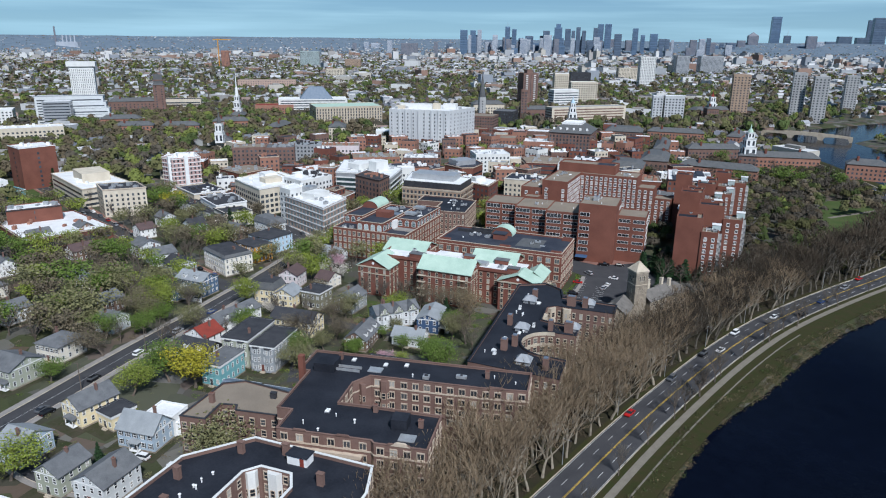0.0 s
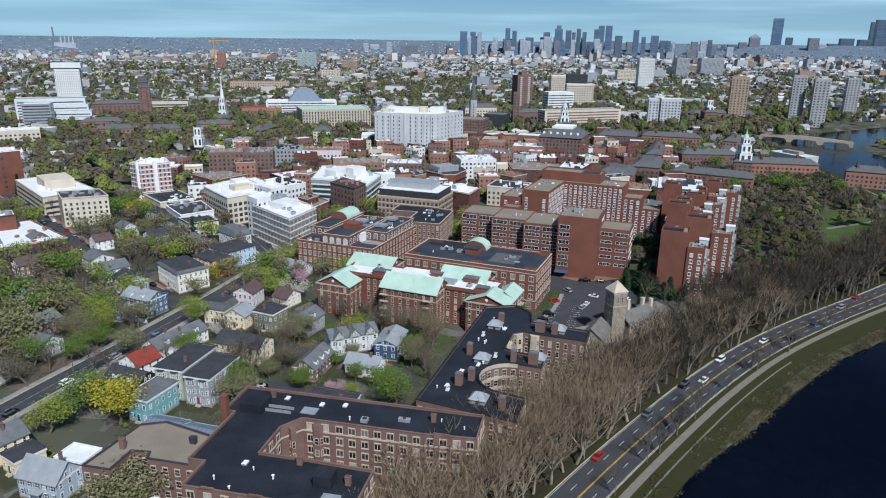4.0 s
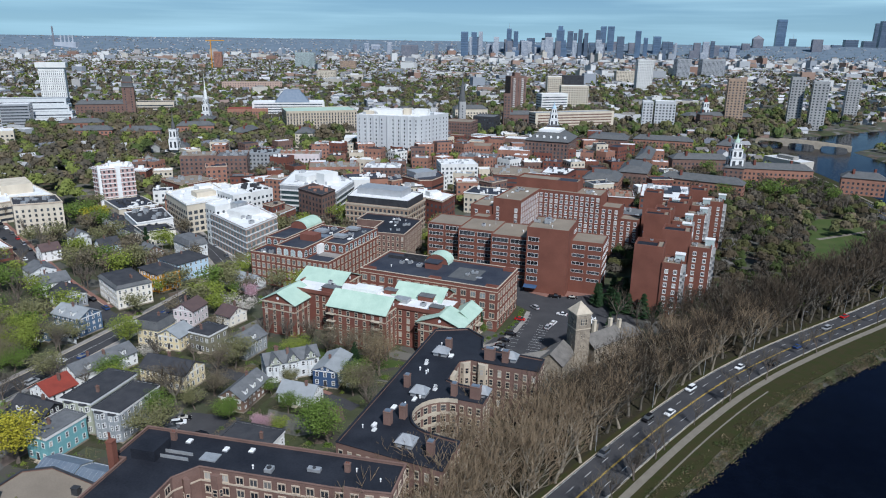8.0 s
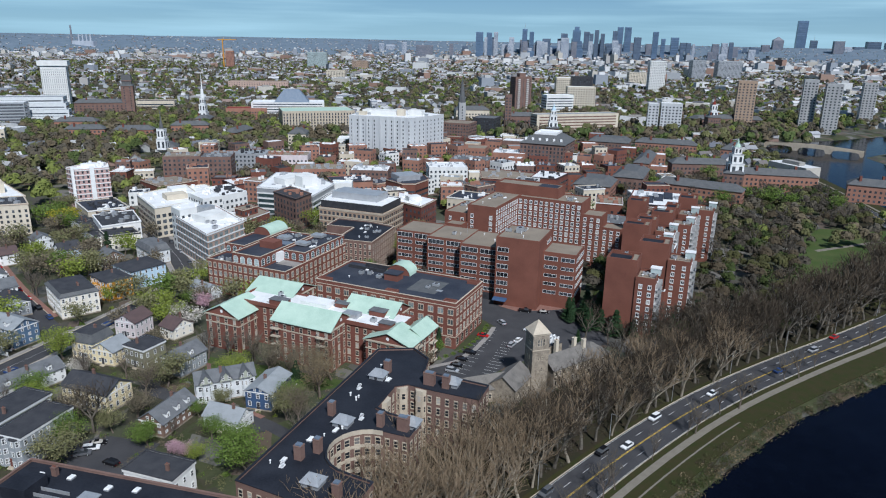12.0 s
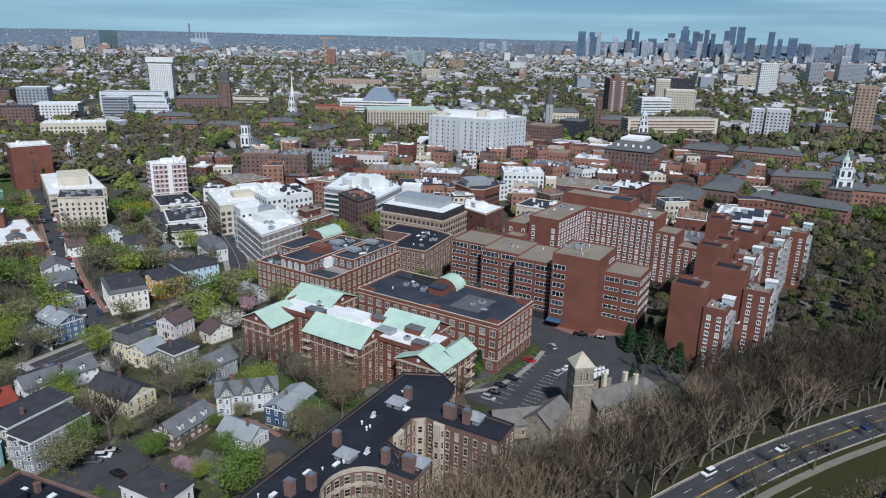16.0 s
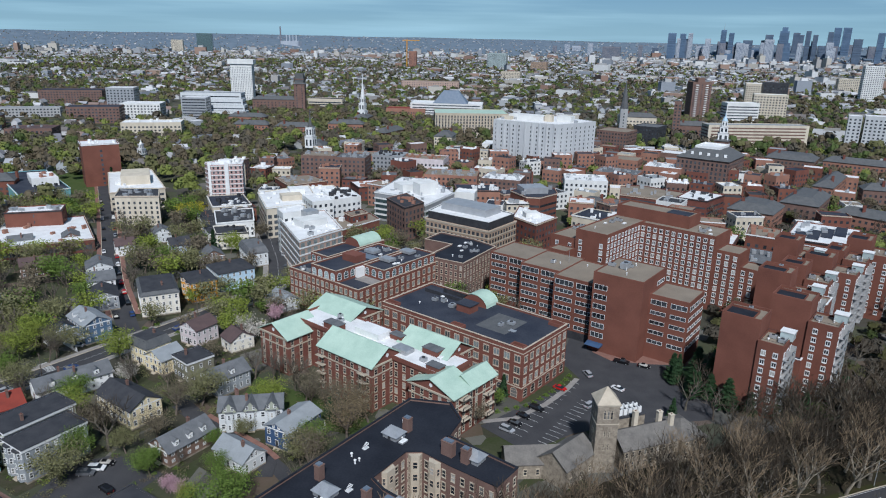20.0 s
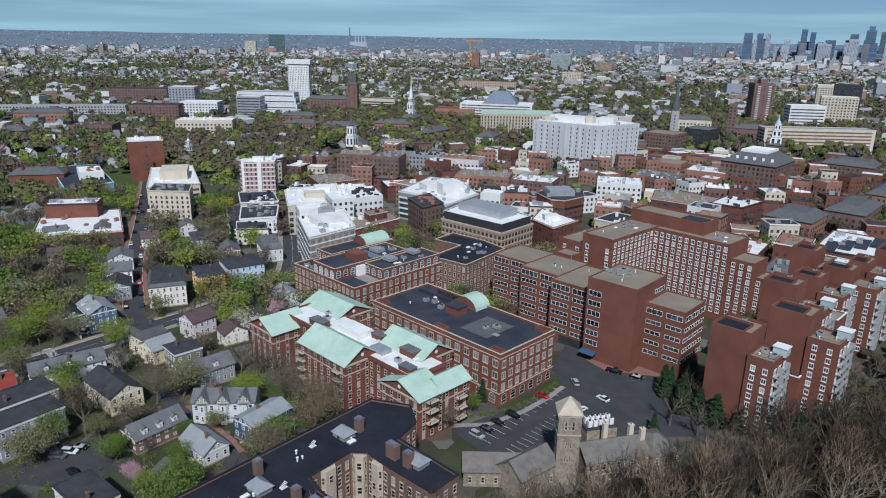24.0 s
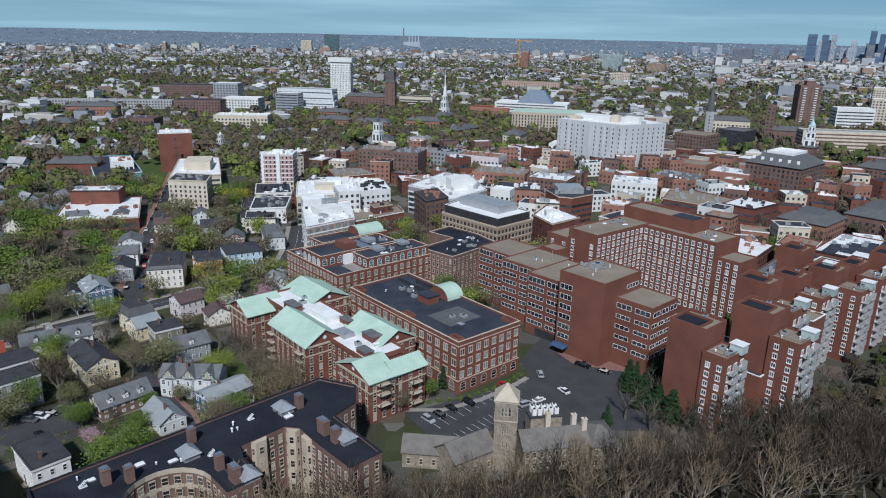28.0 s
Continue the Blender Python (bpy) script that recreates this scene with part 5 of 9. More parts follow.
for x, y, z in ((28, 7, 9), (28, 7, 5.5), (28, 7, 12.2), (28, 19, 9), (28, 19, 5.5), (28, 19, 2.2)):
    k = part("balcony", Shape().box(x, x + 1.8, y, y + 4, z - 0.2, z), LIMESTONE, b)
    part("railing", Shape().box(x + 1.72, x + 1.8, y, y + 4, z + 0.9, z + 1.0).box(x + 1.7, x + 1.8, y, y + 0.3, z - 0.2, z + 1).box(x + 1.7, x + 1.8, y + 3.7, y + 4, z - 0.2, z + 1), DARK_METAL, k)
for z in (3.5, 6.6, 9.7, 12.6):
    for x in (-22.5, -3.5):
        k = part("balcony", Shape().box(x - 1.8, x + 1.8, -1.5, 0, z - 0.2, z), LIMESTONE, b)
        part("railing", Shape().box(x - 1.8, x + 1.8, -1.5, -1.42, z + 0.9, z + 1.0).box(x - 1.8, x - 1.7, -1.5, 0, z + 0.9, z + 1).box(x + 1.7, x + 1.8, -1.5, 0, z + 0.9, z + 1), DARK_METAL, k)
clutter(F, a, -40, -28, 12, 20, 15.9, 6, 40)
clutter(F, a, 4, 18, 11, 20, 15.9, 3, 41)

# ---- I: stone monastery with a square tower ----
b = thing("church", 81.0, 270.0, 0, 0, "fieldstone church with square tower and slate roofs", "church")
TA = 20


tp = turned(rect(-2.9, 2.9, -2.9, 2.9), TA)
part("tower_wall", Shape().prism(tp, 0, 20.4), FIELDSTONE, b)
part("tower_roof", Shape().prism(inset(tp, -0.35), 20.4, 20.6, bottom=True).prism(inset(tp, -0.3), 20.6, 24.4, taper=turned(rect(-0.08, 0.08, -0.08, 0.08), TA)), LIMESTONE, b, "pale stone pyramid roof")
part("cross", Shape().box(-0.05, 0.05, -0.05, 0.05, 24.4, 26.0).box(-0.05, 0.05, -0.4, 0.4, 25.3, 25.45), DARK_METAL, b)
for z0, z1 in ((14.6, 14.9), (19.9, 20.4)):
    part("string_course", Shape().ring(inset(tp, -0.15), inset(tp, 0.05), z0, z1), LIMESTONE, b)
for i in range(4):
    q0, q1 = Vector(tp[i]), Vector(tp[(i + 1) % 4])
    for u in (0.34, 0.5, 0.66):
        q = q0 + (q1 - q0) * u
        dd = q1 - q0
        fm, gmm = window_meshes(0.75, 2.3, "arch", LIMESTONE, GLASS)
        part("belfry_opening", fm, None, b, place=pose(q.x, q.y, 16.2, 0, 0, math.degrees(math.atan2(dd.y, dd.x))))
    for z in (11.0, 7.0):
        for u in (0.4, 0.6):
            q = q0 + (q1 - q0) * u
            fm, gmm = window_meshes(0.5, 1.6, "arch", LIMESTONE, GLASS)
            part("window", fm, None, b, place=pose(q.x, q.y, z, 0, 0, math.degrees(math.atan2(dd.y, dd.x))))
    claim([(77, 266), (85, 266), (110, 288), (104, 298), (80, 278)], 1)


def stone_hall(x, y, turn, L, W, eave, ridge, label, cols, roof=None, hip=0.0, rows=2):
    h = thing("church_wing", x, y, 0, turn, label, "church wing", "stone church wings")
    part("wall", Shape().prism(rect(0, L, -W / 2, W / 2), 0, eave), FIELDSTONE, h)
    gable_roof(h, 0, L, -W / 2, W / 2, eave, ridge, True, roof or SLATE_STONE, FIELDSTONE, 0.4, hip, hip)
    facade(h, (0, -W / 2), (L, -W / 2), 1.2, rows, 3.2, cols, 1.0, 1.7, "stone", LIMESTONE)
    facade(h, (L, -W / 2), (L, W / 2), 1.2, rows, 3.2, 2, 1.0, 1.7, "stone", LIMESTONE)
    return h


hall = stone_hall(84.0, 272.5, 38, 18, 9.5, 6.8, 10.0, "fieldstone church hall with weathered slate roof", 9)
for u, v in ((15.5, 1.5), (9, 3.6), (17.5, -1)):
    chimney(hall, u, v, 6.8, 12.4, 1.3, 1.1, CREAM_CONC, 1)
stone_hall(98.4, 283.8, 38, 8, 12, 6.8, 9.6, "hip-roofed fieldstone end pavilion", 3, None, 3.5)
stone_hall(56.5, 259.5, 22, 20, 8, 4.6, 7.6, "low fieldstone wing with slate roof beside a car park", 6, None, 0.0, 1)
stone_hall(69.5, 258.0, 62, 13, 9, 6.0, 9.4, "gabled stone porch wing with copper flashing", 3, SLATE_STONE, 0.0, 1)
annex = thing("plant_annex", 84.0, 272.5, 0, 38, "flat-roofed stone annex behind a church hall", "annex")
part("wall", Shape().box(5, 14, 5.7, 10.5, 0, 9.4), FIELDSTONE, annex)
part("roof", Shape().box(4.8, 14.2, 5.62, 10.7, 9.4, 9.7), DARK_ROOF, annex)
for i in range(5):
    for k in range(2):
        u, v = 6.2 + i * 1.6, 7.0 + k * 2.0
        c, s = math.cos(radians(38)), math.sin(radians(38))
        roof_unit(84 + c * u - s * v, 272.5 + s * u + c * v, 9.7, 38, 1.15, 1.15, 2.0, WHITE_PAINT)

# ---- wooden houses ----


HOUSES = []


def house(F, a, w, d, eave, ridge, roof_kind, wall, roof, label, storeys=2, trim=None, chim=1, porch=None, bays=0, cols=None, seed=0, dormers=0, shutters=False):
    """A timber house w wide and d deep from its near corner F, running back at a degrees."""
    h = big("house", F, a, label, "house")
    note(F, a, rect(-w, 0, 0, d))
    trim = trim or WHITE_PAINT
    HOUSES.append(F)
    z = 0.006 + 0.004 * (len(HOUSES) % 6)
    part("garden", Shape().prism(rect(-w - 2.6, 2.4, -4.2, d + 3.6), -0.2, z), GARDEN, h, "dark garden earth and thin grass round the house")
    r = random.Random(seed or int(abs(F[0] * 7 + F[1] * 13)))
    part("foundation", Shape().prism(rect(-w - 0.05, 0.05, -0.05, d + 0.05), 0, 0.5), FIELDSTONE, h)
    part("wall", Shape().prism(rect(-w, 0, 0, d), 0.5, eave), wall, h)
    part("fascia", Shape().ring(rect(-w - 0.1, 0.1, -0.1, d + 0.1), rect(-w + 0.05, -0.05, 0.05, d - 0.05), eave - 0.35, eave - 0.02), trim, h)
    top = ridge
    if roof_kind == "x":
        gable_roof(h, -w, 0, 0, d, eave, ridge, True, roof, wall, 0.45)
    elif roof_kind == "y":
        gable_roof(h, -w, 0, 0, d, eave, ridge, False, roof, wall, 0.45)
    elif roof_kind == "hip":
        if w > d:
            gable_roof(h, -w, 0, 0, d, eave, ridge, True, roof, wall, 0.5, min(w, d) * 0.42, min(w, d) * 0.42)
        else:
            gable_roof(h, -w, 0, 0, d, eave, ridge, False, roof, wall, 0.5, min(w, d) * 0.42, min(w, d) * 0.42)
    elif roof_kind == "mansard":
        o, i1, i2 = rect(-w - 0.4, 0.4, -0.4, d + 0.4), rect(-w + 0.8, -0.8, 0.8, d - 0.8), rect(-w + 1.2, -1.2, 1.2, d - 1.2)
        part("roof", Shape().prism(o, eave, eave + 0.2, bottom=True).prism(o, eave + 0.2, ridge, taper=i1), SLATE if roof is DARK_ROOF else roof, h)
        part("roof_deck", Shape().prism(i1, ridge, ridge + 0.15), roof, h)
    else:
        shell(h, rect(-w - 0.25, 0.25, -0.25, d + 0.25), ridge, trim, roof, 0.12, roof, base=eave - 0.3, lip=0.2)
    st = (eave - 0.7) / storeys
    cx, cy = cols or (max(2, int(w / 2.2)), max(2, int(d / 2.4)))
    wh = min(1.65, st - 1.05)
    facade(h, (-w, 0), (0, 0), 1.25, storeys, st, cx, 1.15, wh, "sash", trim)
    facade(h, (0, 0), (0, d), 1.25, storeys, st, cy, 1.0, wh, "sash", trim)
    facade(h, (-w, d), (-w, 0), 1.25, storeys, st, cy, 1.0, wh, "sash", trim)
    if roof_kind == "y":
        facade(h, (-w * 0.72, 0), (-w * 0.28, 0), eave + 0.25, 1, 2, 2 if w > 7 else 1, 0.85, min(1.3, ridge - eave - 0.9), "sash", trim)
    if roof_kind == "x":
        facade(h, (0, d * 0.3), (0, d * 0.7), eave + 0.25, 1, 2, 2 if d > 7 else 1, 0.85, min(1.3, ridge - eave - 0.9), "sash", trim)
    if shutters:
        for c in range(cx):
            u = -w + w * (c + 0.5) / cx
            for k in range(storeys):
                z = 1.25 + k * st
                for sg in (-0.69, 0.69):
                    part("shutter", Shape().box(u + sg - 0.16, u + sg + 0.16, -0.06, 0.0, z, z + wh), DARK_ROOF, h, "dark louvred shutter")
    part("door", Shape().box(-w * 0.5 - 0.5, -w * 0.5 + 0.5, -0.1, 0.0, 0.5, 2.6).box(-w * 0.5 - 0.65, -w * 0.5 + 0.65, -0.07, 0.0, 2.6, 2.85), BRICK_DARK if r.random() < 0.5 else DARK_METAL, h)
    part("step", Shape().box(-w * 0.5 - 0.9, -w * 0.5 + 0.9, -1.0, -0.05, 0, 0.25).box(-w * 0.5 - 0.9, -w * 0.5 + 0.9, -0.6, -0.05, 0.25, 0.5), LIMESTONE, h)
    for k in range(chim):
        chimney(h, -w * r.uniform(0.25, 0.75), d * r.uniform(0.3, 0.7), eave, max(ridge, eave + 1) + 1.1, 0.8, 0.6, BRICK_BROWN, 1)
    if porch:
        px0, px1, depth = porch
        pr = part("porch", Shape().box(px0, px1, -depth, -0.02, 0.3, 0.5), trim, h)
        part("porch_roof", Shape().prism(rect(px0 - 0.3, px1 + 0.3, -depth - 0.3, -0.02), 2.9, 3.1, bottom=True).prism(rect(px0 - 0.3, px1 + 0.3, -depth - 0.3, -0.02), 3.1, 3.7, taper=rect(px0 + 0.3, px1 - 0.3, -0.4, -0.02)), roof, pr)
        n = max(2, int((px1 - px0) / 2.2) + 1)
        for k in range(n):
            x = px0 + 0.15 + (px1 - px0 - 0.3) * k / (n - 1)
            part("post", Shape().box(x - 0.09, x + 0.09, -depth + 0.05, -depth + 0.23, 0.5, 2.9), trim, pr)
    for k in range(bays):
        x = -w * (k + 0.5) / bays
        bp = [(x - 1.4, 0.02), (x - 0.8, -0.9), (x + 0.8, -0.9), (x + 1.4, 0.02)]
        bb = part("bay", Shape().prism(bp, 0.5, eave - 0.4), wall, h)
        for q0, q1 in zip(bp, bp[1:]):
            dd = Vector(q1) - Vector(q0)
            c = (Vector(q0) + Vector(q1)) / 2
            fm, gmm = window_meshes(0.75, wh, "sash", trim, GLASS)
            for j in range(storeys):
                part("window", fm, None, bb, place=pose(c.x, c.y, 1.25 + j * st, 0, 0, math.degrees(math.atan2(dd.y, dd.x))))
        part("bay_roof", Shape().prism([(x - 1.6, 0.02), (x - 0.9, -1.1), (x + 0.9, -1.1), (x + 1.6, 0.02)], eave - 0.4, eave - 0.1, bottom=True), roof, h)
    for k in range(dormers):
        mid = (ridge - eave) * 0.28 + eave
        if roof_kind == "y":
            y = d * (k + 0.7) / (dormers + 0.4)
            for x0, x1 in ((-2.2, -0.5),):
                dm = part("dormer", Shape().prism(rect(x0, x1, y - 0.75, y + 0.75), mid - 0.4, mid + 1.1), trim, h)
                part("dormer_roof", Shape().quad((x0 - 0.8, y, mid + 1.9), (x1 + 0.2, y, mid + 1.9), (x1 + 0.2, y - 0.95, mid + 1.0), (x0 - 0.8, y - 0.95, mid + 1.0)).quad((x0 - 0.8, y, mid + 1.9), (x1 + 0.2, y, mid + 1.9), (x1 + 0.2, y + 0.95, mid + 1.0), (x0 - 0.8, y + 0.95, mid + 1.0)), roof, dm)
                fm, gmm = window_meshes(0.85, 1.1, "sash", trim, GLASS)
                wn_ = part("window", fm, None, dm, place=pose(x1, y, mid - 0.2, 0, 0, 90))
        else:
            x = -w * (k + 0.7) / (dormers + 0.4)
            dm = part("dormer", Shape().prism(rect(x - 0.75, x + 0.75, 0.6, 2.4), mid - 0.4, mid + 1.1), trim, h)
            part("dormer_roof", Shape().quad((x, 0.4, mid + 1.9), (x, 3.0, mid + 1.9), (x - 0.95, 3.0, mid + 1.0), (x - 0.95, 0.4, mid + 1.0)).quad((x, 0.4, mid + 1.9), (x, 3.0, mid + 1.9), (x + 0.95, 3.0, mid + 1.0), (x + 0.95, 0.4, mid + 1.0)), roof, dm)
            fm, gmm = window_meshes(0.85, 1.1, "sash", trim, GLASS)
            part("window", fm, None, dm, place=pose(x, 0.6, mid - 0.2, 0, 0, 0))
    return h


C_ = CLAP
house((-104, 312), 44, 22, 14.5, 9.2, 10.6, "mansard", C_["cream"], DARK_ROOF, "three-storey cream house with dark hipped roof", 3, bays=0, chim=2)
house((-95.2, 332), 52, 16, 11, 9.0, 9.9, "hip", C_["orange"], DARK_ROOF, "orange-yellow three-storey house with dark roof", 3, bays=2)
house((-91.5, 346.5), 55, 16, 16.5, 9.0, 10.4, "hip", C_["lightblue"], DARK_ROOF, "light blue three-storey house with dark roof", 3, bays=0)
house((-99, 381), 47, 17, 10, 7.0, 10.0, "mansard", C_["palegrey"], GREY_ROOF, "pale grey house with grey mansard roof", 2, dormers=3)
house((-105.5, 284), 66, 15, 10, 7.6, 10.2, "x", C_["navy"], LIGHT_ROOF, "blue-grey house with white porches and grey roof", 3, porch=(-8, -0.5, 2.2), dormers=2)
house((-115.5, 279.5), 66, 9, 8, 5.8, 8.4, "x", C_["navy"], DARK_ROOF, "small blue-grey house with dark gable roof", 2, porch=(-7, -2, 1.6))
house((-127, 309), 46, 13, 11, 6.0, 8.6, "x", C_["grey"], DARK_ROOF, "grey house with dark gable roof behind trees", 2)
house((-142, 324), 46, 12, 11, 6.4, 9.0, "y", C_["white"], GREY_ROOF, "white gabled house behind trees", 2)
house((-156, 338), 46, 12, 11, 6.4, 9.0, "x", C_["palegrey"], GREY_ROOF, "pale grey gabled house behind trees", 2)
house((-72.4, 277), 74, 9.5, 9.5, 6.8, 9.8, "mansard", C_["paleyellow"], DARK_ROOF, "pale yellow house with slate mansard roof", 2, dormers=3)
house((-63.5, 273.5), 74, 9.5, 9, 5.6, 8.2, "y", C_["paleyellow"], LIGHT_ROOF, "yellow cross-gabled wing with bay window", 2, chim=0)
house((-66.5, 296), 76, 9, 10, 6.8, 9.4, "y", C_["pink"], BROWN_ROOF, "pale pinkish gabled house with purple-brown roof", 2)
house((-52.0, 296), 60, 8, 9, 4.6, 7.4, "x", C_["cream"], BROWN_ROOF, "small cream house with purple-brown roof", 2)
house((-51.7, 271.4), 66, 9.4, 9.4, 7.4, 7.9, "flat", C_["olive"], DARK_ROOF, "olive three-storey house with flat dark roof", 2)
house((-37.5, 267), 66, 9, 12, 6.0, 8.8, "y", C_["grey"], GREY_ROOF, "grey gabled house with weathered grey roof", 2, dormers=1)
house((-55, 334), 58, 11, 10, 4.6, 7.4, "x", C_["palegrey"], LIGHT_ROOF, "small grey gabled house beside a crossing", 2)
house((-85.6, 244.4), 60, 9.4, 22, 5.0, 7.6, "y", C_["white"], GREY_ROOF, "long white house with grey roof and dormers", 2, dormers=3, chim=2)
house((-86, 229), 62, 10, 9, 6.2, 9.2, "y", C_["white"], RED_ROOF, "white house with bright red gable roof", 2)
house((-57.3, 214), 75, 9, 17, 9.5, 10.0, "flat", C_["grey"], DARK_ROOF, "grey three-storey house with black flat roof", 3, bays=2, chim=0)
house((-67.2, 217.8), 75, 10, 19, 10.2, 10.7, "flat", C_["sage"], DARK_ROOF, "sage grey three-storey house with black flat roof", 3, bays=2, chim=1)
house((-80.5, 215.0), 68, 14, 9, 6.4, 9.4, "x", C_["black"], DARK_ROOF, "black-painted house with dark gable roof", 2, dormers=2)
house((-72.5, 203.5), 70, 7.5, 13, 7.6, 8.2, "flat", C_["teal"], GREY_ROOF, "teal house with flat grey roof", 2)
house((-50, 243), 72, 18, 10, 6.4, 9.2, "x", C_["paleyellow"], DARK_ROOF, "pale yellow house with dark roof and skylights", 2)
house((-28, 231.5), 74, 8.5, 15, 4.6, 7.6, "y", C_["brown"], GREY_ROOF, "grey-roofed house with white dormers", 2, dormers=3)
house((-7.5, 234.5), 72, 12, 7.5, 4.0, 6.6, "x", C_["palegrey"], LIGHT_ROOF, "low white house with light grey roof", 1)
V = house((-9.5, 258.5), 117, 18, 8.5, 7.0, 9.4, "x", C_["palegrey"], GREY_ROOF, "row of grey Victorian gabled houses with bays", 2, bays=3, chim=3)
for k in range(3):
    x0 = -18 + 6 * k + 1.1
    gable_roof(V, x0, x0 + 3.8, -0.6, 4.0, 7.4, 9.8, False, GREY_ROOF, C_["sage"], 0.3, name="cross_roof")
    part("gable_wall", Shape().prism(rect(x0, x0 + 3.8, -0.6, 3.0), 6.6, 7.5), C_["sage"], V)
    facade(V, (x0, -0.6), (x0 + 3.8, -0.6), 7.3, 1, 2, 2, 0.8, 1.2, "sash")
H = house((-1.6, 247.8), 78, 8.6, 14, 6.2, 8.0, "y", C_["blue"], LIGHT_ROOF, "deep blue house with white side porch and grey roof", 2)
part("side_porch_roof", Shape().quad((0, 2, 5.0), (2.6, 2, 4.4), (2.6, 13, 4.4), (0, 13, 5.0)).quad((0, 2, 4.9), (0, 13, 4.9), (2.6, 13, 4.3), (2.6, 2, 4.3)), DARK_ROOF, H)
part("side_porch_floor", Shape().box(0.02, 2.4, 2, 13, 1.9, 2.1).box(2.3, 2.4, 2, 13, 2.8, 2.9), WHITE_PAINT, H)
for k in range(6):
    part("post", Shape().box(2.25, 2.42, 2 + 2.15 * k, 2.17 + 2.15 * k, 0, 4.45), WHITE_PAINT, H)
part("stair", Shape().prism(rect(2.4, 3.6, 2.4, 6.5), 0, 2.0, taper=rect(2.4, 3.6, 2.4, 2.9)), WHITE_PAINT, H)
house((-12.4, 201.5), 74, 14.5, 8.5, 7.6, 8.1, "flat", C_["white"], DARK_ROOF, "white two-storey house with black flat roof", 2)
house((-105.7, 178), 58, 9.5, 12.5, 6.2, 9.2, "y", C_["paleyellow"], GREY_ROOF, "pale yellow house with slate-grey gable roof", 2, porch=(-6, -2, 1.5))
house((-95.8, 176.5), 58, 7, 8, 4.6, 5.2, "flat", C_["paleyellow"], DARK_ROOF, "low yellow house wing with dark roof", 1, chim=0)
house((-79.4, 166.1), 74, 12, 8.5, 6.0, 9.8, "x", C_["bluegrey"], LIGHT_ROOF, "blue-grey house with pale gambrel roof and shutters", 2, porch=(-7.5, -4.5, 1.4), shutters=True, cols=(5, 3))
G2b = big("house_annex", at((-79.4, 166.1), 74, 0, 8.6), 74, "white flat-roofed rear addition of a house", "house")
shell(G2b, rect(-9, 0, 0, 7), 6.6, CLAP["white"], WHITE_ROOF, 0.3, WHITE_PAINT)
shell(G2b, rect(0, 6, 1, 7), 4.2, CLAP["white"], WHITE_ROOF, 0.3, WHITE_PAINT)
house((-81.4, 141.7), 70, 10, 12, 6.4, 9.2, "y", C_["palegrey"], GREY_ROOF, "pale grey house with dark grey gable roof", 2)
house((-94.7, 146), 70, 8, 10, 6.4, 9.0, "y", C_["sage"], GREY_ROOF, "sage green gabled house", 2)
house((-112, 158), 70, 9, 11, 5.8, 8.6, "x", C_["bluegrey"], LIGHT_ROOF, "blue-grey house with grey roof", 2)
house((-103, 124), 70, 14, 12, 7.2, 7.6, "flat", C_["white"], WHITE_ROOF, "white house with white flat roof", 2, chim=0)
house((-84, 126), 70, 9, 10, 6.0, 8.6, "x", C_["grey"], GREY_ROOF, "plain grey gabled wooden house", 2)
house((-133.8, 219), 70, 11, 11.5, 6.6, 9.2, "hip", C_["cream"], GREY_ROOF, "cream house with dark hipped roof and shutters", 2, shutters=True)
house((-139.5, 200), 67, 12, 12.5, 6.8, 9.4, "x", C_["sage"], GREY_ROOF, "sage green house with white porches", 2, porch=(-5.5, -1, 1.6))
house((-152, 178), 67, 11, 12, 6.4, 9.0, "x", C_["white"], GREY_ROOF, "white gabled house beside the street", 2)
house((-127, 244), 68, 9, 9, 5.6, 8.2, "x", C_["palegrey"], GREY_ROOF, "grey house half hidden by trees", 2)
house((-138, 262), 68, 10, 10, 5.8, 8.6, "y", C_["brown"], GREY_ROOF, "brown gabled house half hidden by trees", 2)
house((-160, 288), 60, 11, 10, 6, 8.6, "x", C_["cream"], LIGHT_ROOF, "cream house half hidden by trees", 2)
house((-172, 250), 60, 10, 11, 6, 8.8, "y", C_["white"], GREY_ROOF, "white gabled house among trees", 2)
house((-188, 225), 60, 11, 10, 6, 8.8, "x", C_["palegrey"], GREY_ROOF, "pale grey house among trees", 2)
house((-178, 205), 60, 10, 10, 6, 8.4, "y", C_["sage"], BROWN_ROOF, "sage house among trees", 2)
house((-196, 275), 60, 10, 10, 6, 8.6, "hip", C_["cream"], GREY_ROOF, "cream hipped house among trees", 2)
house((-186, 330), 50, 10, 12, 6, 8.8, "y", C_["brown"], BROWN_ROOF, "brown gabled house among trees", 2)
house((-210, 305), 50, 11, 10, 6, 8.8, "x", C_["white"], GREY_ROOF, "white house among trees", 2)
for k in range(4):
    house((-140 - 9 * k, 408 + 10 * k), 47, 13, 8.5, 5.6, 6.2, "flat", C_["palegrey"] if k % 2 else C_["cream"], DARK_ROOF, "low row house with black flat roof", 2, chim=1)
house((-222, 356), 50, 10, 11, 6, 8.8, "y", C_["palegrey"], GREY_ROOF, "pale grey gabled house behind big trees", 2)
house((-238, 330), 50, 11, 10, 6, 8.8, "x", C_["cream"], BROWN_ROOF, "cream gabled house behind big trees", 2)
house((-252, 300), 55, 10, 10, 6, 8.6, "hip", C_["white"], GREY_ROOF, "white hipped house behind big trees", 2)
house((-205, 372), 47, 10, 10, 6, 8.8, "x", C_["brown"], GREY_ROOF, "brown gabled house beside a theatre", 2)
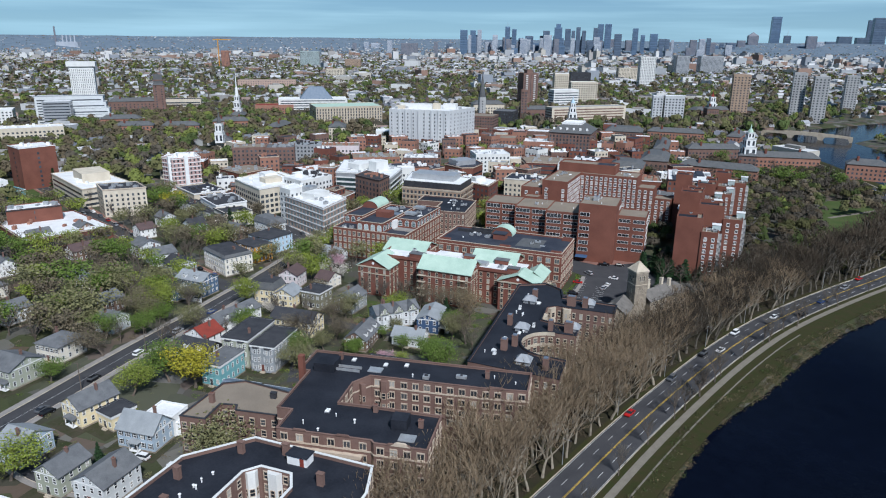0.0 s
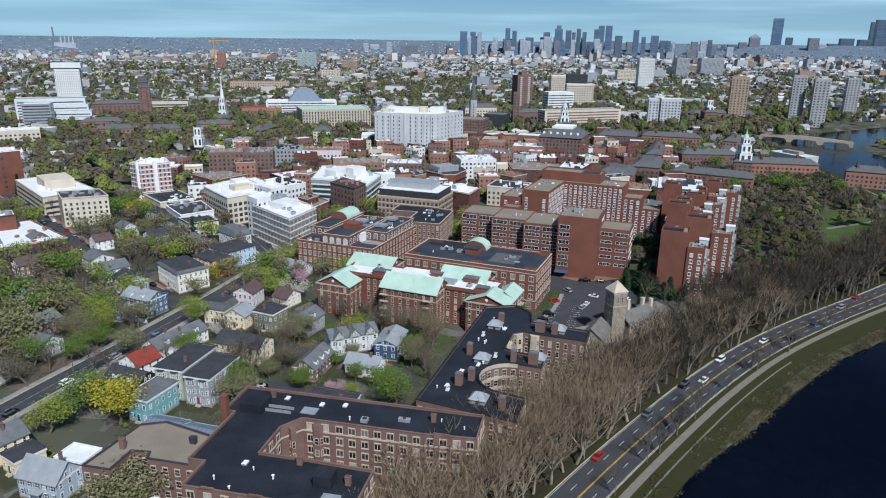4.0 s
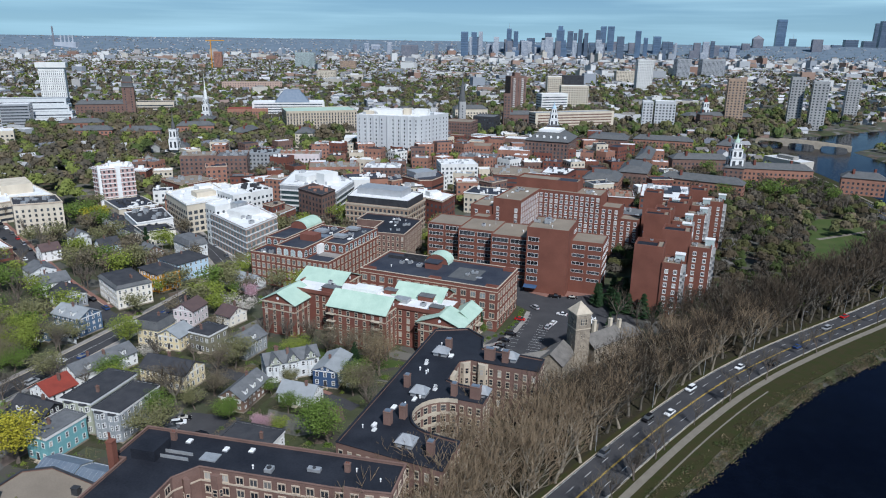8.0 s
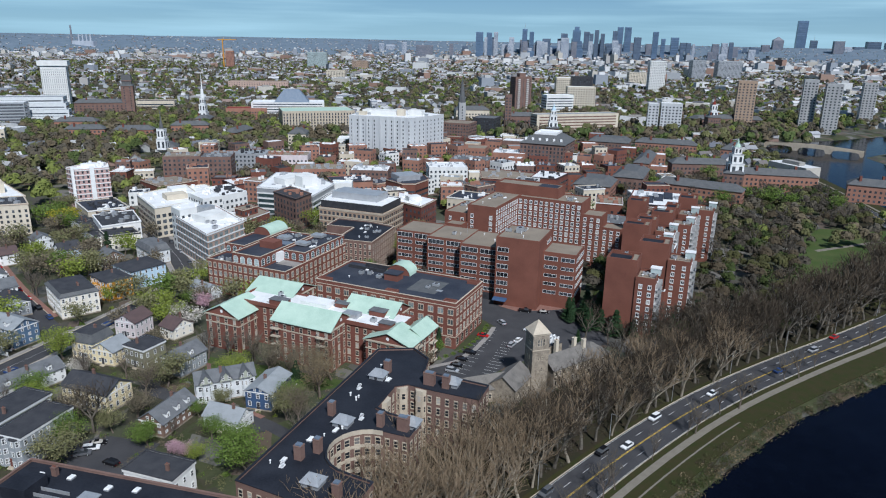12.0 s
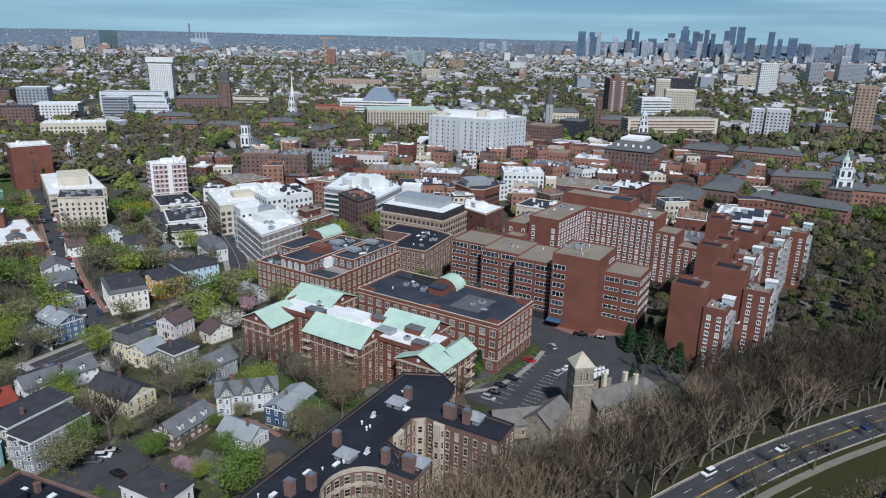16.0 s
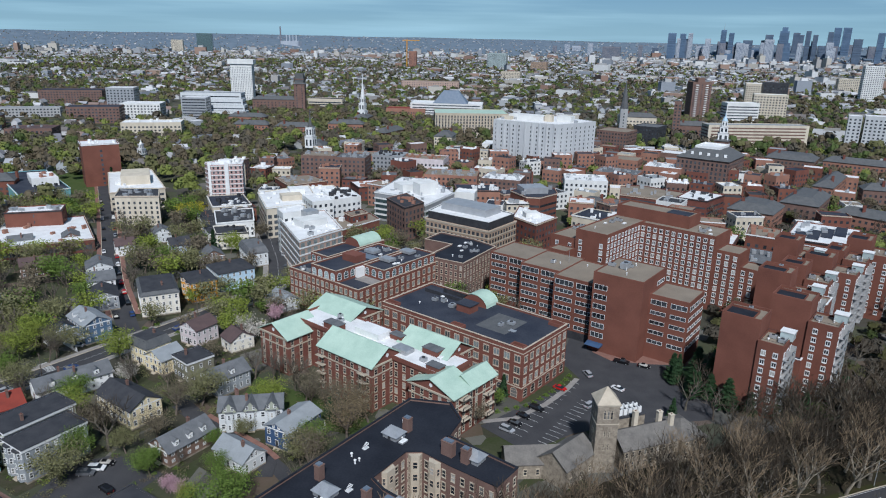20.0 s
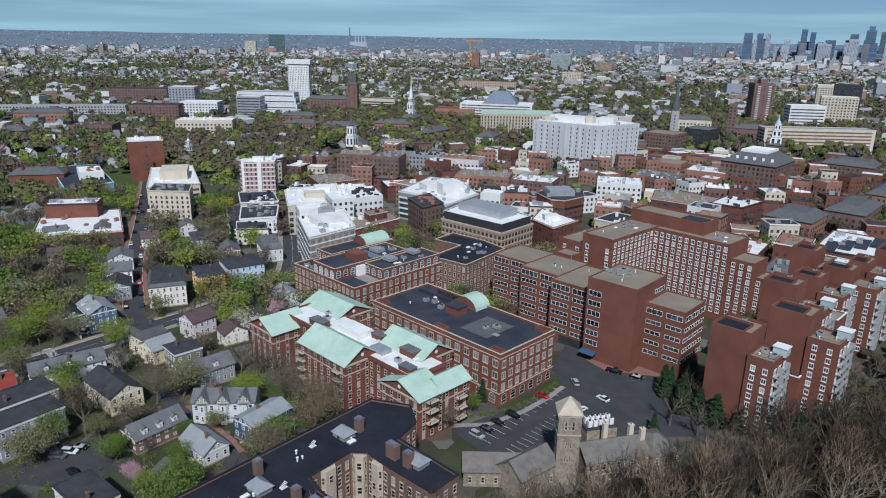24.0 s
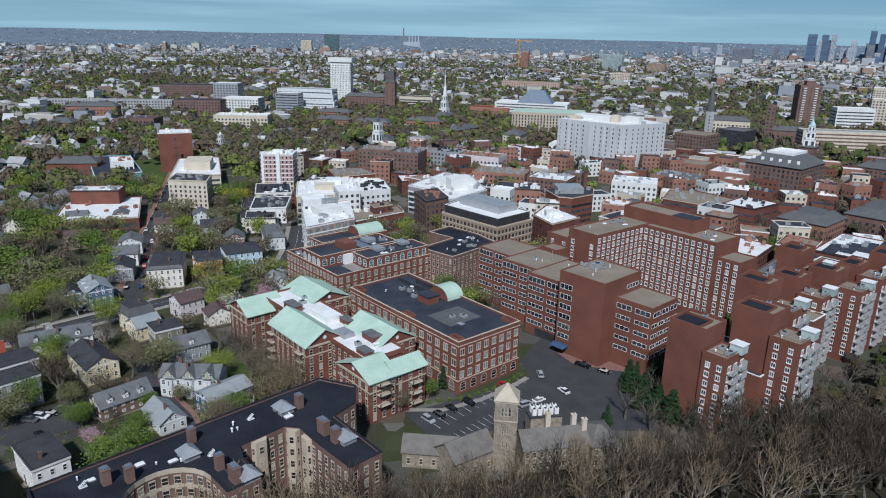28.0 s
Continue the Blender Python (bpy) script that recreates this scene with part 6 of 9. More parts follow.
house((-170, 372), 47, 10, 9, 6, 8.6, "y", C_["white"], BROWN_ROOF, "white gabled house among garden trees", 2)
house((-168, 398), 47, 10, 9, 6, 8.6, "x", C_["palegrey"], GREY_ROOF, "pale house among garden trees", 2)
house((-118, 372), 47, 11, 10, 6, 9, "x", C_["brown"], GREY_ROOF, "brown gabled house behind a garden", 2)
house((-145, 382), 47, 10, 10, 6, 9, "y", C_["bluegrey"], DARK_ROOF, "blue-grey gabled house among trees", 2)

# ---- the town beyond: single buildings ----


def block(poly, h, wall, roof, label, storey=3.4, pitch=3.2, ww=1.5, wh=1.7, name="building", parapet=0.5, coping=None, strips=False, glass=None, base=0.0, parent=None):
    """A farther building on a world polygon, with its window panes joined."""
    poly = ccw(poly)
    ox, oy = poly[0]
    loc = [(x - ox, y - oy) for x, y in poly]
    if len(label.split()) < 4:
        label += " with even window rows"
    t = parent or thing(name, ox, oy, 0, 0, label, "building")
    claim(poly)
    shell(t, loc, h, wall, roof, parapet, coping, base=base)
    if roof is SLATE and len(loc) == 4:
        eaves, short = inset(loc, -0.6), min(math.dist(loc[0], loc[1]), math.dist(loc[1], loc[2]))
        deep = min(short * 0.42, 5.5)
        part("hip_roof", Shape().prism(eaves, h, h + 0.3, bottom=True).prism(eaves, h + 0.3, h + deep * 0.8, taper=inset(loc, deep)), SLATE, t)
        for q in (0.25, 0.75):
            cx, cy = loc[0][0] * (1 - q) + loc[2][0] * q, loc[0][1] * (1 - q) + loc[2][1] * q
            part("chimney", Shape().box(cx - 0.9, cx + 0.9, cy - 0.6, cy + 0.6, h, h + deep * 0.8 + 2.2), BRICK_DARK, t)
    rows = max(1, int((h - base - 1.2) / storey))
    s = Shape()
    for p0, p1 in zip(loc, loc[1:] + loc[:1]):
        L = math.hypot(p1[0] - p0[0], p1[1] - p0[1])
        if L > 3:
            if strips:
                flat_windows(s, p0, p1, base + 1.3, rows, storey, 1, L * 0.94, wh)
            else:
                flat_windows(s, p0, p1, base + 1.3, rows, storey, max(1, int(L / pitch)), ww, wh)
    w = part("window_panes", s, glass or GLASS_FAR, t)
    w["kind"] = "stuff"
    if not parent and roof is not SLATE:
        r = random.Random(int(abs(ox * 3 + oy * 7)))
        xs, ys = [p[0] for p in loc], [p[1] for p in loc]
        core, gear = inset(loc, 2.2), Shape()
        n = min(14, int((max(xs) - min(xs)) * (max(ys) - min(ys)) / 45)) if oy < 700 else 0
        for k in range(n * 2):
            gx0, gy0, ww_, dd_ = r.uniform(min(xs), max(xs)), r.uniform(min(ys), max(ys)), r.uniform(0.8, 3.2), r.uniform(0.8, 2.4)
            if inside(gx0, gy0, core):
                gear.box(gx0 - ww_ / 2, gx0 + ww_ / 2, gy0 - dd_ / 2, gy0 + dd_ / 2, h - parapet, h - parapet + r.uniform(0.6, 2.4))
        if gear.f:
            part("roof_gear", gear, r.choice((METAL, METAL, WHITE_PAINT, DARK_METAL, BRICK_FAR)), t)["kind"] = "stuff"
        if not coping and oy < 560 and wall not in (WHITE_CONC, SILVER, DARK_METAL, GLASS_TEAL):
            part("cornice", Shape().ring(inset(loc, -0.3), inset(loc, 0.05), h - 0.7, h - 0.1), r.choice((STONE_TRIM, STONE_TRIM, WHITE_PAINT, DARK_METAL)), t)
    return t


def bands(t, poly, levels, m, proud=0.16, deep=0.45):
    """Stone courses round a farther building, given in world places."""
    o = t.matrix_basis.translation
    loc = [(x - o.x, y - o.y) for x, y in ccw(poly)]
    for z in levels:
        part("string_course", Shape().ring(inset(loc, -proud), inset(loc, 0.05), z, z + deep), m, t)


def rbox(x, y, turn, w, d):
    c, s = math.cos(radians(turn)), math.sin(radians(turn))
    return [(x + c * u - s * v, y + s * u + c * v) for u, v in ((-w / 2, -d / 2), (w / 2, -d / 2), (w / 2, d / 2), (-w / 2, d / 2))]


def pent(t, x, y, w, d, z, h, m, turn=0):
    """A roof house on a building, given in world place."""
    o = t.matrix_basis.translation
    part("penthouse", Shape().prism([(px - o.x, py - o.y) for px, py in rbox(x, y, turn, w, d)], z, z + h), m, t)


t = block([(-97.5, 409.7), (-67.6, 376), (-58.4, 403), (-83.7, 434)], 19, BRICK_PALE, WHITE_ROOF, "white-roofed brick and stone corner building", pitch=3.6, wh=2.3, ww=2.5, glass=GLASS_SKY, coping=WHITE_PAINT)
bands(t, [(-97.5, 409.7), (-67.6, 376), (-58.4, 403), (-83.7, 434)], (0.0, 4.2, 7.6, 11.0, 14.4, 17.9), WHITE_PAINT, 0.2, 0.7)
pent(t, -77, 405, 14, 10, 18.5, 3.5, WHITE_CONC, 60)
pent(t, -82, 414, 7, 6, 18.5, 5, METAL, 60)
for i in range(5):
    roof_unit(-84 + i * 4, 408 - i * 5 + (i % 2) * 4, 18.5, 60, 2.5, 1.8, 1.6)
t = block([(-117, 429), (-96, 452), (-125, 493), (-142, 461)], 18, CREAM_CONC, WHITE_ROOF, "cream stone building with white roof", wh=2.0, ww=2.2)
pent(t, -116, 455, 12, 9, 17.5, 3, CREAM_CONC, 40)
pent(t, -122, 472, 9, 9, 17.5, 3, WHITE_PAINT, 40)
for p_, h_ in (([(-106, 474), (-95, 488), (-77, 468), (-88, 452)], 20), ([(-92, 436), (-84, 446), (-98, 462), (-106, 450)], 22), ([(-100, 412), (-92, 404), (-84, 416), (-94, 426)], 23)):
    block(p_, h_, WHITE_CONC, WHITE_ROOF, "white plastered block with stepped white roof", wh=1.6)
block([(-72, 421), (-60, 455), (-70, 465), (-88, 442)], 11, BRICK_RED, TAN_ROOF, "low rounded brick building", wh=2.2, ww=2.4)
block([(-71, 441), (-66, 452), (-72, 458), (-78, 447)], 15, BRICK_DARK, TAN_ROOF, "brick stair block on a low roof")
t = block([(-61, 469), (-43, 451), (-37.5, 467), (-55, 486)], 20, BRICK_BROWN, DARK_ROOF, "brown brick corner building", wh=2.0)
t = block([(-78, 491), (-55, 486), (-37, 468), (-31, 507), (-58, 541), (-79, 541)], 18, SILVER, WHITE_ROOF, "glass-fronted block with stepped white roof", wh=1.9, strips=True, glass=GLASS_TEAL)
bands(t, [(-78, 491), (-55, 486), (-37, 468), (-31, 507), (-58, 541), (-79, 541)], (3.4, 6.8, 10.2, 13.6, 17.0), WHITE_PAINT, 0.2, 0.8)
pent(t, -58, 512, 26, 12, 17.5, 4, WHITE_CONC, 50)
pent(t, -48, 500, 12, 8, 17.5, 7, WHITE_CONC, 50)
t = block([(-27, 440), (10.9, 426.8), (19.6, 452), (-23, 474)], 18.4, TAN_BRICK, GREY_ROOF, "tan stone office with dark cornice and grey roof", storey=3.3, pitch=2.6, ww=1.5, wh=1.8)
bands(t, [(-27, 440), (10.9, 426.8), (19.6, 452), (-23, 474)], (0.6, 3.9, 7.2, 10.5, 13.8, 17.2), LIMESTONE, 0.2, 0.6)
shell(t, [(x - t.matrix_basis.translation.x, y - t.matrix_basis.translation.y) for x, y in inset(ccw([(-27, 440), (10.9, 426.8), (19.6, 452), (-23, 474)]), 1.0)], 22.3, DARK_METAL, WHITE_ROOF, 0.4, WHITE_CONC, base=18.0)
pent(t, -5, 450, 29, 14, 21.9, 3.8, SILVER, -20)
pent(t, -14, 455, 10, 8, 21.9, 2.0, WHITE_CONC, -20)
roof_unit(4, 441, 21.9, -20, 4, 3, 1.8)
t = block([(0.6, 527), (13.8, 512), (22, 513), (30, 530), (26, 545), (10, 552)], 18, BRICK_ORANGE, NAVY_ROOF, "dark orange brick polygonal office", strips=True, wh=1.4)
pent(t, 14, 531, 16, 14, 17.5, 3.6, SILVER, 30)
t = block([(14.5, 468), (30, 454.5), (38, 476), (13, 494)], 16.5, BRICK_DARK, WHITE_ROOF, "dark brick block with white roof")
pent(t, 24, 472, 8, 6, 16, 3, WHITE_CONC, 30)
t = block([(67, 557), (90, 552), (120, 556), (116, 575), (80, 592), (66, 585)], 15, BRICK_DARK, TAN_ROOF, "dark brick fan-shaped building", strips=True, wh=1.2)
block([(102, 553), (120, 548), (132, 572), (112, 582)], 17, BRICK_DARK, WHITE_ROOF, "dark brick block with white roof edge", strips=True, wh=1.0)
t = block([(150, 455), (178, 448), (190, 486), (162, 494)], 22, BRICK_ORANGE, WHITE_ROOF, "low brick building with white and blue roof panels")
for k in range(4):
    pent(t, 158 + 7 * k, 462 + 5 * k, 5, 18, 21.6, 0.6, NAVY_ROOF, -15)
block([(128, 432), (160, 424), (166, 452), (136, 462)], 14, BRICK_ORANGE, GREY_ROOF, "brick office with glazed dormers")
block([(100, 470), (128, 462), (134, 488), (106, 498)], 13, BRICK_ORANGE, WHITE_ROOF, "brick shops with white bays and pale roof", wh=2.0)
block([(135, 472), (150, 468), (154, 488), (139, 494)], 18, BRICK_ORANGE, TAN_ROOF, "brick court building with square turrets")
t = block([(-219, 346), (-188, 377), (-228, 412), (-259, 384)], 7, BRICK_DARK, WHITE_ROOF, "low brick theatre foyer with white roof", strips=True, wh=2.4)
block([(-247, 377), (-224, 393), (-233, 405), (-254, 389)], 15, BRICK_ORANGE, WHITE_ROOF, "plain brick theatre fly tower", pitch=60, ww=0.5)
block([(-213, 421), (-190, 431), (-204, 449), (-226, 440)], 18, CREAM_CONC, DARK_ROOF, "cream six-storey house with brick flank", storey=2.9, pitch=2.8, ww=1.2, wh=1.6)
t = block([(-238, 444), (-217, 470), (-267, 518), (-287, 497)], 13, CREAM_CONC, WHITE_ROOF, "cream concrete school with stepped white roof", strips=True, wh=1.5)
pent(t, -250, 482, 26, 18, 12.5, 6, CREAM_CONC, 130)
t = block([(-205, 497), (-195, 490), (-178.5, 501), (-187, 516), (-199, 512)], 26, PINK_BRICK, WHITE_ROOF, "pink and white seven-storey apartment house", storey=3.1, pitch=2.6, ww=1.2, wh=1.6, coping=WHITE_PAINT)
bands(t, [(-205, 497), (-195, 490), (-178.5, 501), (-187, 516), (-199, 512)], [3.2 + 3.1 * k for k in range(8)], WHITE_PAINT, 0.25, 0.5)
for px, py in ((-197.5, 491.8), (-187, 495.2)):
    pent(t, px, py, 2.6, 2.6, 0, 27.4, WHITE_PAINT, 35)
pent(t, -192, 502, 7, 6, 25.5, 2.6, WHITE_PAINT, 30)
block([(-308, 497), (-292, 516), (-310, 532), (-326, 513)], 31, BRICK_ORANGE, WHITE_ROOF, "plain red brick box building", pitch=30, ww=1.5)
block([(-296, 430), (-286, 461), (-351, 503), (-372, 480)], 9, CLAP["teal"], NAVY_ROOF, "building wrapped in green scaffold net", pitch=60, ww=0.6)
block([(-312, 455), (-300, 466), (-320, 480), (-332, 470)], 14, WHITE_CONC, WHITE_ROOF, "white roofed gymnasium block")
t = block(rbox(-348, 452, 36, 36, 15), 11, BRICK_ORANGE, SLATE, "brick college hall with slate roof", wh=1.9)
for i in range(5):
    pent(t, -362 + i * 7, 444 + i * 5, 1.4, 1.4, 11, 5, BRICK_ORANGE)
block([(-178, 541), (-155, 520), (-138, 545), (-160, 560)], 10, BRICK_ORANGE, TAN_ROOF, "low brick shops")
block(rbox(-160, 462, 47, 20, 26), 9, BRICK_ORANGE, DARK_ROOF, "brick shops with dark roof")
block(rbox(-132, 520, 40, 26, 22), 9, CREAM_CONC, WHITE_ROOF, "cream shops with white roof")
block(rbox(-105, 548, 40, 24, 22), 10, BRICK_DARK, WHITE_ROOF, "dark brick shops with white roof")
# townhouses with dark roofs beside the rising street
for p_, h_, w_, rf_ in (([(-186, 471), (-168, 484), (-148, 462), (-166, 448)], 10, CREAM_CONC, NAVY_ROOF), ([(-159, 440), (-142, 454), (-126, 430), (-141, 416)], 10, CLAP["white"], DARK_ROOF), ([(-142, 414), (-127, 422), (-117, 410), (-131, 401)], 9, CLAP["cream"], DARK_ROOF)):
    block(p_, h_, w_, rf_, "pale terrace house row with dark flat roof", storey=3.0, pitch=2.4, ww=1.1, wh=1.6)
# the square's shops
for x, y, tn, w, d, h, wl_, rf, lb in ((-170, 600, 15, 28, 22, 19, BRICK_BROWN, TAN_ROOF, "dark brick shop building with bays"), (-143, 602, 10, 24, 22, 19, BRICK_BROWN, GREY_ROOF, "dark brick shop building with slant skylight"),
                                       (-128, 645, 8, 26, 22, 15, SILVER, LIGHT_ROOF, "glass and metal shop building"), (-98, 648, 5, 36, 22, 14, CLAP["pink"], TAN_ROOF, "pinkish brick shop building"),
                                       (-150, 660, 10, 40, 26, 11, BRICK_FAR, TAN_ROOF, "red brick shops"), (-60, 600, 10, 40, 24, 12, BRICK_FAR, TAN_ROOF, "brick shops with tan roof"),
                                       (-20, 600, 0, 30, 24, 12, BRICK_BROWN, WHITE_ROOF, "rounded dark brick shops"), (-30, 560, 20, 30, 22, 11, BRICK_FAR, NAVY_ROOF, "brick shops with dark roof"),
                                       (-75, 575, 20, 22, 20, 9, WHITE_CONC, WHITE_ROOF, "white shops with white roof"), (40, 600, 10, 30, 24, 16, WHITE_CONC, WHITE_ROOF, "white building with pale roof"),
                                       (46, 842, -18, 32, 30, 22, BRICK_BROWN, TAN_ROOF, "dark brick academic block"), (78, 890, -18, 26, 30, 23, DARK_METAL, GREY_ROOF, "dark clad academic block"),
                                       (104, 765, -15, 24, 20, 14, BRICK_BROWN, WHITE_ROOF, "brick hall with pale roof"), (60, 660, -10, 34, 26, 12, BRICK_FAR, GREY_ROOF, "red brick hall"),
                                       (95, 690, -10, 30, 26, 14, BRICK_FAR, WHITE_ROOF, "red brick hall with white roof"), (60, 720, -10, 30, 22, 13, BRICK_FAR, TAN_ROOF, "brick hall"),
                                       (-119, 773, 5, 18, 24, 15, CREAM_CONC, SLATE, "small cream temple-fronted hall"), (-60, 760, 5, 30, 24, 13, WHITE_CONC, WHITE_ROOF, "white hall"),
                                       (60, 500, -20, 26, 22, 14, CREAM_CONC, NAVY_ROOF, "cream building with blue-white windows"), (92, 505, -20, 24, 22, 13, BRICK_FAR, GREY_ROOF, "brick building with tan roof"),
                                       (50, 545, -20, 18, 24, 9, CLAP["teal"], SLATE, "teal house row"), (150, 560, -20, 26, 30, 13, BRICK_FAR, SLATE, "brick college house with slate roof"),
                                       (185, 600, -20, 22, 44, 13, BRICK_BROWN, SLATE, "brick college house with slate roof"), (225, 560, -30, 60, 13, 12, BRICK_FAR, SLATE, "brick college house with white trim"),
                                       (300, 610, -10, 60, 13, 13, BRICK_FAR, SLATE, "brick college house with dormers"), (255, 655, 0, 50, 13, 13, BRICK_BROWN, SLATE, "brick college house with dormers"),
                                       (215, 680, 70, 60, 13, 12, BRICK_FAR, SLATE, "brick college house range"), (355, 575, -25, 30, 14, 13, BRICK_FAR, SLATE, "brick college house with portico"),
                                       (205, 790, -18, 40, 30, 12, BRICK_BROWN, SLATE, "brick college range"), (260, 780, -18, 60, 14, 12, BRICK_FAR, SLATE, "brick college range"), (320, 760, 60, 40, 14, 12, BRICK_FAR, SLATE, "brick college range")):
    block(rbox(x, y, tn, w, d), h, wl_, rf, lb, coping=WHITE_PAINT if rf is SLATE else None)

# low shops and halls between them
fill = random.Random(77)
SQUARE = [(-240, 590), (-225, 520), (-185, 500), (-130, 470), (-100, 500), (-60, 545), (40, 480), (130, 500), (200, 560), (250, 700), (230, 840), (60, 830), (-30, 860), (-100, 720), (-180, 720)]
for gx_ in range(-240, 260, 19):
    for gy_ in range(470, 860, 19):
        x, y = gx_ + fill.uniform(-4, 4), gy_ + fill.uniform(-4, 4)
        if inside(x, y, SQUARE) and clear_of(x, y, 6.5) and fill.random() < 0.72:
            wl_, nm = fill.choice(((BRICK_FAR, "weathered red brick"), (BRICK_RED, "dark red brick"), (BRICK_BROWN, "brown brick"), (CREAM_CONC, "cream stone"), (WHITE_CONC, "white plaster"), (BRICK_ORANGE, "orange brick"), (BRICK_FAR, "pale red brick")))
            rf, rn = fill.choice(((TAN_ROOF, "tan flat roof"), (WHITE_ROOF, "white flat roof"), (DARK_ROOF, "dark flat roof"), (GREY_ROOF, "grey flat roof"), (LIGHT_ROOF, "pale grey flat roof"), (NAVY_ROOF, "dark blue flat roof"), (WHITE_ROOF, "white flat roof")))
            block(rbox(x, y, fill.choice((20, -15, 45, 5)), fill.uniform(11, 17), fill.uniform(10, 15)), fill.uniform(9, 17), wl_, rf, nm + " shop building with " + rn)

# white ten-storey concrete slab
hol = block([(-57, 719), (4, 705), (9, 712), (32, 744), (-6, 772), (-47, 772)], 40, WORN_CONC, WHITE_ROOF, "white ten-storey concrete slab with narrow windows", storey=3.7, pitch=5.4, ww=1.0, wh=1.9, glass=GLASS_RIBBON)
o = hol.matrix_basis.translation
for k in range(9):
    u = 0.06 + k * 0.11
    px, py = -57 + 61 * u - o.x, 719 - 14 * u - o.y
    part("fin", Shape().prism(turned(rect(-0.5, 0.5, -0.9, 0), -13, px, py), 4, 39.5), WORN_CONC, hol)
pent(hol, -28, 735, 34, 14, 39.5, 4.5, WHITE_CONC, -13)
pent(hol, 6, 735, 14, 9, 39.5, 5, WHITE_CONC, -13)
pent(hol, -46, 730, 9, 8, 39.5, 3, CREAM_CONC, -13)
pent(hol, -8, 728, 7, 5, 39.5, 6, CREAM_CONC, -13)
for k in range(7):
    pent(hol, -50 + 11 * k, 727 + (k % 3) * 4, 3, 2.4, 39.5, 2.2, METAL, -13)
# brick hall with a slate mansard and a white cupola
F, a = (140.7, 669), 70
t = block([at(F, a, *p) for p in rect(-40, 0, 0, 45)], 23, BRICK_BROWN, GREY_ROOF, "brick hall with slate mansard and white cupola", wh=2.2)
o_m = t.matrix_basis.translation
mr = [(px - o_m.x, py - o_m.y) for px, py in [at(F, a, *p) for p in rect(-41, 1, -1, 46)]]
part("mansard", Shape().prism(ccw(mr), 23, 30, taper=inset(ccw(mr), 11)), SLATE, t)
part("deck", Shape().prism(inset(ccw(mr), 11.2), 30, 30.6).ring(inset(ccw(mr), 11.2), inset(ccw(mr), 11.8), 30.6, 31.8), WHITE_PAINT, t)
for k in range(6):
    px, py = at(F, a, -36 + 6.4 * k, 4.2)
    part("dormer", Shape().box(px - o_m.x - 1, px - o_m.x + 1, py - o_m.y - 1.2, py - o_m.y + 1.6, 25, 27.4), WHITE_PAINT, t)


def cupola(t, x, y, z, w, tiers, dome, tip):
    """A white wooden cupola in shrinking tiers with a coloured cap."""
    o = t.matrix_basis.translation
    x, y = x - o.x, y - o.y
    for k, (ww, hh) in enumerate(tiers):
        c = part("cupola_tier", Shape().box(x - ww / 2, x + ww / 2, y - ww / 2, y + ww / 2, z, z + hh).box(x - ww / 2 - 0.3, x + ww / 2 + 0.3, y - ww / 2 - 0.3, y + ww / 2 + 0.3, z + hh - 0.35, z + hh), WHITE_PAINT, t)
        s = Shape()
        flat_windows(s, (x - ww / 2, y - ww / 2), (x + ww / 2, y - ww / 2), z + hh * 0.2, 1, 1, 2, ww * 0.24, hh * 0.55)
        flat_windows(s, (x + ww / 2, y - ww / 2), (x + ww / 2, y + ww / 2), z + hh * 0.2, 1, 1, 2, ww * 0.24, hh * 0.55)
        flat_windows(s, (x - ww / 2, y + ww / 2), (x - ww / 2, y - ww / 2), z + hh * 0.2, 1, 1, 2, ww * 0.24, hh * 0.55)
        part("pane", s, GLASS_FAR, c)["kind"] = "stuff"
        z += hh
    part("cupola_cap", Shape().tube(x, y, z, z + tip * 0.35, w * 0.5, w * 0.3, n=8).tube(x, y, z + tip * 0.35, z + tip, w * 0.18, 0.05, n=8), dome, t)


t = block(rbox(144, 788, -15, 12, 12), 24, BRICK_BROWN, SLATE, "brick college tower with a white belfry")
cupola(t, 144, 788, 24, 5, ((9, 7), (7, 6), (5, 5)), CLAP["lightblue"], 8)
t = block(rbox(256, 580, -20, 14, 14), 19, BRICK_BROWN, SLATE, "brick college tower with tall white cupola")
cupola(t, 256, 580, 19, 5, ((10, 7), (8, 7), (5.5, 5)), COPPER, 7)
t = block(rbox(371, 975, 0, 16, 16), 20, BRICK_BROWN, SLATE, "brick college house with white cupola and red cap")
cupola(t, 371, 975, 20, 5, ((9, 8), (7, 8)), RED_ROOF, 9)
t = block(rbox(-267.7, 905, 10, 18, 30), 12, BRICK_FAR, SLATE, "brick church with tall white spire")
cupola(t, -267.7, 905, 12, 5, ((10, 8), (7.5, 9), (5.5, 7)), WHITE_PAINT, 30)
t = block(rbox(48, 902, 10, 8, 8), 38, GREY_CONC, TAN_ROOF, "grey stone church tower with slate spire", pitch=4, ww=1.2)
part("spire", Shape().tube(48 - t.location.x, 902 - t.location.y, 38, 68, 4.4, 0.15, n=8), SLATE, t)
t = block(rbox(-220, 690, 20, 16, 30), 10, CREAM_CONC, SLATE, "cream church with steeple and slate roof")
cupola(t, -219.0, 675.0, 10, 4, ((8, 10), (6.5, 9)), SLATE, 17)
t = block(rbox(-345, 600, 20, 10, 18), 8, CLAP["white"], GREY_ROOF, "small white wooden church")
cupola(t, -338, 592, 8, 3, ((5, 5), (3.4, 4)), WHITE_PAINT, 4)
t = block(rbox(-556, 1088, 20, 34, 18), 62, WHITE_CONC, WHITE_ROOF, "tall white concrete university tower", storey=3.6, pitch=2.6, ww=0.7, wh=2.4)
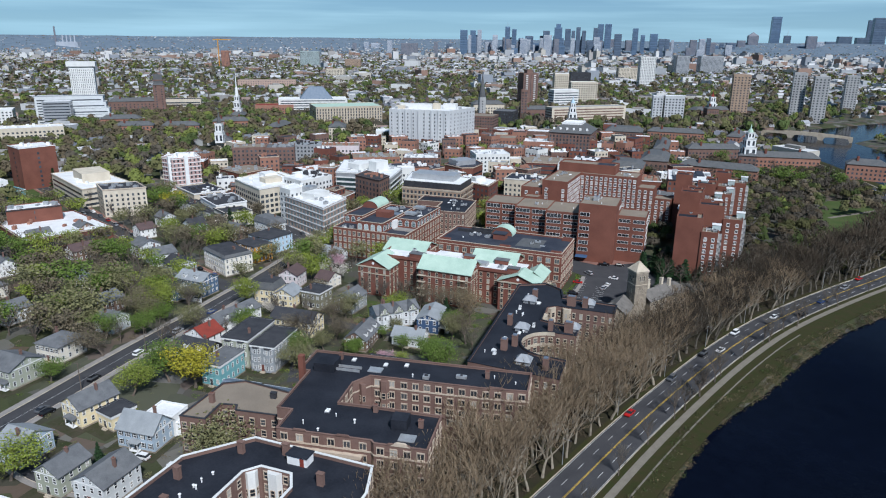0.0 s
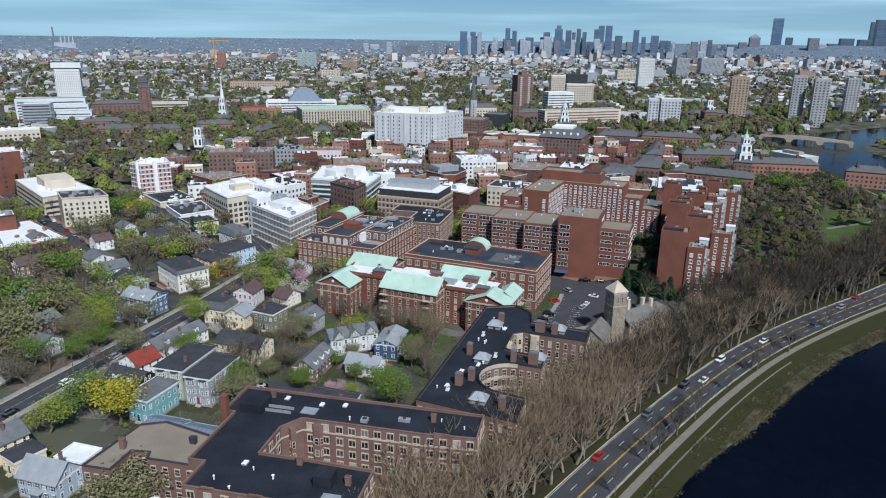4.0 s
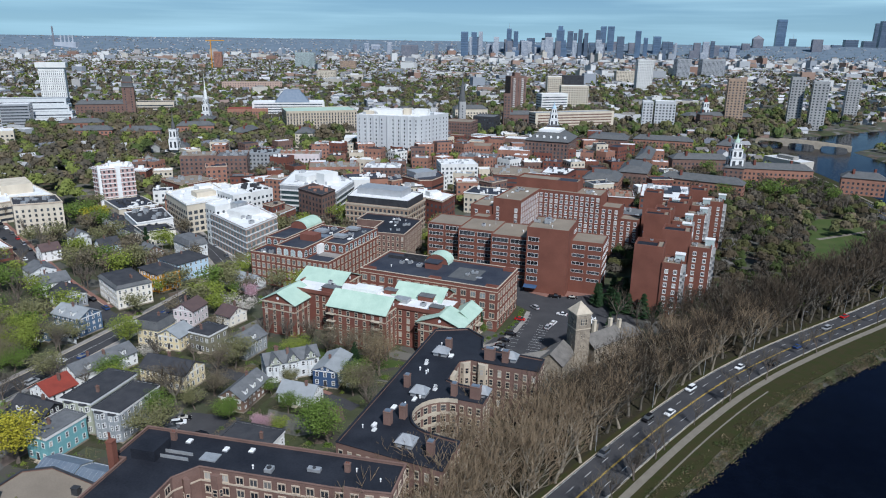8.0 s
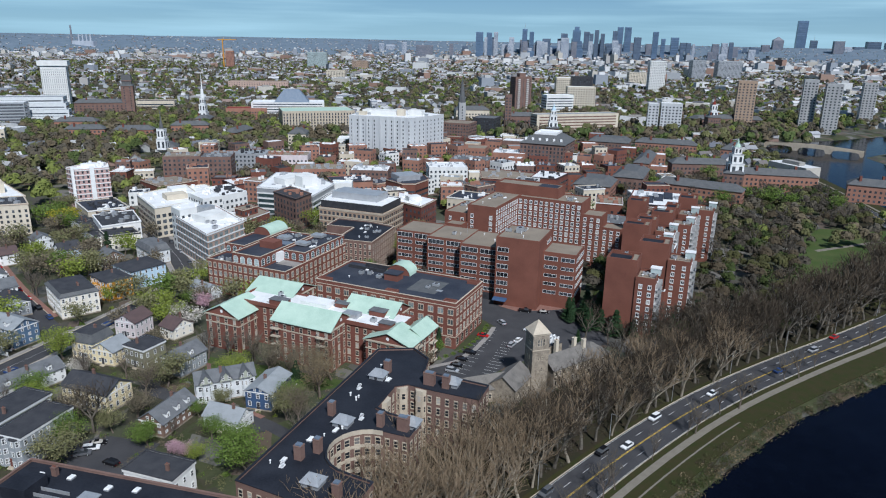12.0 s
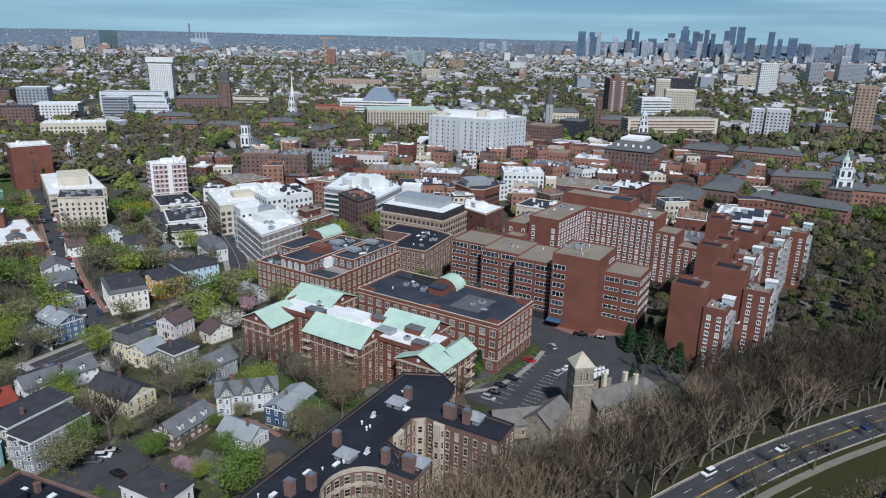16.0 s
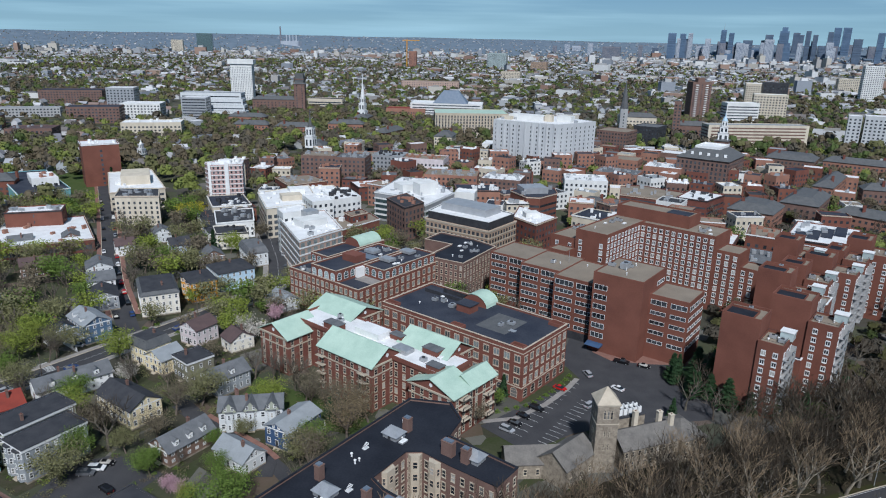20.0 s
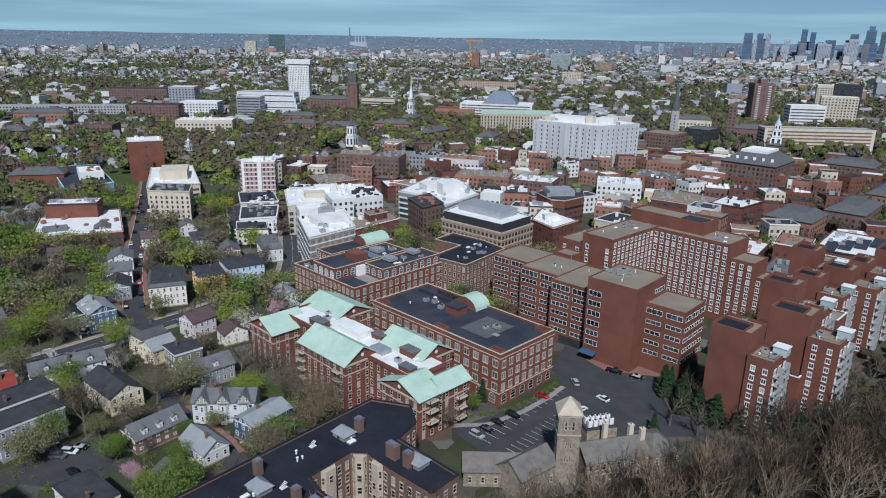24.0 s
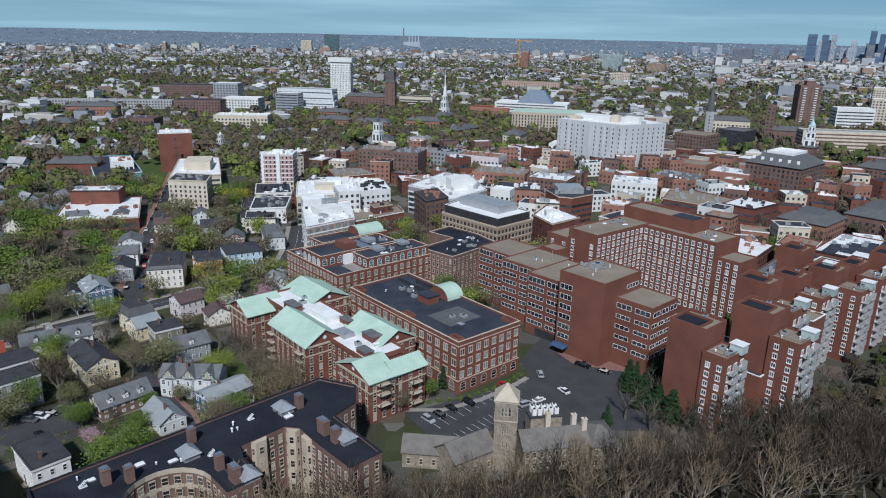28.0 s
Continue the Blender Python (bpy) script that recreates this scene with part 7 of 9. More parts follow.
pent(t, -556, 1088, 40, 22, 62, 7, WHITE_CONC, 20)
t = block(rbox(-405, 998, 20, 15, 15), 42, BRICK_BROWN, SLATE, "dark Victorian brick tower with slate cap", pitch=5)
pent(t, -405, 998, 12, 12, 41, 15, SLATE, 20)
pent(t, -405, 998, 13, 13, 48, 1.2, BRICK_BROWN, 20)
block(rbox(-440, 988, 20, 60, 20), 20, BRICK_BROWN, SLATE, "dark Victorian brick hall with slate roof", pitch=5)
for k in range(4):
    block(rbox(-480 + 12 * k, 900 - 6 * k, 20, 78 - 11 * k, 24 - 3 * k), 34 - 7 * k, CLAP["palegrey"], LIGHT_ROOF, "stepped white concrete laboratory", strips=True, wh=1.4)
block(rbox(-470, 850, 20, 30, 22), 32, SILVER, WHITE_ROOF, "grey clad laboratory block", strips=True, wh=1.4)
block(rbox(-395, 1060, 15, 52, 24), 18, CREAM_CONC, DARK_ROOF, "concrete lecture hall on columns", strips=True, wh=2)
t = block(rbox(-239, 985, 12, 52, 24), 18, BRICK_FAR, RED_ROOF, "low brick hall with red roof")
t = block(rbox(-127, 897, 20, 84, 48), 27, LIMESTONE, COPPER, "large library with green roof and columns", pitch=3.4, ww=1.4, wh=2.6)
t = block(rbox(-190, 1012, 12, 96, 40), 25, WHITE_CONC, WHITE_ROOF, "white building with glass pyramid roof", strips=True, wh=1.4)
o = t.matrix_basis.translation
pyr = [(px - o.x, py - o.y) for px, py in rbox(-185, 1012, 12, 46, 34)]
part("glass_pyramid", Shape().prism(pyr, 25, 41, taper=inset(pyr, 13)), METAL_BLUE, t)
block(rbox(-380, 1515, 10, 120, 30), 19, BRICK_PALE, TAN_ROOF, "orange brick school block", pitch=5)
for x, y, tn, w, d, h, wl_, rf, lb in ((105, 932, 0, 8, 8, 46, BRICK_BROWN, TAN_ROOF, "square brick church tower"), (122, 949, 10, 40, 16, 19, BRICK_BROWN, SLATE, "dark brick church with slate roof"),
                                       (60, 985, 10, 44, 20, 22, CREAM_CONC, SLATE, "stone church with long slate roof"), (232, 1184, 0, 44, 20, 42, CREAM_CONC, WHITE_ROOF, "cream slab block"),
                                       (266, 1400, 0, 38, 26, 47, DARK_METAL, DARK_ROOF, "black clad tower"), (250, 1500, 0, 40, 30, 40, CREAM_CONC, WHITE_ROOF, "cream apartment block"),
                                       (308, 944, -10, 25, 18, 39.5, WORN_CONC, WHITE_ROOF, "white gridded concrete slab"),
                                       (287, 948, -10, 13, 16, 38.5, WORN_CONC, WHITE_ROOF, "white gridded concrete block"), (385, 1020, 20, 60, 20, 14, BRICK_BROWN, SLATE, "dark brick college range"), (430, 1030, -20, 50, 18, 13, BRICK_BROWN, SLATE, "dark brick college range"),
                                       (428, 1024, -15, 23, 20, 64, TAN_BRICK, TAN_ROOF, "tan concrete tower"), (507, 1014, -20, 17, 20, 68, GREY_CONC, LIGHT_ROOF, "grey concrete apartment tower with balconies"),
                                       (526, 990, -20, 19, 20, 64, GREY_CONC, LIGHT_ROOF, "grey concrete apartment tower with balconies"), (643, 1120, -20, 18, 20, 60, GREY_CONC, LIGHT_ROOF, "grey concrete apartment tower with balconies"),
                                       (488, 1726, 0, 36, 24, 70, WHITE_CONC, WHITE_ROOF, "white office slab"), (510, 1960, 0, 70, 30, 34, CREAM_CONC, GREY_ROOF, "concrete office block"), (890, 2400, 0, 75, 40, 58, SILVER, GREY_ROOF, "grey office slab"),
                                       (760, 2300, 0, 40, 40, 60, SILVER, GREY_ROOF, "grey apartment slab"), (-498, 2640, 0, 70, 30, 54, GLASS_PALE, GREY_ROOF, "blue glass office"), (-330, 2560, 0, 56, 30, 30, TAN_BRICK, GREY_ROOF, "brown office block"),
                                       (-622, 896, 25, 36, 26, 35, SILVER, WHITE_ROOF, "glass and metal science block"), (-560, 860, 25, 50, 30, 20, WHITE_CONC, WHITE_ROOF, "white science block"), (-740, 780, 35, 180, 18, 12, GREY_CONC, LIGHT_ROOF, "long pale college range"),
                                       (-790, 980, 30, 90, 40, 20, BRICK_BROWN, NAVY_ROOF, "dark brick college block"), (-580, 800, 30, 60, 30, 20, BRICK_BROWN, NAVY_ROOF, "dark brick law school block"), (-530, 660, 30, 44, 30, 13, BRICK_BROWN, BROWN_ROOF, "brick hall with hipped brown roof"),
                                       (-430, 720, 30, 60, 26, 18, CREAM_CONC, WHITE_ROOF, "pale stone colonnaded hall"), (-660, 700, 35, 60, 20, 14, BRICK_FAR, SLATE, "brick college range"), (-560, 590, 30, 26, 20, 12, BRICK_FAR, SLATE, "brick college house"),
                                       (-350, 785, 15, 40, 14, 12, BRICK_FAR, SLATE, "old brick college hall"), (-300, 790, 15, 40, 14, 12, BRICK_FAR, SLATE, "old brick college hall"), (-390, 840, 15, 44, 14, 13, BRICK_FAR, SLATE, "old brick college hall"),
                                       (-255, 830, 15, 40, 14, 13, BRICK_FAR, SLATE, "old brick college hall"), (-190, 800, 80, 40, 14, 12, BRICK_FAR, SLATE, "old brick college hall"), (-738, 2400, 10, 26, 20, 58, BRICK_FAR, TAN_ROOF, "half-built brown tower"), (-2300, 3430, 30, 80, 50, 96, GLASS_TEAL, DARK_ROOF, "dark glass tower with a slant top"),
                                       (-2440, 3380, 30, 60, 40, 60, CREAM_CONC, TAN_ROOF, "tan office tower"), (-300, 1950, 0, 50, 30, 24, CREAM_CONC, TAN_ROOF, "brick apartment block")):
    block(rbox(x, y, tn, w, d), h, wl_, rf, lb, storey=3.6, pitch=4.0, ww=2.0, wh=1.8)
t = block(rbox(135, 1150, 22, 27, 19), 57, BRICK_BROWN, TAN_ROOF, "tall brown brick tower with white balcony rows", storey=3.0, pitch=4.5, ww=1.5, wh=1.5)
ox, oy = t.matrix_basis.translation.xy
for k in range(17):
    for u in (-7.5, 6.5):
        part("balcony", Shape().prism(turned(rect(u - 1.9, u + 1.9, -10.8, -9.5), 22, 135 - ox, 1150 - oy), 4.4 + 3 * k, 5.5 + 3 * k), WHITE_CONC, t)
part("lift_house", Shape().prism(turned(rect(-5, 5, -5, 5), 22, 135 - ox, 1150 - oy), 57, 62), BRICK_BROWN, t)
block(rbox(187, 926, 21, 112, 18), 26, CREAM_CONC, LIGHT_ROOF, "long cream and brick striped college range", storey=3.4, wh=1.5, strips=True, glass=BRICK_BROWN)
block(rbox(188, 1116, 20, 44, 18), 34, WHITE_CONC, WHITE_ROOF, "white striped office block", storey=3.8, wh=1.5, strips=True)


crane = thing("tower_crane", -760, 2400, 0, 0, "orange tower crane beside a half-built tower", "crane")
part("mast", Shape().box(-1.4, 1.4, -1.4, 1.4, 0, 96), CLAP["orange"], crane)
part("jib", Shape().box(-16, 46, -0.9, 0.9, 92, 94.4), CLAP["orange"], crane)
part("counterweight", Shape().box(-16, -10, -1.6, 1.6, 88, 92), GREY_CONC, crane)


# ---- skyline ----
# wall colours of the far towers, lightened and blued to carry air haze
HAZED_BLUE = mat("tower_glass_hazed_blue", (0.09, 0.15, 0.235), (0.135, 0.20, 0.29), size=30, fine=6, rough=0.2)
HAZED_PALE = mat("tower_stone_hazed", (0.42, 0.45, 0.49), (0.32, 0.35, 0.40), size=30, fine=6, rough=0.7)
HAZED_DARK = mat("tower_hazed_dark", (0.085, 0.115, 0.16), (0.125, 0.16, 0.21), size=30, fine=6, rough=0.5)
HAZED_BROWN = mat("tower_hazed_brown", (0.15, 0.155, 0.18), (0.22, 0.22, 0.245), size=30, fine=6, rough=0.7)
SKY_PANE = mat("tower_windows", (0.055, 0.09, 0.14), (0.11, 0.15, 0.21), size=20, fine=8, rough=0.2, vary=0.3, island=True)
SKYMATS = {"b": HAZED_BLUE, "p": HAZED_PALE, "d": HAZED_DARK, "n": HAZED_BROWN}


def tower(u, w, h, m, y=4300.0, cap="flat"):
    """A far tower; u is its bearing as metres of x on a line 4,000 m ahead."""
    x, w = u * y / 4000.0, w * 0.74
    d = w * 0.8
    s = Shape().box(-w / 2, w / 2, -d / 2, d / 2, 0, h)
    if cap == "step":
        s.box(-w * 0.3, w * 0.3, -d * 0.3, d * 0.3, h, h * 1.12)
    if cap == "point":
        s.prism(rect(-w / 2, w / 2, -d / 2, d / 2), h, h * 1.15, taper=rect(-1, 1, -1, 1))
    t = solo("skyline_tower", s, SKYMATS[m], {"b": "haze-tinted blue glass office tower", "p": "haze-tinted pale stone office tower", "d": "haze-tinted dark office tower", "n": "haze-tinted brown office tower"}[m] + " in the far skyline", "tower", group="skyline towers")
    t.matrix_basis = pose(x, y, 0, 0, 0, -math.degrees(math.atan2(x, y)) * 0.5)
    g = Shape()
    rows = max(2, int((h - 8) / 5.5))
    for p0, p1, L in (((-w / 2, -d / 2), (w / 2, -d / 2), w), ((w / 2, -d / 2), (w / 2, d / 2), d), ((-w / 2, d / 2), (-w / 2, -d / 2), d)):
        if m in "bd":
            flat_windows(g, p0, p1, 5, rows, 5.5, 1, L * 0.94, 2.6, 0.3)
        else:
            flat_windows(g, p0, p1, 5, rows, 5.5, max(2, int(L / 6)), 3.0, 2.6, 0.3)
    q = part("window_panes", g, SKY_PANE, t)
    q["kind"] = "stuff"
    if cap == "mast":
        part("mast", Shape().tube(0, 0, h, h * 1.2, 1.2, 0.4, n=6), METAL, t)

# ---- distant town, woods and hills ----
rng = np.random.default_rng(7)


def scatter(template_v, template_f, places, turns, sx, sy, sz):
    """Copies of a small template joined into one list of corners and faces."""
    tv, n, k = np.array(template_v, float), len(places), len(template_v)
    c, s = np.cos(turns)[:, None], np.sin(turns)[:, None]
    x, y, z = tv[None, :, 0] * sx[:, None], tv[None, :, 1] * sy[:, None], tv[None, :, 2] * sz[:, None]
    v = np.stack([places[:, 0:1] + c * x - s * y, places[:, 1:2] + s * x + c * y, places[:, 2:3] + z], -1).reshape(-1, 3)
    f = []
    for face in template_f:
        f.append((np.array(face)[None] + (np.arange(n) * k)[:, None]).tolist())
    return v.tolist(), [q for group in f for q in group]


def stuff(name, v, f, material, label, category):
    me = bpy.data.meshes.new(name)
    me.from_pydata(v, [], f)
    me.materials.append(material)
    return tagged(new(name, me), label, category, kind="stuff")


HERO = [(-260, 60), (-60, 60), (60, 110), (260, 330), (370, 480), (375, 640), (260, 720), (60, 700), (-80, 620), (-200, 620), (-330, 560), (-300, 430), (-235, 330)]


def wedge(n, r0, r1, seed):
    g = np.random.default_rng(seed)
    r = np.sqrt(g.uniform(r0 * r0, r1 * r1, n * 2))
    b = np.radians(g.uniform(-66, 37, n * 2))
    x, y = 80 + r * np.sin(b), 90 + r * np.cos(b)
    ok = (river_distance(x, y) > 14) & (np.hypot(x, y) < 4845)
    ok &= np.array([not inside(px, py, HERO) for px, py in zip(x, y)])
    x, y = x[ok][:n], y[ok][:n]
    return np.stack([x, y, np.zeros_like(x)], -1), g


def woodland(x, y):
    """How wooded the town is at a place, 0 to 1."""
    return np.array([0.5 + 0.5 * noise.noise(Vector((px / 260.0, py / 260.0, 0.3))) + 0.25 * noise.noise(Vector((px / 70.0, py / 70.0, 5.3))) for px, py in zip(x, y)])


def free_of_blocks(p, r):
    if not len(p):
        return np.zeros(0, bool)
    foot = np.array(FOOT)
    ok = np.ones(len(p), bool)
    for i in range(0, len(foot), 200):
        q = foot[i:i + 200]
        d = np.hypot(p[:, None, 0] - q[None, :, 0], p[:, None, 1] - q[None, :, 1]) - q[None, :, 2]
        ok &= d.min(1) > r
    return ok


FAR_WALL = palette("far_house_walls", [(0.70, 0.70, 0.70), (0.48, 0.51, 0.53), (0.35, 0.24, 0.2), (0.62, 0.57, 0.49), (0.28, 0.32, 0.35), (0.66, 0.66, 0.66), (0.40, 0.41, 0.40), (0.46, 0.49, 0.50)])
FAR_ROOF = palette("far_house_roofs", [(0.22, 0.22, 0.24), (0.34, 0.34, 0.35), (0.42, 0.43, 0.45), (0.20, 0.18, 0.17), (0.62, 0.62, 0.63), (0.18, 0.19, 0.22), (0.44, 0.44, 0.44), (0.30, 0.22, 0.19)])
FAR_FLAT = palette("far_block_roofs", [(0.76, 0.76, 0.75), (0.16, 0.16, 0.17), (0.38, 0.36, 0.33), (0.78, 0.78, 0.78), (0.25, 0.24, 0.23), (0.55, 0.55, 0.54)])
FAR_BLOCK = palette("far_block_walls", [(0.36, 0.23, 0.18), (0.60, 0.56, 0.49), (0.74, 0.74, 0.73), (0.46, 0.48, 0.50), (0.46, 0.44, 0.42), (0.34, 0.37, 0.41), (0.78, 0.78, 0.76), (0.41, 0.28, 0.22)])
HOUSE_WALL = ([(-.5, -.5, 0), (.5, -.5, 0), (.5, .5, 0), (-.5, .5, 0), (-.5, -.5, .68), (.5, -.5, .68), (.5, .5, .68), (-.5, .5, .68), (-.5, 0, 1), (.5, 0, 1)],
              [(0, 1, 5, 4), (2, 3, 7, 6), (1, 2, 6, 9, 5), (3, 0, 4, 8, 7)])
HOUSE_ROOF = ([(-.55, -.58, .63), (.55, -.58, .63), (.55, 0, 1.02), (-.55, 0, 1.02), (.55, .58, .63), (-.55, .58, .63)], [(0, 1, 2, 3), (3, 2, 4, 5)])
BLOCK_WALL = ([(-.5, -.5, 0), (.5, -.5, 0), (.5, .5, 0), (-.5, .5, 0), (-.5, -.5, 1), (.5, -.5, 1), (.5, .5, 1), (-.5, .5, 1)], [(0, 1, 5, 4), (1, 2, 6, 5), (2, 3, 7, 6), (3, 0, 4, 7)])
BLOCK_ROOF = ([(-.5, -.5, 0.985), (.5, -.5, 0.985), (.5, .5, 0.985), (-.5, .5, 0.985), (-.2, -.2, .985), (.25, -.2, .985), (.25, .2, .985), (-.2, .2, .985), (-.2, -.2, 1.2), (.25, -.2, 1.2), (.25, .2, 1.2), (-.2, .2, 1.2)],
              [(0, 1, 2, 3), (4, 5, 9, 8), (5, 6, 10, 9), (6, 7, 11, 10), (7, 4, 8, 11), (8, 9, 10, 11)])


def lift(p):
    """The land rises gently towards the far ridge."""
    p[:, 2] = np.interp(np.hypot(p[:, 0], p[:, 1]), [4300, 4560, 4860], [0, 46, 94]) - 1.0


for r0, r1, n, size, tall, seed, lab in ((330, 800, 480, 11.5, 9.5, 11, "houses of the middle distance"), (800, 1500, 850, 12, 9.5, 12, "rows of wooden houses farther off"), (1500, 2800, 3700, 11.5, 9, 13, "far houses across the town"), (2800, 4400, 9500, 11, 8, 14, "farthest roofs of the town"), (4400, 4840, 1100, 8, 4.5, 15, "roofs on the far ridge")):
    p, g = wedge(n, r0, r1, seed)
    lift(p)
    wd = woodland(p[:, 0], p[:, 1])
    keep = (wd < 0.70) & free_of_blocks(p, size * 0.75)
    p = p[keep]
    k = len(p)
    turn = g.choice([0.35, 0.35 + math.pi / 2, -0.25, 0.8], k) + g.normal(0, 0.06, k)
    sx, sy, sz = size * g.uniform(0.75, 1.3, k), size * g.uniform(0.55, 0.85, k), tall * g.uniform(0.8, 1.2, k)
    stuff("far_houses", *scatter(*HOUSE_WALL, p, turn, sx, sy, sz), FAR_WALL, "pale " + lab + ", walls", "houses")
    stuff("far_house_roofs", *scatter(*HOUSE_ROOF, p, turn, sx, sy, sz), FAR_ROOF, "dark and pale roofs of " + lab, "roofs")
for r0, r1, n, size, seed, lo, lab in ((560, 1500, 170, 22, 21, -9, "brick and concrete blocks"), (1500, 2400, 330, 26, 22, -0.3, "far flat-roofed blocks"), (2400, 3300, 620, 30, 24, -0.12, "works and offices before the skyline"), (3300, 4250, 1250, 30, 23, -0.02, "farthest flat-roofed blocks")):
    p, g = wedge(n, r0, r1, seed)
    lift(p)
    slope = (p[:, 0] - 80) / (p[:, 1] - 90)
    p = p[free_of_blocks(p, size * 0.8) & ((slope > lo) | (np.arange(len(p)) % 5 == 0))]
    k = len(p)
    turn = g.choice([0.35, 0.35 + math.pi / 2, -0.25], k) + g.normal(0, 0.05, k)
    sx, sy, sz = size * g.uniform(0.6, 1.9, k), size * g.uniform(0.5, 1.0, k), g.uniform(7, 15, k) * np.where((g.uniform(0, 1, k) > 0.90) & (r0 > 1000), 2.0, 1) * (1.7 if r0 > 3000 else 1)
    stuff("far_blocks", *scatter(*BLOCK_WALL, p, turn, sx, sy, sz), FAR_BLOCK, lab + " among houses, walls", "buildings")
    stuff("far_block_roofs", *scatter(*BLOCK_ROOF, p, turn, sx, sy, sz), FAR_FLAT, "pale and dark flat roofs of " + lab, "roofs")


def puff(quads, seed):
    """A rough crown one metre across and tall: an uneven inner mass and loose leaf sheets round it."""
    g = np.random.default_rng(seed)
    v, f = [], []
    lumps = 7 if quads > 60 else 3 if quads > 15 else 1 if quads > 5 else 0
    for q in range(lumps):
        an, up = 2.4 * q + g.uniform(0, 0.6), g.uniform(-0.12, 0.2)
        out = g.uniform(0.14, 0.27) * (1 - 0.5 * max(0, up) / 0.2) * (lumps > 1)
        cx, cy, cz, r = out * math.cos(an), out * math.sin(an), 0.6 + up, g.uniform(0.14, 0.2) if lumps > 3 else 0.22 if lumps > 1 else 0.33
        k = len(v)
        for z, rr in ((-0.35, 1.0), (0.7, 0.62)):
            v += [(cx + r * rr * math.cos(1.2566 * i + q) * g.uniform(0.8, 1.2), cy + r * rr * math.sin(1.2566 * i + q) * g.uniform(0.8, 1.2), cz + r * z * g.uniform(0.8, 1.2)) for i in range(5)]
        f += [(k + i, k + (i + 1) % 5, k + 5 + (i + 1) % 5, k + 5 + i) for i in range(5)]
        f.append(tuple(k + 5 + i for i in range(5)))
    for i in range(quads):
        d = g.normal(size=3)
        d /= np.linalg.norm(d)
        if d[2] < -0.35:
            d[2] *= -1
        c = d * np.array([0.36, 0.36, 0.30]) * g.uniform(0.6, 1.22) + np.array([0, 0, 0.60])
        a = g.normal(size=3)
        a /= np.linalg.norm(a)
        b = np.cross(a, d)
        b /= max(1e-6, np.linalg.norm(b))
        a = np.cross(b, d) * 0.65 + a * 0.35
        h = g.uniform(0.35, 0.8) / math.sqrt(quads)
        k = len(v)
        v += [tuple(c + a * h + b * h), tuple(c - a * h + b * h), tuple(c - a * h - b * h), tuple(c + a * h - b * h)]
        f.append((k, k + 1, k + 2, k + 3))
    return v, f


FAR_LEAF = {}
for nm, c in (("olive", (0.135, 0.135, 0.06)), ("bud", (0.142, 0.115, 0.075)), ("green", (0.085, 0.115, 0.04)), ("grey", (0.11, 0.096, 0.073)), ("fresh", (0.185, 0.215, 0.06))):
    FAR_LEAF[nm] = mat("far_leaf_" + nm, c, tuple(v * 0.75 for v in c), size=12, fine=3, rough=0.9, vary=0.1, island=True, spec=0.1)
YARDS = ([(-430, 640), (-300, 620), (-190, 720), (-90, 800), (-60, 1000), (-300, 1120), (-480, 960)], [(-500, 400), (-350, 370), (-300, 440), (-340, 640), (-480, 680), (-600, 560)], [(330, 880), (500, 960), (640, 1080), (560, 1180), (380, 1100)])
GREENS = ([(-450, 430), (-372, 394), (-270, 456), (-325, 515)], [(-300, 376), (-255, 345), (-205, 385), (-250, 420)], [(-467, 454), (-379, 514), (-451, 578), (-548, 502)])
for r0, r1, n, quads, size, seed in ((420, 900, 2000, 80, 11.5, 31), (900, 1700, 6600, 18, 12.5, 32), (1700, 3000, 15500, 5, 11, 33), (3000, 4400, 15000, 4, 9, 34), (4400, 4840, 2200, 3, 6, 35)):
    p, g = wedge(n, r0, r1, seed)
    lift(p)
    yard = np.array([any(inside(x, y, q) for q in YARDS) for x, y in p[:, :2]])
    wd = woodland(p[:, 0], p[:, 1])
    p = p[(yard | (wd + g.uniform(-0.25, 0.35, len(p)) > (0.34 if r0 < 1000 else 0.40))) & free_of_blocks(p, 2.0)]
    open_ = np.array([any(inside(x, y, q) for q in GREENS) for x, y in p[:, :2]], bool)
    p = p[~open_ | (np.arange(len(p)) % 7 == 0)]
    part_of = g.integers(0, 5, len(p))
    for j, hue in enumerate(("olive", "bud", "green", "grey", "fresh")):
        q = p[part_of == j]
        if j == 4:
            q = q[: len(q) // 2]
        if not len(q):
            continue
        k = len(q)
        s = size * g.uniform(0.7, 1.25, k)
        stuff("far_trees", *scatter(*puff(quads, seed * 7 + j), q, g.uniform(0, 6.28, k), s, s, s * g.uniform(0.85, 1.15, k)), FAR_LEAF[hue], "spring trees among distant houses", "trees")

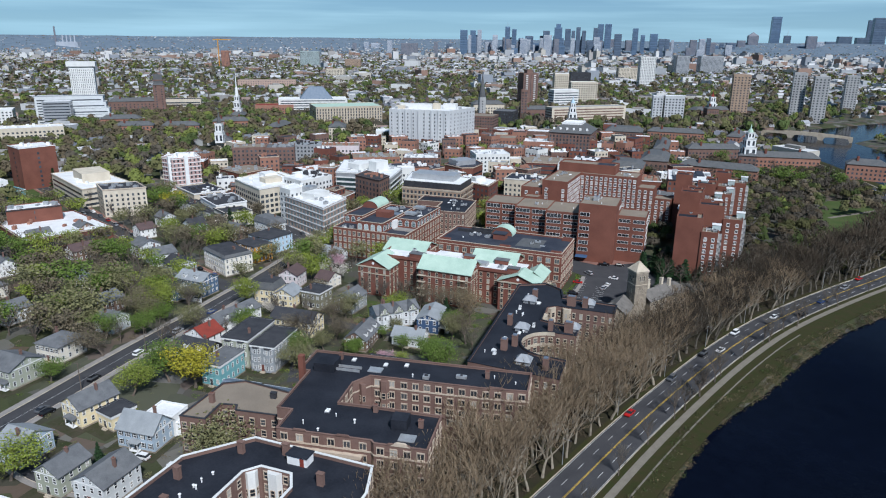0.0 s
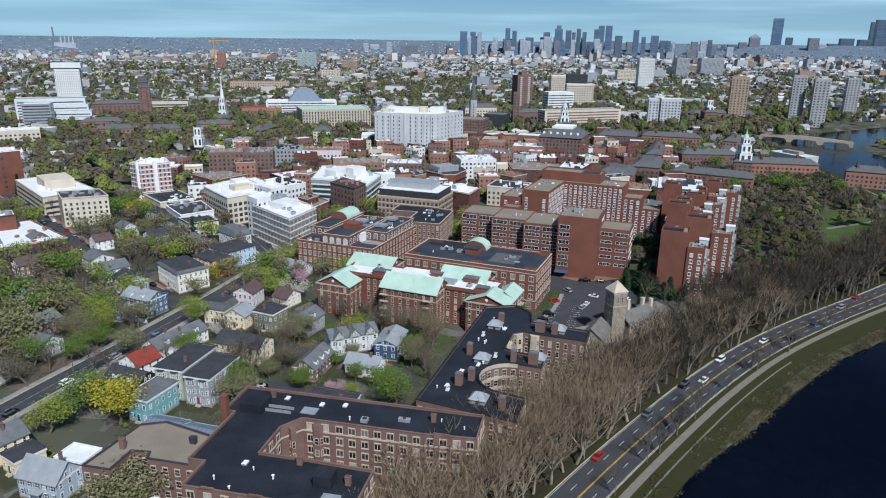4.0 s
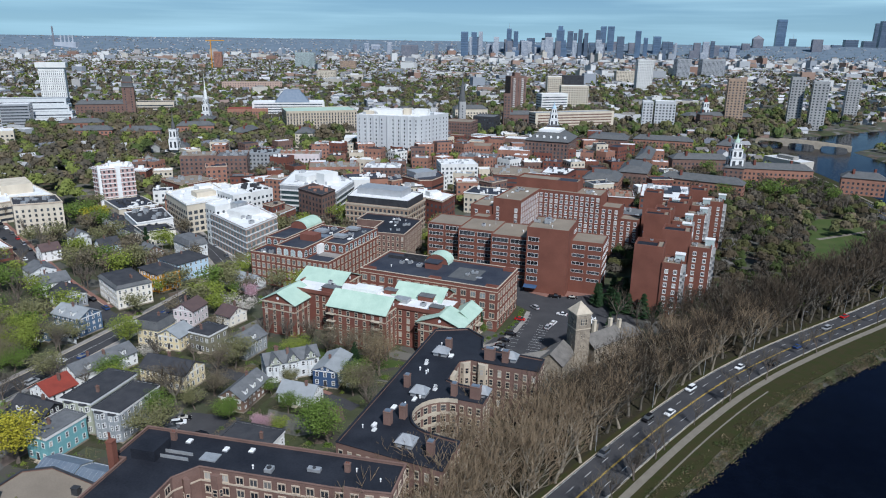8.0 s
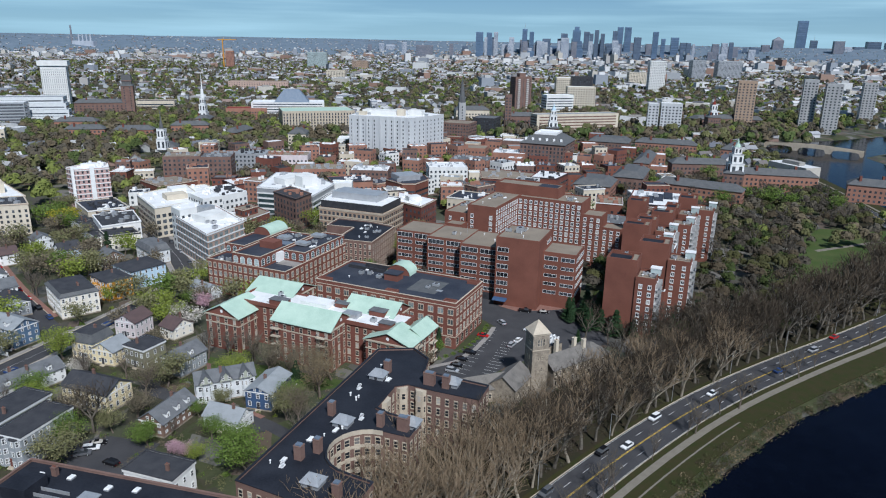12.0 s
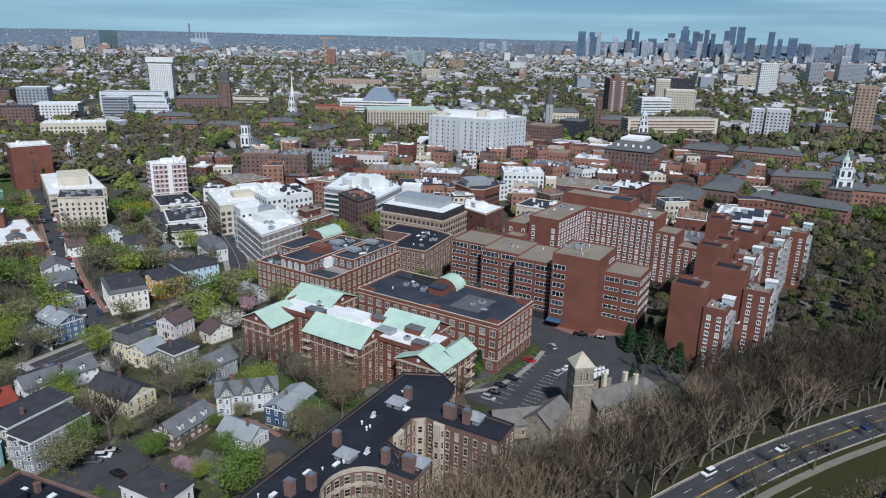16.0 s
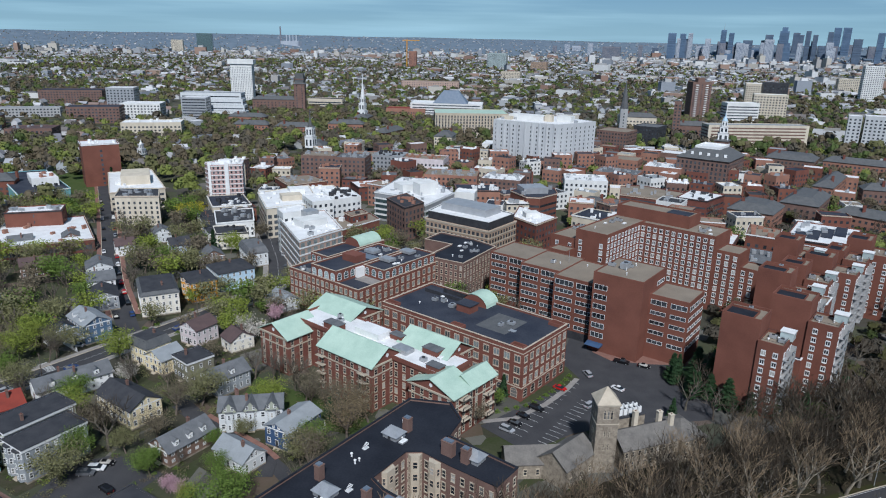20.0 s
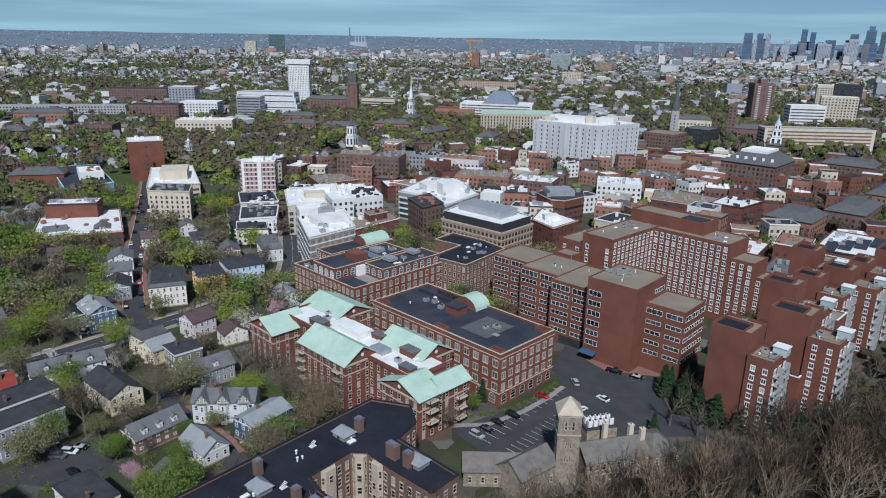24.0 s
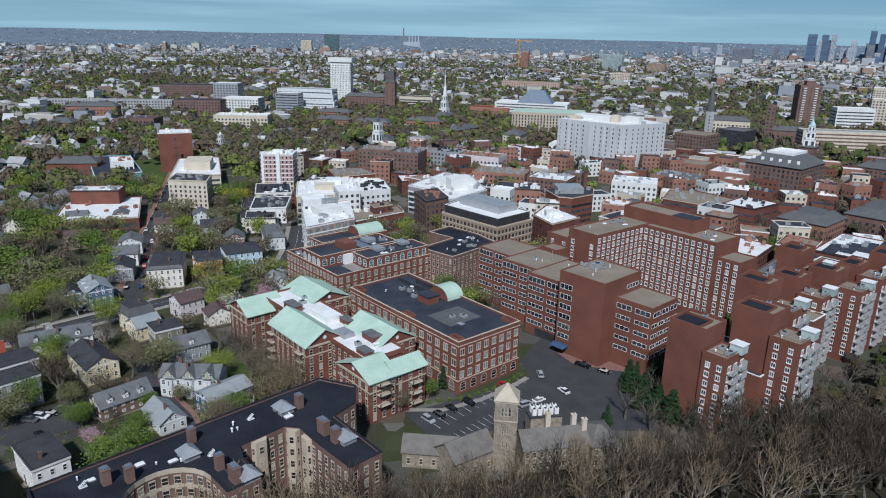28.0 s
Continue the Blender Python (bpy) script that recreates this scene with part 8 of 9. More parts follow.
# wooded college yards and commons
g = np.random.default_rng(71)
for poly in YARDS + ([(-190, 720), (-60, 700), (-60, 800), (-180, 830)], [(-330, 560), (-250, 590), (-240, 680), (-330, 660)], [(-290, 480), (-235, 440), (-215, 500), (-240, 600), (-300, 560)], [(-420, 440), (-330, 400), (-260, 400), (-300, 480), (-400, 520)]):
    pts = []
    for x in np.arange(min(p[0] for p in poly), max(p[0] for p in poly), 10.5):
        for y in np.arange(min(p[1] for p in poly), max(p[1] for p in poly), 10.5):
            px, py = x + g.uniform(-4, 4), y + g.uniform(-4, 4)
            if inside(px, py, poly) and g.uniform() < (0.1 if any(inside(px, py, q) for q in GREENS) else 0.55):
                pts.append((px, py, -0.5))
    pts = np.array(pts)
    pts = pts[free_of_blocks(pts, 1.5)]
    hue_of = g.choice(5, len(pts), p=[0.27, 0.28, 0.12, 0.17, 0.16])
    for j, hue in enumerate(("olive", "bud", "green", "grey", "fresh")):
        q = pts[hue_of == j]
        k = len(q)
        if k:
            s = 14 * g.uniform(0.75, 1.25, k)
            stuff("yard_trees", *scatter(*puff(80, 300 + j), q, g.uniform(0, 6.28, k), s, s, s * g.uniform(0.85, 1.15, k)), FAR_LEAF[hue], "budding trees massed in a college yard", "trees")

pts = np.array([(x, y, -0.5) for x, y in np.stack([g.uniform(-240, 330, 2600), g.uniform(440, 900, 2600)], -1) if inside(x, y, SQUARE) or x > 190])
pts = pts[free_of_blocks(pts, 1.0) & (river_distance(pts[:, 0], pts[:, 1]) > 12)][:520]
for j, hue in enumerate(("olive", "bud", "grey", "fresh")):
    q = pts[j::4]
    s = 9 * g.uniform(0.7, 1.4, len(q))
    stuff("street_trees", *scatter(*puff(80, 340 + j), q, g.uniform(0, 6.28, len(q)), s, s, s), FAR_LEAF[hue], "budding street trees between shops and college houses", "trees")

# tall trees round the far college blocks
pts = np.array([(x, y, -0.5) for x, y in np.stack([g.uniform(20, 460, 1500), g.uniform(850, 1180, 1500)], -1)])
pts = pts[free_of_blocks(pts, 1.5)][:620]
for j, hue in enumerate(("olive", "bud", "grey", "green")):
    q = pts[j::4]
    s = 13.5 * g.uniform(0.75, 1.3, len(q))
    stuff("college_trees", *scatter(*puff(40, 360 + j), q, g.uniform(0, 6.28, len(q)), s, s, s * 1.1), FAR_LEAF[hue], "tall budding trees round distant college blocks", "trees")

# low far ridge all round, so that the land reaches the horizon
# the blue-grey of distant air is mixed into the ridge's base colour
HAZE = mat("distant_ridge_haze", (0.11, 0.15, 0.19), (0.16, 0.20, 0.24), size=45, fine=7, rough=1.0, spec=0.0)
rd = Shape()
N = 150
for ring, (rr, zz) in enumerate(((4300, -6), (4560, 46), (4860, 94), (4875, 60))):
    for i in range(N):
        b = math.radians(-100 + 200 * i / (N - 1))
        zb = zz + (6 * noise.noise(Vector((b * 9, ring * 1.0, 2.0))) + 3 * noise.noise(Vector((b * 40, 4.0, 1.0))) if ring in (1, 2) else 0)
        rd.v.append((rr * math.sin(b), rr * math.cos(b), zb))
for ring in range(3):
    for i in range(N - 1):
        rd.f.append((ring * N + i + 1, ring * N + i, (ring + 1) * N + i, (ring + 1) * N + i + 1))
solo("backdrop", rd, HAZE, "hills and suburbs on the horizon, painted haze blue-grey", "hills", "structure")

# far skyline, tower by tower
tower(102, 56, 148, "b", 4150)
tower(135, 23, 121, "p", 4203)
tower(153, 43, 147, "b", 4256)
tower(189, 33, 151, "p", 4309)
tower(240, 56, 82, "p", 4362)
tower(344, 39, 172, "b", 4415, "mast")
tower(381, 36, 158, "b", 4468)
tower(342, 74, 110, "n", 4521)
tower(420, 41, 102, "d", 4174)
tower(465, 62, 119, "d", 4227)
tower(481, 47, 70, "p", 4280)
tower(559, 51, 150, "d", 4333)
tower(537, 40, 121, "n", 4386)
tower(624, 62, 171, "b", 4439, "step")
tower(621, 69, 123, "b", 4492)
tower(678, 45, 165, "d", 4545)
tower(708, 26, 151, "d", 4198)
tower(735, 31, 171, "d", 4251)
tower(767, 30, 153, "d", 4304)
tower(750, 79, 96, "n", 4357)
tower(-505, 32, 66, "n", 4410)
tower(-439, 41, 74, "p", 4463)
tower(-390, 74, 67, "p", 4516)
tower(-310, 38, 85, "p", 4169)
tower(-199, 131, 70, "n", 4222)
tower(-53, 31, 81, "n", 4275)
tower(21, 47, 68, "d", 4328)
tower(831, 33, 170, "d", 4381)
tower(858, 45, 193, "b", 4434)
tower(899, 52, 195, "b", 4487)
tower(913, 97, 106, "n", 4540)
tower(957, 52, 135, "d", 4193)
tower(1051, 41, 168, "b", 4246)
tower(1094, 31, 131, "b", 4299)
tower(1155, 58, 139, "b", 4352)
tower(1030, 83, 101, "n", 4405)
tower(1205, 59, 111, "d", 4458)
tower(1242, 43, 89, "n", 4511)
tower(1261, 19, 105, "p", 4164)
tower(1377, 49, 107, "n", 4217)
tower(1457, 107, 94, "n", 4270)
tower(1585, 68, 92, "d", 4323)
tower(1642, 60, 107, "n", 4376)
tower(1704, 79, 135, "n", 4429, "point")
tower(1822, 72, 249, "b", 4482)
tower(1894, 51, 139, "d", 4535, "mast")
tower(2029, 72, 135, "n", 4188)
tower(2080, 52, 105, "p", 4241)
tower(2135, 71, 106, "d", 4294)
tower(2210, 96, 136, "d", 4347)
tower(2313, 102, 131, "d", 4400)
tower(2347, 49, 234, "d", 4453)
tower(2010, 83, 43, "b", 4506)
tower(2061, 43, 36, "b", 4159)
tower(2394, 90, 240, "d", 4200)
# lower towers crowded between the tall ones
sky_rng = random.Random(12)
for k in range(44):
    tower(sky_rng.uniform(90, 860) if k < 34 else sky_rng.uniform(1100, 1800), sky_rng.uniform(24, 60), sky_rng.uniform(48, 125), sky_rng.choice("bpdnpd"), sky_rng.uniform(4020, 4500))
t = thing("power_station", -2096, 3995, 0, 0, "pale power station with tall stack far off", "power station")
part("hall", Shape().box(-60, 60, -20, 20, 0, 60), HAZED_PALE, t)
part("stack", Shape().tube(-70, 0, 0, 143, 6, 4, n=10), HAZED_BROWN, t)
for i in range(4):
    part("short_stack", Shape().tube(-30 + 22 * i, 0, 60, 96, 4, 3.4, n=8), HAZED_PALE, t)

# ---- trees ----


def limbs(seed, height, spread, fork, depth, kids, droop=0.0, r0=0.42, twig=0.035):
    """Tapered branches from the ground up, as (start, end, radius, radius, level)."""
    r = random.Random(seed)
    out = []

    def grow(p, d, length, radius, level):
        n = 3 if level < 2 else 2 if level < depth else 1
        q = p
        for i in range(n):
            d2 = (d + Vector((r.gauss(0, 0.10), r.gauss(0, 0.10), r.gauss(0.03, 0.06) - droop * level * 0.03))).normalized()
            e = q + d2 * (length / n)
            ra, rb = radius * (1 - 0.4 * i / n), radius * (1 - 0.4 * (i + 1) / n)
            out.append((q, e, ra, rb, level))
            q, d = e, d2
            if level >= 1 and level < depth and i < n - 1:
                side = Vector((r.gauss(0, 1), r.gauss(0, 1), r.uniform(0.1, 0.7))).normalized()
                grow(e, (d * 0.55 + side * 0.8).normalized(), length * r.uniform(0.4, 0.62), max(twig, rb * 0.5), level + 1)
        if level < depth:
            k = kids if level else kids + 1
            base = r.uniform(0, 6.28)
            for j in range(k):
                ang = base + 6.28 * j / k + r.gauss(0, 0.3)
                side = Vector((math.cos(ang), math.sin(ang), 0))
                grow(q, (d * r.uniform(0.7, 1.1) + side * spread * r.uniform(0.5, 1.1) + Vector((0, 0, 0.25))).normalized(), length * r.uniform(0.58, 0.8) if level else height * r.uniform(0.24, 0.32), max(twig, radius * 0.56), level + 1)

    grow(Vector((0, 0, 0)), Vector((r.gauss(0, 0.04), r.gauss(0, 0.04), 1)).normalized(), height * fork, r0, 0)
    return out


def wood_shapes(segs, split):
    """Trunk with boughs, and twigs, as two shapes."""
    big_s, twig_s = Shape(), Shape()
    for p, q, ra, rb, level in segs:
        s, n = (big_s, 7 if level == 0 else 5 if level == 1 else 4) if level < split else (twig_s, 3)
        d = (q - p).normalized()
        u = d.orthogonal().normalized()
        v = d.cross(u)
        k = len(s.v)
        for c, rad in ((p, ra), (q, rb)):
            s.v += [tuple(c + (u * math.cos(6.2832 * i / n) + v * math.sin(6.2832 * i / n)) * rad) for i in range(n)]
        s.f += [(k + i, k + (i + 1) % n, k + n + (i + 1) % n, k + n + i) for i in range(n)]
    return big_s, twig_s


def leaf_crown(segs, seed, level, per_tip, leaf, puffy):
    """Small leaf sheets in clumps round the outer twigs."""
    r = np.random.default_rng(seed)
    tips = np.array([tuple(q) for p, q, a_, b_, l in segs if l >= level])
    c = np.repeat(tips, per_tip, 0) + r.normal(0, puffy, (len(tips) * per_tip, 3)) * (1, 1, 0.75)
    a_ = r.normal(size=c.shape)
    a_ /= np.linalg.norm(a_, axis=1)[:, None]
    b_ = np.cross(a_, r.normal(size=c.shape))
    b_ /= np.linalg.norm(b_, axis=1)[:, None]
    h = (leaf * r.uniform(0.6, 1.25, len(c)))[:, None]
    v = np.stack([c + a_ * h, c + b_ * h * 0.6, c - a_ * h, c - b_ * h * 0.6], 1).reshape(-1, 3)
    s = Shape()
    s.v = v.tolist()
    s.f = (np.arange(len(c) * 4).reshape(-1, 4)).tolist()
    return s


TREES = {}
BUSH = {}


def bush_mesh(kind, i):
    """A low rounded shrub of loose leaf sheets."""
    if (kind, i) not in BUSH:
        r = np.random.default_rng(40 + i)
        s = Shape()
        for k in range(420):
            d = r.normal(size=3)
            d /= np.linalg.norm(d)
            d[2] = abs(d[2])
            c = Vector(d * (0.9 + 0.25 * math.sin(5 * d[0] + 3 * d[1] + i)) * r.uniform(0.6, 1.0))
            a_ = Vector(r.normal(size=3)).normalized() * r.uniform(0.07, 0.14)
            b_ = Vector(r.normal(size=3)).normalized() * 0.09
            s.quad(c + a_, c + b_, c - a_, c - b_)
        me = s.mesh("foliage")
        me.materials.append(LEAF[kind])
        BUSH[(kind, i)] = me
    return BUSH[(kind, i)]




def tree_meshes(kind, i, low=False):
    """Trunk and crown of one kind of tree, ten metres tall; low for the far ones."""
    key = (kind, i, low)
    if key in TREES:
        return TREES[key]
    sd = 100 + 17 * i + len(kind)
    if kind == "plane":
        segs = limbs(sd, 10, 0.68, 0.24, 3 if low else 4, 3, r0=0.20, twig=0.05 if low else 0.026)
        a_, b_ = wood_shapes(segs, 3)
        made = [("trunk", a_, BARK_PALE), ("crown", b_, TWIG)]
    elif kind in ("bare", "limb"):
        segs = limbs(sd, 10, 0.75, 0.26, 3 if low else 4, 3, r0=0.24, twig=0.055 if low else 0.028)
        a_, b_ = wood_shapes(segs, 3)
        made = [("trunk", a_, BARK_SHADED if kind == "limb" else BARK), ("crown", b_, TWIG_SHADED if kind == "limb" else TWIG_GREY)]
    elif kind == "conifer":
        s = Shape().tube(0, 0, 0, 9.6, 0.22, 0.03, n=6)
        r = np.random.default_rng(sd)
        c = Shape()
        for k in range(700 if low else 2600):
            z = 1.0 + 9.0 * r.uniform() ** 1.4
            rad = 2.6 * (1 - (z - 0.6) / 9.8) * math.sqrt(r.uniform(0.15, 1.0)) * (0.8 + 0.35 * math.sin(z * 4.2))
            an = r.uniform(0, 6.283)
            p = Vector((rad * math.cos(an), rad * math.sin(an), z - rad * 0.18))
            d = Vector((math.cos(an), math.sin(an), -0.25)) * (0.6 if low else 0.34)
            e = Vector((-math.sin(an), math.cos(an), r.uniform(-0.4, 0.4))) * (0.3 if low else 0.17)
            c.quad(p - d, p + e, p + d, p - e)
        made = [("trunk", s, BARK), ("crown", c, LEAF["conifer"])]
    else:
        thin = kind in ("bud", "rust")
        segs = limbs(sd, 10, 0.85, 0.22, 3, 4, r0=0.24, twig=0.03)
        a_, b_ = wood_shapes([q for q in segs if q[4] < (1 if low else 3)], 9)
        crown = leaf_crown(segs, sd, 2, 4 if low else 16 if thin else 17, 0.30 if low else 0.105 if thin else 0.165, 0.6)
        made = [("trunk", a_, BARK), ("crown", crown, LEAF[kind])]
    out = []
    top = max(v[2] for _, s, _ in made for v in s.v)
    for nm, s, m in made:
        s.v = [(x * 10 / top, y * 10 / top, z * 10 / top) for x, y, z in s.v]
        me = s.mesh(nm)
        me.materials.append(m)
        out.append((nm, me))
    TREES[key] = out
    return out


TREE_LABEL = {"plane": "tall bare plane tree with pale mottled bark", "bare": "leafless street tree with brown twigs", "limb": "tall bare tree with limbs and twigs darkened for cloud shade", "conifer": "dark green conifer with layered branches", "green": "leafy tree in fresh deep green",
              "fresh": "tree in bright yellow-green spring leaf", "gold": "broad tree with golden green new leaves", "olive": "tree in thin olive spring leaf", "bud": "tree with brownish opening buds",
              "rust": "tree with rust-brown young leaves", "blossom": "small tree in pink blossom", "whiteblossom": "small tree in pale blossom", "red": "small tree with dark red leaves"}
tree_rng = random.Random(99)
TREE_AT = []
GROVE = {}


def near_walk(x, y):
    """Trees of the near quarter stand singly; those past it are joined into groves."""
    return -135 < x < 200 and y < 290 + 0.1 * x


def plant_groves():
    for kind in sorted({k for k, i in GROVE}):
        made = {}
        for (k, i), at in GROVE.items():
            if k != kind:
                continue
            p = np.array(at)
            turns = np.arange(len(p)) * 2.4 + i
            for nm, me in tree_meshes(kind, i, True):
                v, f = scatter([tuple(q.co) for q in me.vertices], [tuple(q.vertices) for q in me.polygons], np.stack([p[:, 0], p[:, 1], p[:, 0] * 0], -1), turns, p[:, 3], p[:, 3], p[:, 2])
                va, fa, m = made.setdefault(nm, ([], [], me.materials[0]))
                b = len(va)
                va += v
                fa += [tuple(c + b for c in q) for q in f]
        for nm, (v, f, m) in made.items():
            stuff("grove_" + nm, v, f, m, {"trunk": "trunks and boughs", "crown": "crowns"}[nm] + " of a far grove, each a " + TREE_LABEL[kind], "trees")



def tree(kind, x, y, h, wide=1.0, near=0.9):
    """A tree h metres tall on the nearest free ground."""
    for k in range(40):
        rr, an = 0.5 * k, 2.4 * k
        px, py = x + rr * math.cos(an), y + rr * math.sin(an)
        if clear_of(px, py, near):
            break
    else:
        return
    if not near_walk(px, py):
        if kind not in ("plane", "bare", "limb", "conifer"):
            h, wide = h * 1.15, wide * 1.15
        GROVE.setdefault((kind, tree_rng.randrange(3)), []).append((px, py, h * 0.1, h * 0.1 * wide))
        TREE_AT.append((px, py, h * 0.2))
        return
    t = thing("tree", px, py, 0.0, tree_rng.uniform(0, 360), TREE_LABEL[kind], "tree", "plane trees along the river road" if kind == "plane" else "")
    if kind not in ("plane", "bare", "limb", "conifer"):
        h, wide = h * 1.15, wide * 1.15
    t.scale = (h / 10 * wide, h / 10 * wide, h / 10)
    for nm, me in tree_meshes(kind, tree_rng.randrange(5 if kind == "plane" else 3)):
        p = part(nm, me, None, t)
        if kind in ("plane", "bare", "limb") and nm == "crown":
            tagged(p, "bare crown of fine brown twigs")
    TREE_AT.append((px, py, h * 0.2))


for line, half in ((DRIVE, 6.4), (STREET, 5.6), (UPSTREET, 5.0), (SIDE, 4.6), (LANE, 2.6)):
    for x, y, _ in along(line, 3.0):
        FOOT.append((x, y, half))
FOOT += [(60, 290, 9), (68, 305, 9), (78, 320, 10), (88, 335, 10), (-42, 222, 8), (-38, 226, 6)]
tree("gold", -81.2, 203.9, 12.6, 1.3)
tree("green", -91.3, 207.7, 12.6, 1.3)
tree("fresh", -99.3, 198.0, 10.3, 1.3)
tree("olive", -57.8, 163.9, 13.8, 1.3)
tree("fresh", -111.8, 153.4, 10.3, 1.3)
tree("bud", -122.4, 226.1, 11.5, 1.3)
tree("conifer", -93.8, 155.5, 7.0)
tree("green", -130.0, 205.9, 6.9, 1.3)
tree("olive", -179.4, 284.8, 13.8, 1.3)
tree("olive", -150.9, 250.4, 13.8, 1.3)
tree("olive", -141.2, 254.8, 13.8, 1.3)
tree("bud", -121.0, 260.7, 12.6, 1.3)
tree("olive", -145.1, 282.6, 12.6, 1.3)
tree("fresh", -185.1, 360.0, 11.0)
tree("conifer", -291.0, 503.5, 16.0)
tree("conifer", -124.7, 389.9, 15.0)
tree("gold", -163.6, 459.1, 11.0)
tree("green", -181.4, 445.2, 12.0)
tree("olive", -125.8, 364.7, 10.0)
tree("fresh", -69.7, 350.6, 9.0)
tree("green", -61.7, 333.1, 6.0)
tree("blossom", -52.7, 325.1, 7.0)
tree("whiteblossom", -56.1, 311.9, 8.0)
tree("fresh", -72.4, 243.3, 8.0, 1.3)
tree("green", 0.8, 216.1, 12.0)
tree("green", -5.0, 224.5, 10.0)
tree("olive", -50.5, 221.8, 9.2, 1.3)
tree("green", -31.6, 225.9, 7.0)
tree("blossom", -17.2, 222.4, 5.0)
tree("green", -77.5, 249.9, 8.0, 1.3)
tree("olive", -43.6, 260.3, 10.3, 1.3)
tree("rust", 11.2, 258.0, 13.0)
tree("rust", 12.6, 269.9, 11.0)
tree("fresh", -68.1, 324.8, 8.0)
tree("whiteblossom", -53.5, 305.7, 8.0)
tree("blossom", -51.6, 327.5, 7.0)
tree("conifer", 47.7, 298.6, 8.0)
tree("green", 46.5, 290.7, 6.0)
tree("bud", 6.8, 269.6, 12.0)
tree("bud", -2.1, 271.6, 11.0)
tree("conifer", 102.0, 331.7, 9.0)
tree("conifer", 100.3, 325.8, 8.0)
tree("conifer", 107.7, 320.2, 9.0)
tree("conifer", 113.5, 333.0, 12.0, 1.5)
tree("conifer", 116.5, 328.0, 11.0, 1.5)
tree("conifer", 121.5, 326.0, 9.5, 1.5)
tree("conifer", 127.0, 324.0, 10.0, 1.6)
tree("bud", 131.5, 326.0, 9.0)
tree("conifer", 108.0, 333.0, 12.0, 1.5)
tree("conifer", 117.3, 324.2, 7.0)
tree("olive", -191.4, 342.2, 12.0)
tree("fresh", -199.2, 354.8, 11.0)
tree("bud", -157.5, 310.0, 11.0)
tree("green", -232.7, 335.3, 13.0)
tree("green", -198.0, 309.3, 12.0)
tree("green", -166.9, 287.8, 13.8, 1.3)
tree("fresh", -167.2, 347.3, 9.0)
tree("olive", -145.5, 357.1, 8.0)
tree("gold", -177.5, 441.4, 11.0)
tree("green", -196.2, 435.7, 12.0)
tree("green", -445.3, 563.6, 12.0)
tree("green", -407.9, 568.1, 12.0)
tree("rust", -255.7, 359.4, 10.0)
tree("green", -31.8, 229.1, 6.0)
tree("blossom", -21.7, 222.5, 5.0)
tree("green", -14.4, 232.1, 6.0)
tree("fresh", -15.0, 220.1, 5.0)
tree("olive", -198.7, 395.6, 10.0)
tree("bud", -138.1, 391.4, 9.0)
tree("olive", -88.5, 353.6, 8.0)
tree("bud", 37.3, 279.9, 9.0)

# rows of planes beside the river road
for d, step, lo, hi, off in ((-8.6, 6.2, 18, 23, 30), (-15.0, 5.8, 19, 24, 42), (-22.0, 6.0, 18, 23, 60), (-29.5, 9.0, 16, 21, 80)):
    for k, (x, y, an) in enumerate(along(offset_line(DRIVE, d), step, off)):
        x, y = x + tree_rng.uniform(-1.4, 1.4), y + tree_rng.uniform(-1.4, 1.4)
        if 80 < y < 440 and x < 270 and clear_of(x, y, 0.4):
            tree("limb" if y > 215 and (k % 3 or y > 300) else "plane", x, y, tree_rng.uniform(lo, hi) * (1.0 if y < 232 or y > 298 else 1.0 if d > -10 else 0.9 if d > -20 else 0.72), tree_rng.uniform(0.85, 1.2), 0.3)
for k, (x, y, an) in enumerate(along(offset_line(DRIVE, 6.8), 19, 60)):
    if y < 480:
        tree("bare", x, y, tree_rng.uniform(8, 13), 0.7, near=0.1)
# park by the river: bare and budding trees
for k in range(200):
    x, y = tree_rng.uniform(120, 350), tree_rng.uniform(300, 640)
    d = river_distance(np.array([x]), np.array([y]))[0]
    lawn = inside(x, y, [(225, 385), (268, 380), (318, 470), (325, 490), (280, 492), (246, 450)])
    if d > 16 and clear_of(x, y, 3.2) and not lawn and all((x - a_) ** 2 + (y - b_) ** 2 > 40 for a_, b_, c_ in TREE_AT):
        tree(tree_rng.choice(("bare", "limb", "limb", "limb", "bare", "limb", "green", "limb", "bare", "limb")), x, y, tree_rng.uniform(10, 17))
# gardens of the quarter
for k in range(2200):
    x, y = tree_rng.uniform(-330, 40), tree_rng.uniform(120, 480)
    if len(TREE_AT) > 1150:
        break
    front = x > -82 and y < 300
    if x > -190 and y < 232 and (k % 6 or x > -150):
        continue
    if clear_of(x, y, 2.0 if front else 0.9) and (not front or k % 2) and all((x - a_) ** 2 + (y - b_) ** 2 > (1.0 + 0.8 * c_) ** 2 for a_, b_, c_ in TREE_AT):
        west = x < -95
        kind = tree_rng.choice(("bare", "bare", "bare", "bud", "olive", "green", "bare", "fresh", "bare") if west else ("bare", "bare", "olive", "bare", "bud", "green", "fresh"))
        tree(kind, x, y, tree_rng.uniform(8.5, 13) if west else tree_rng.uniform(6.5, 12.5))
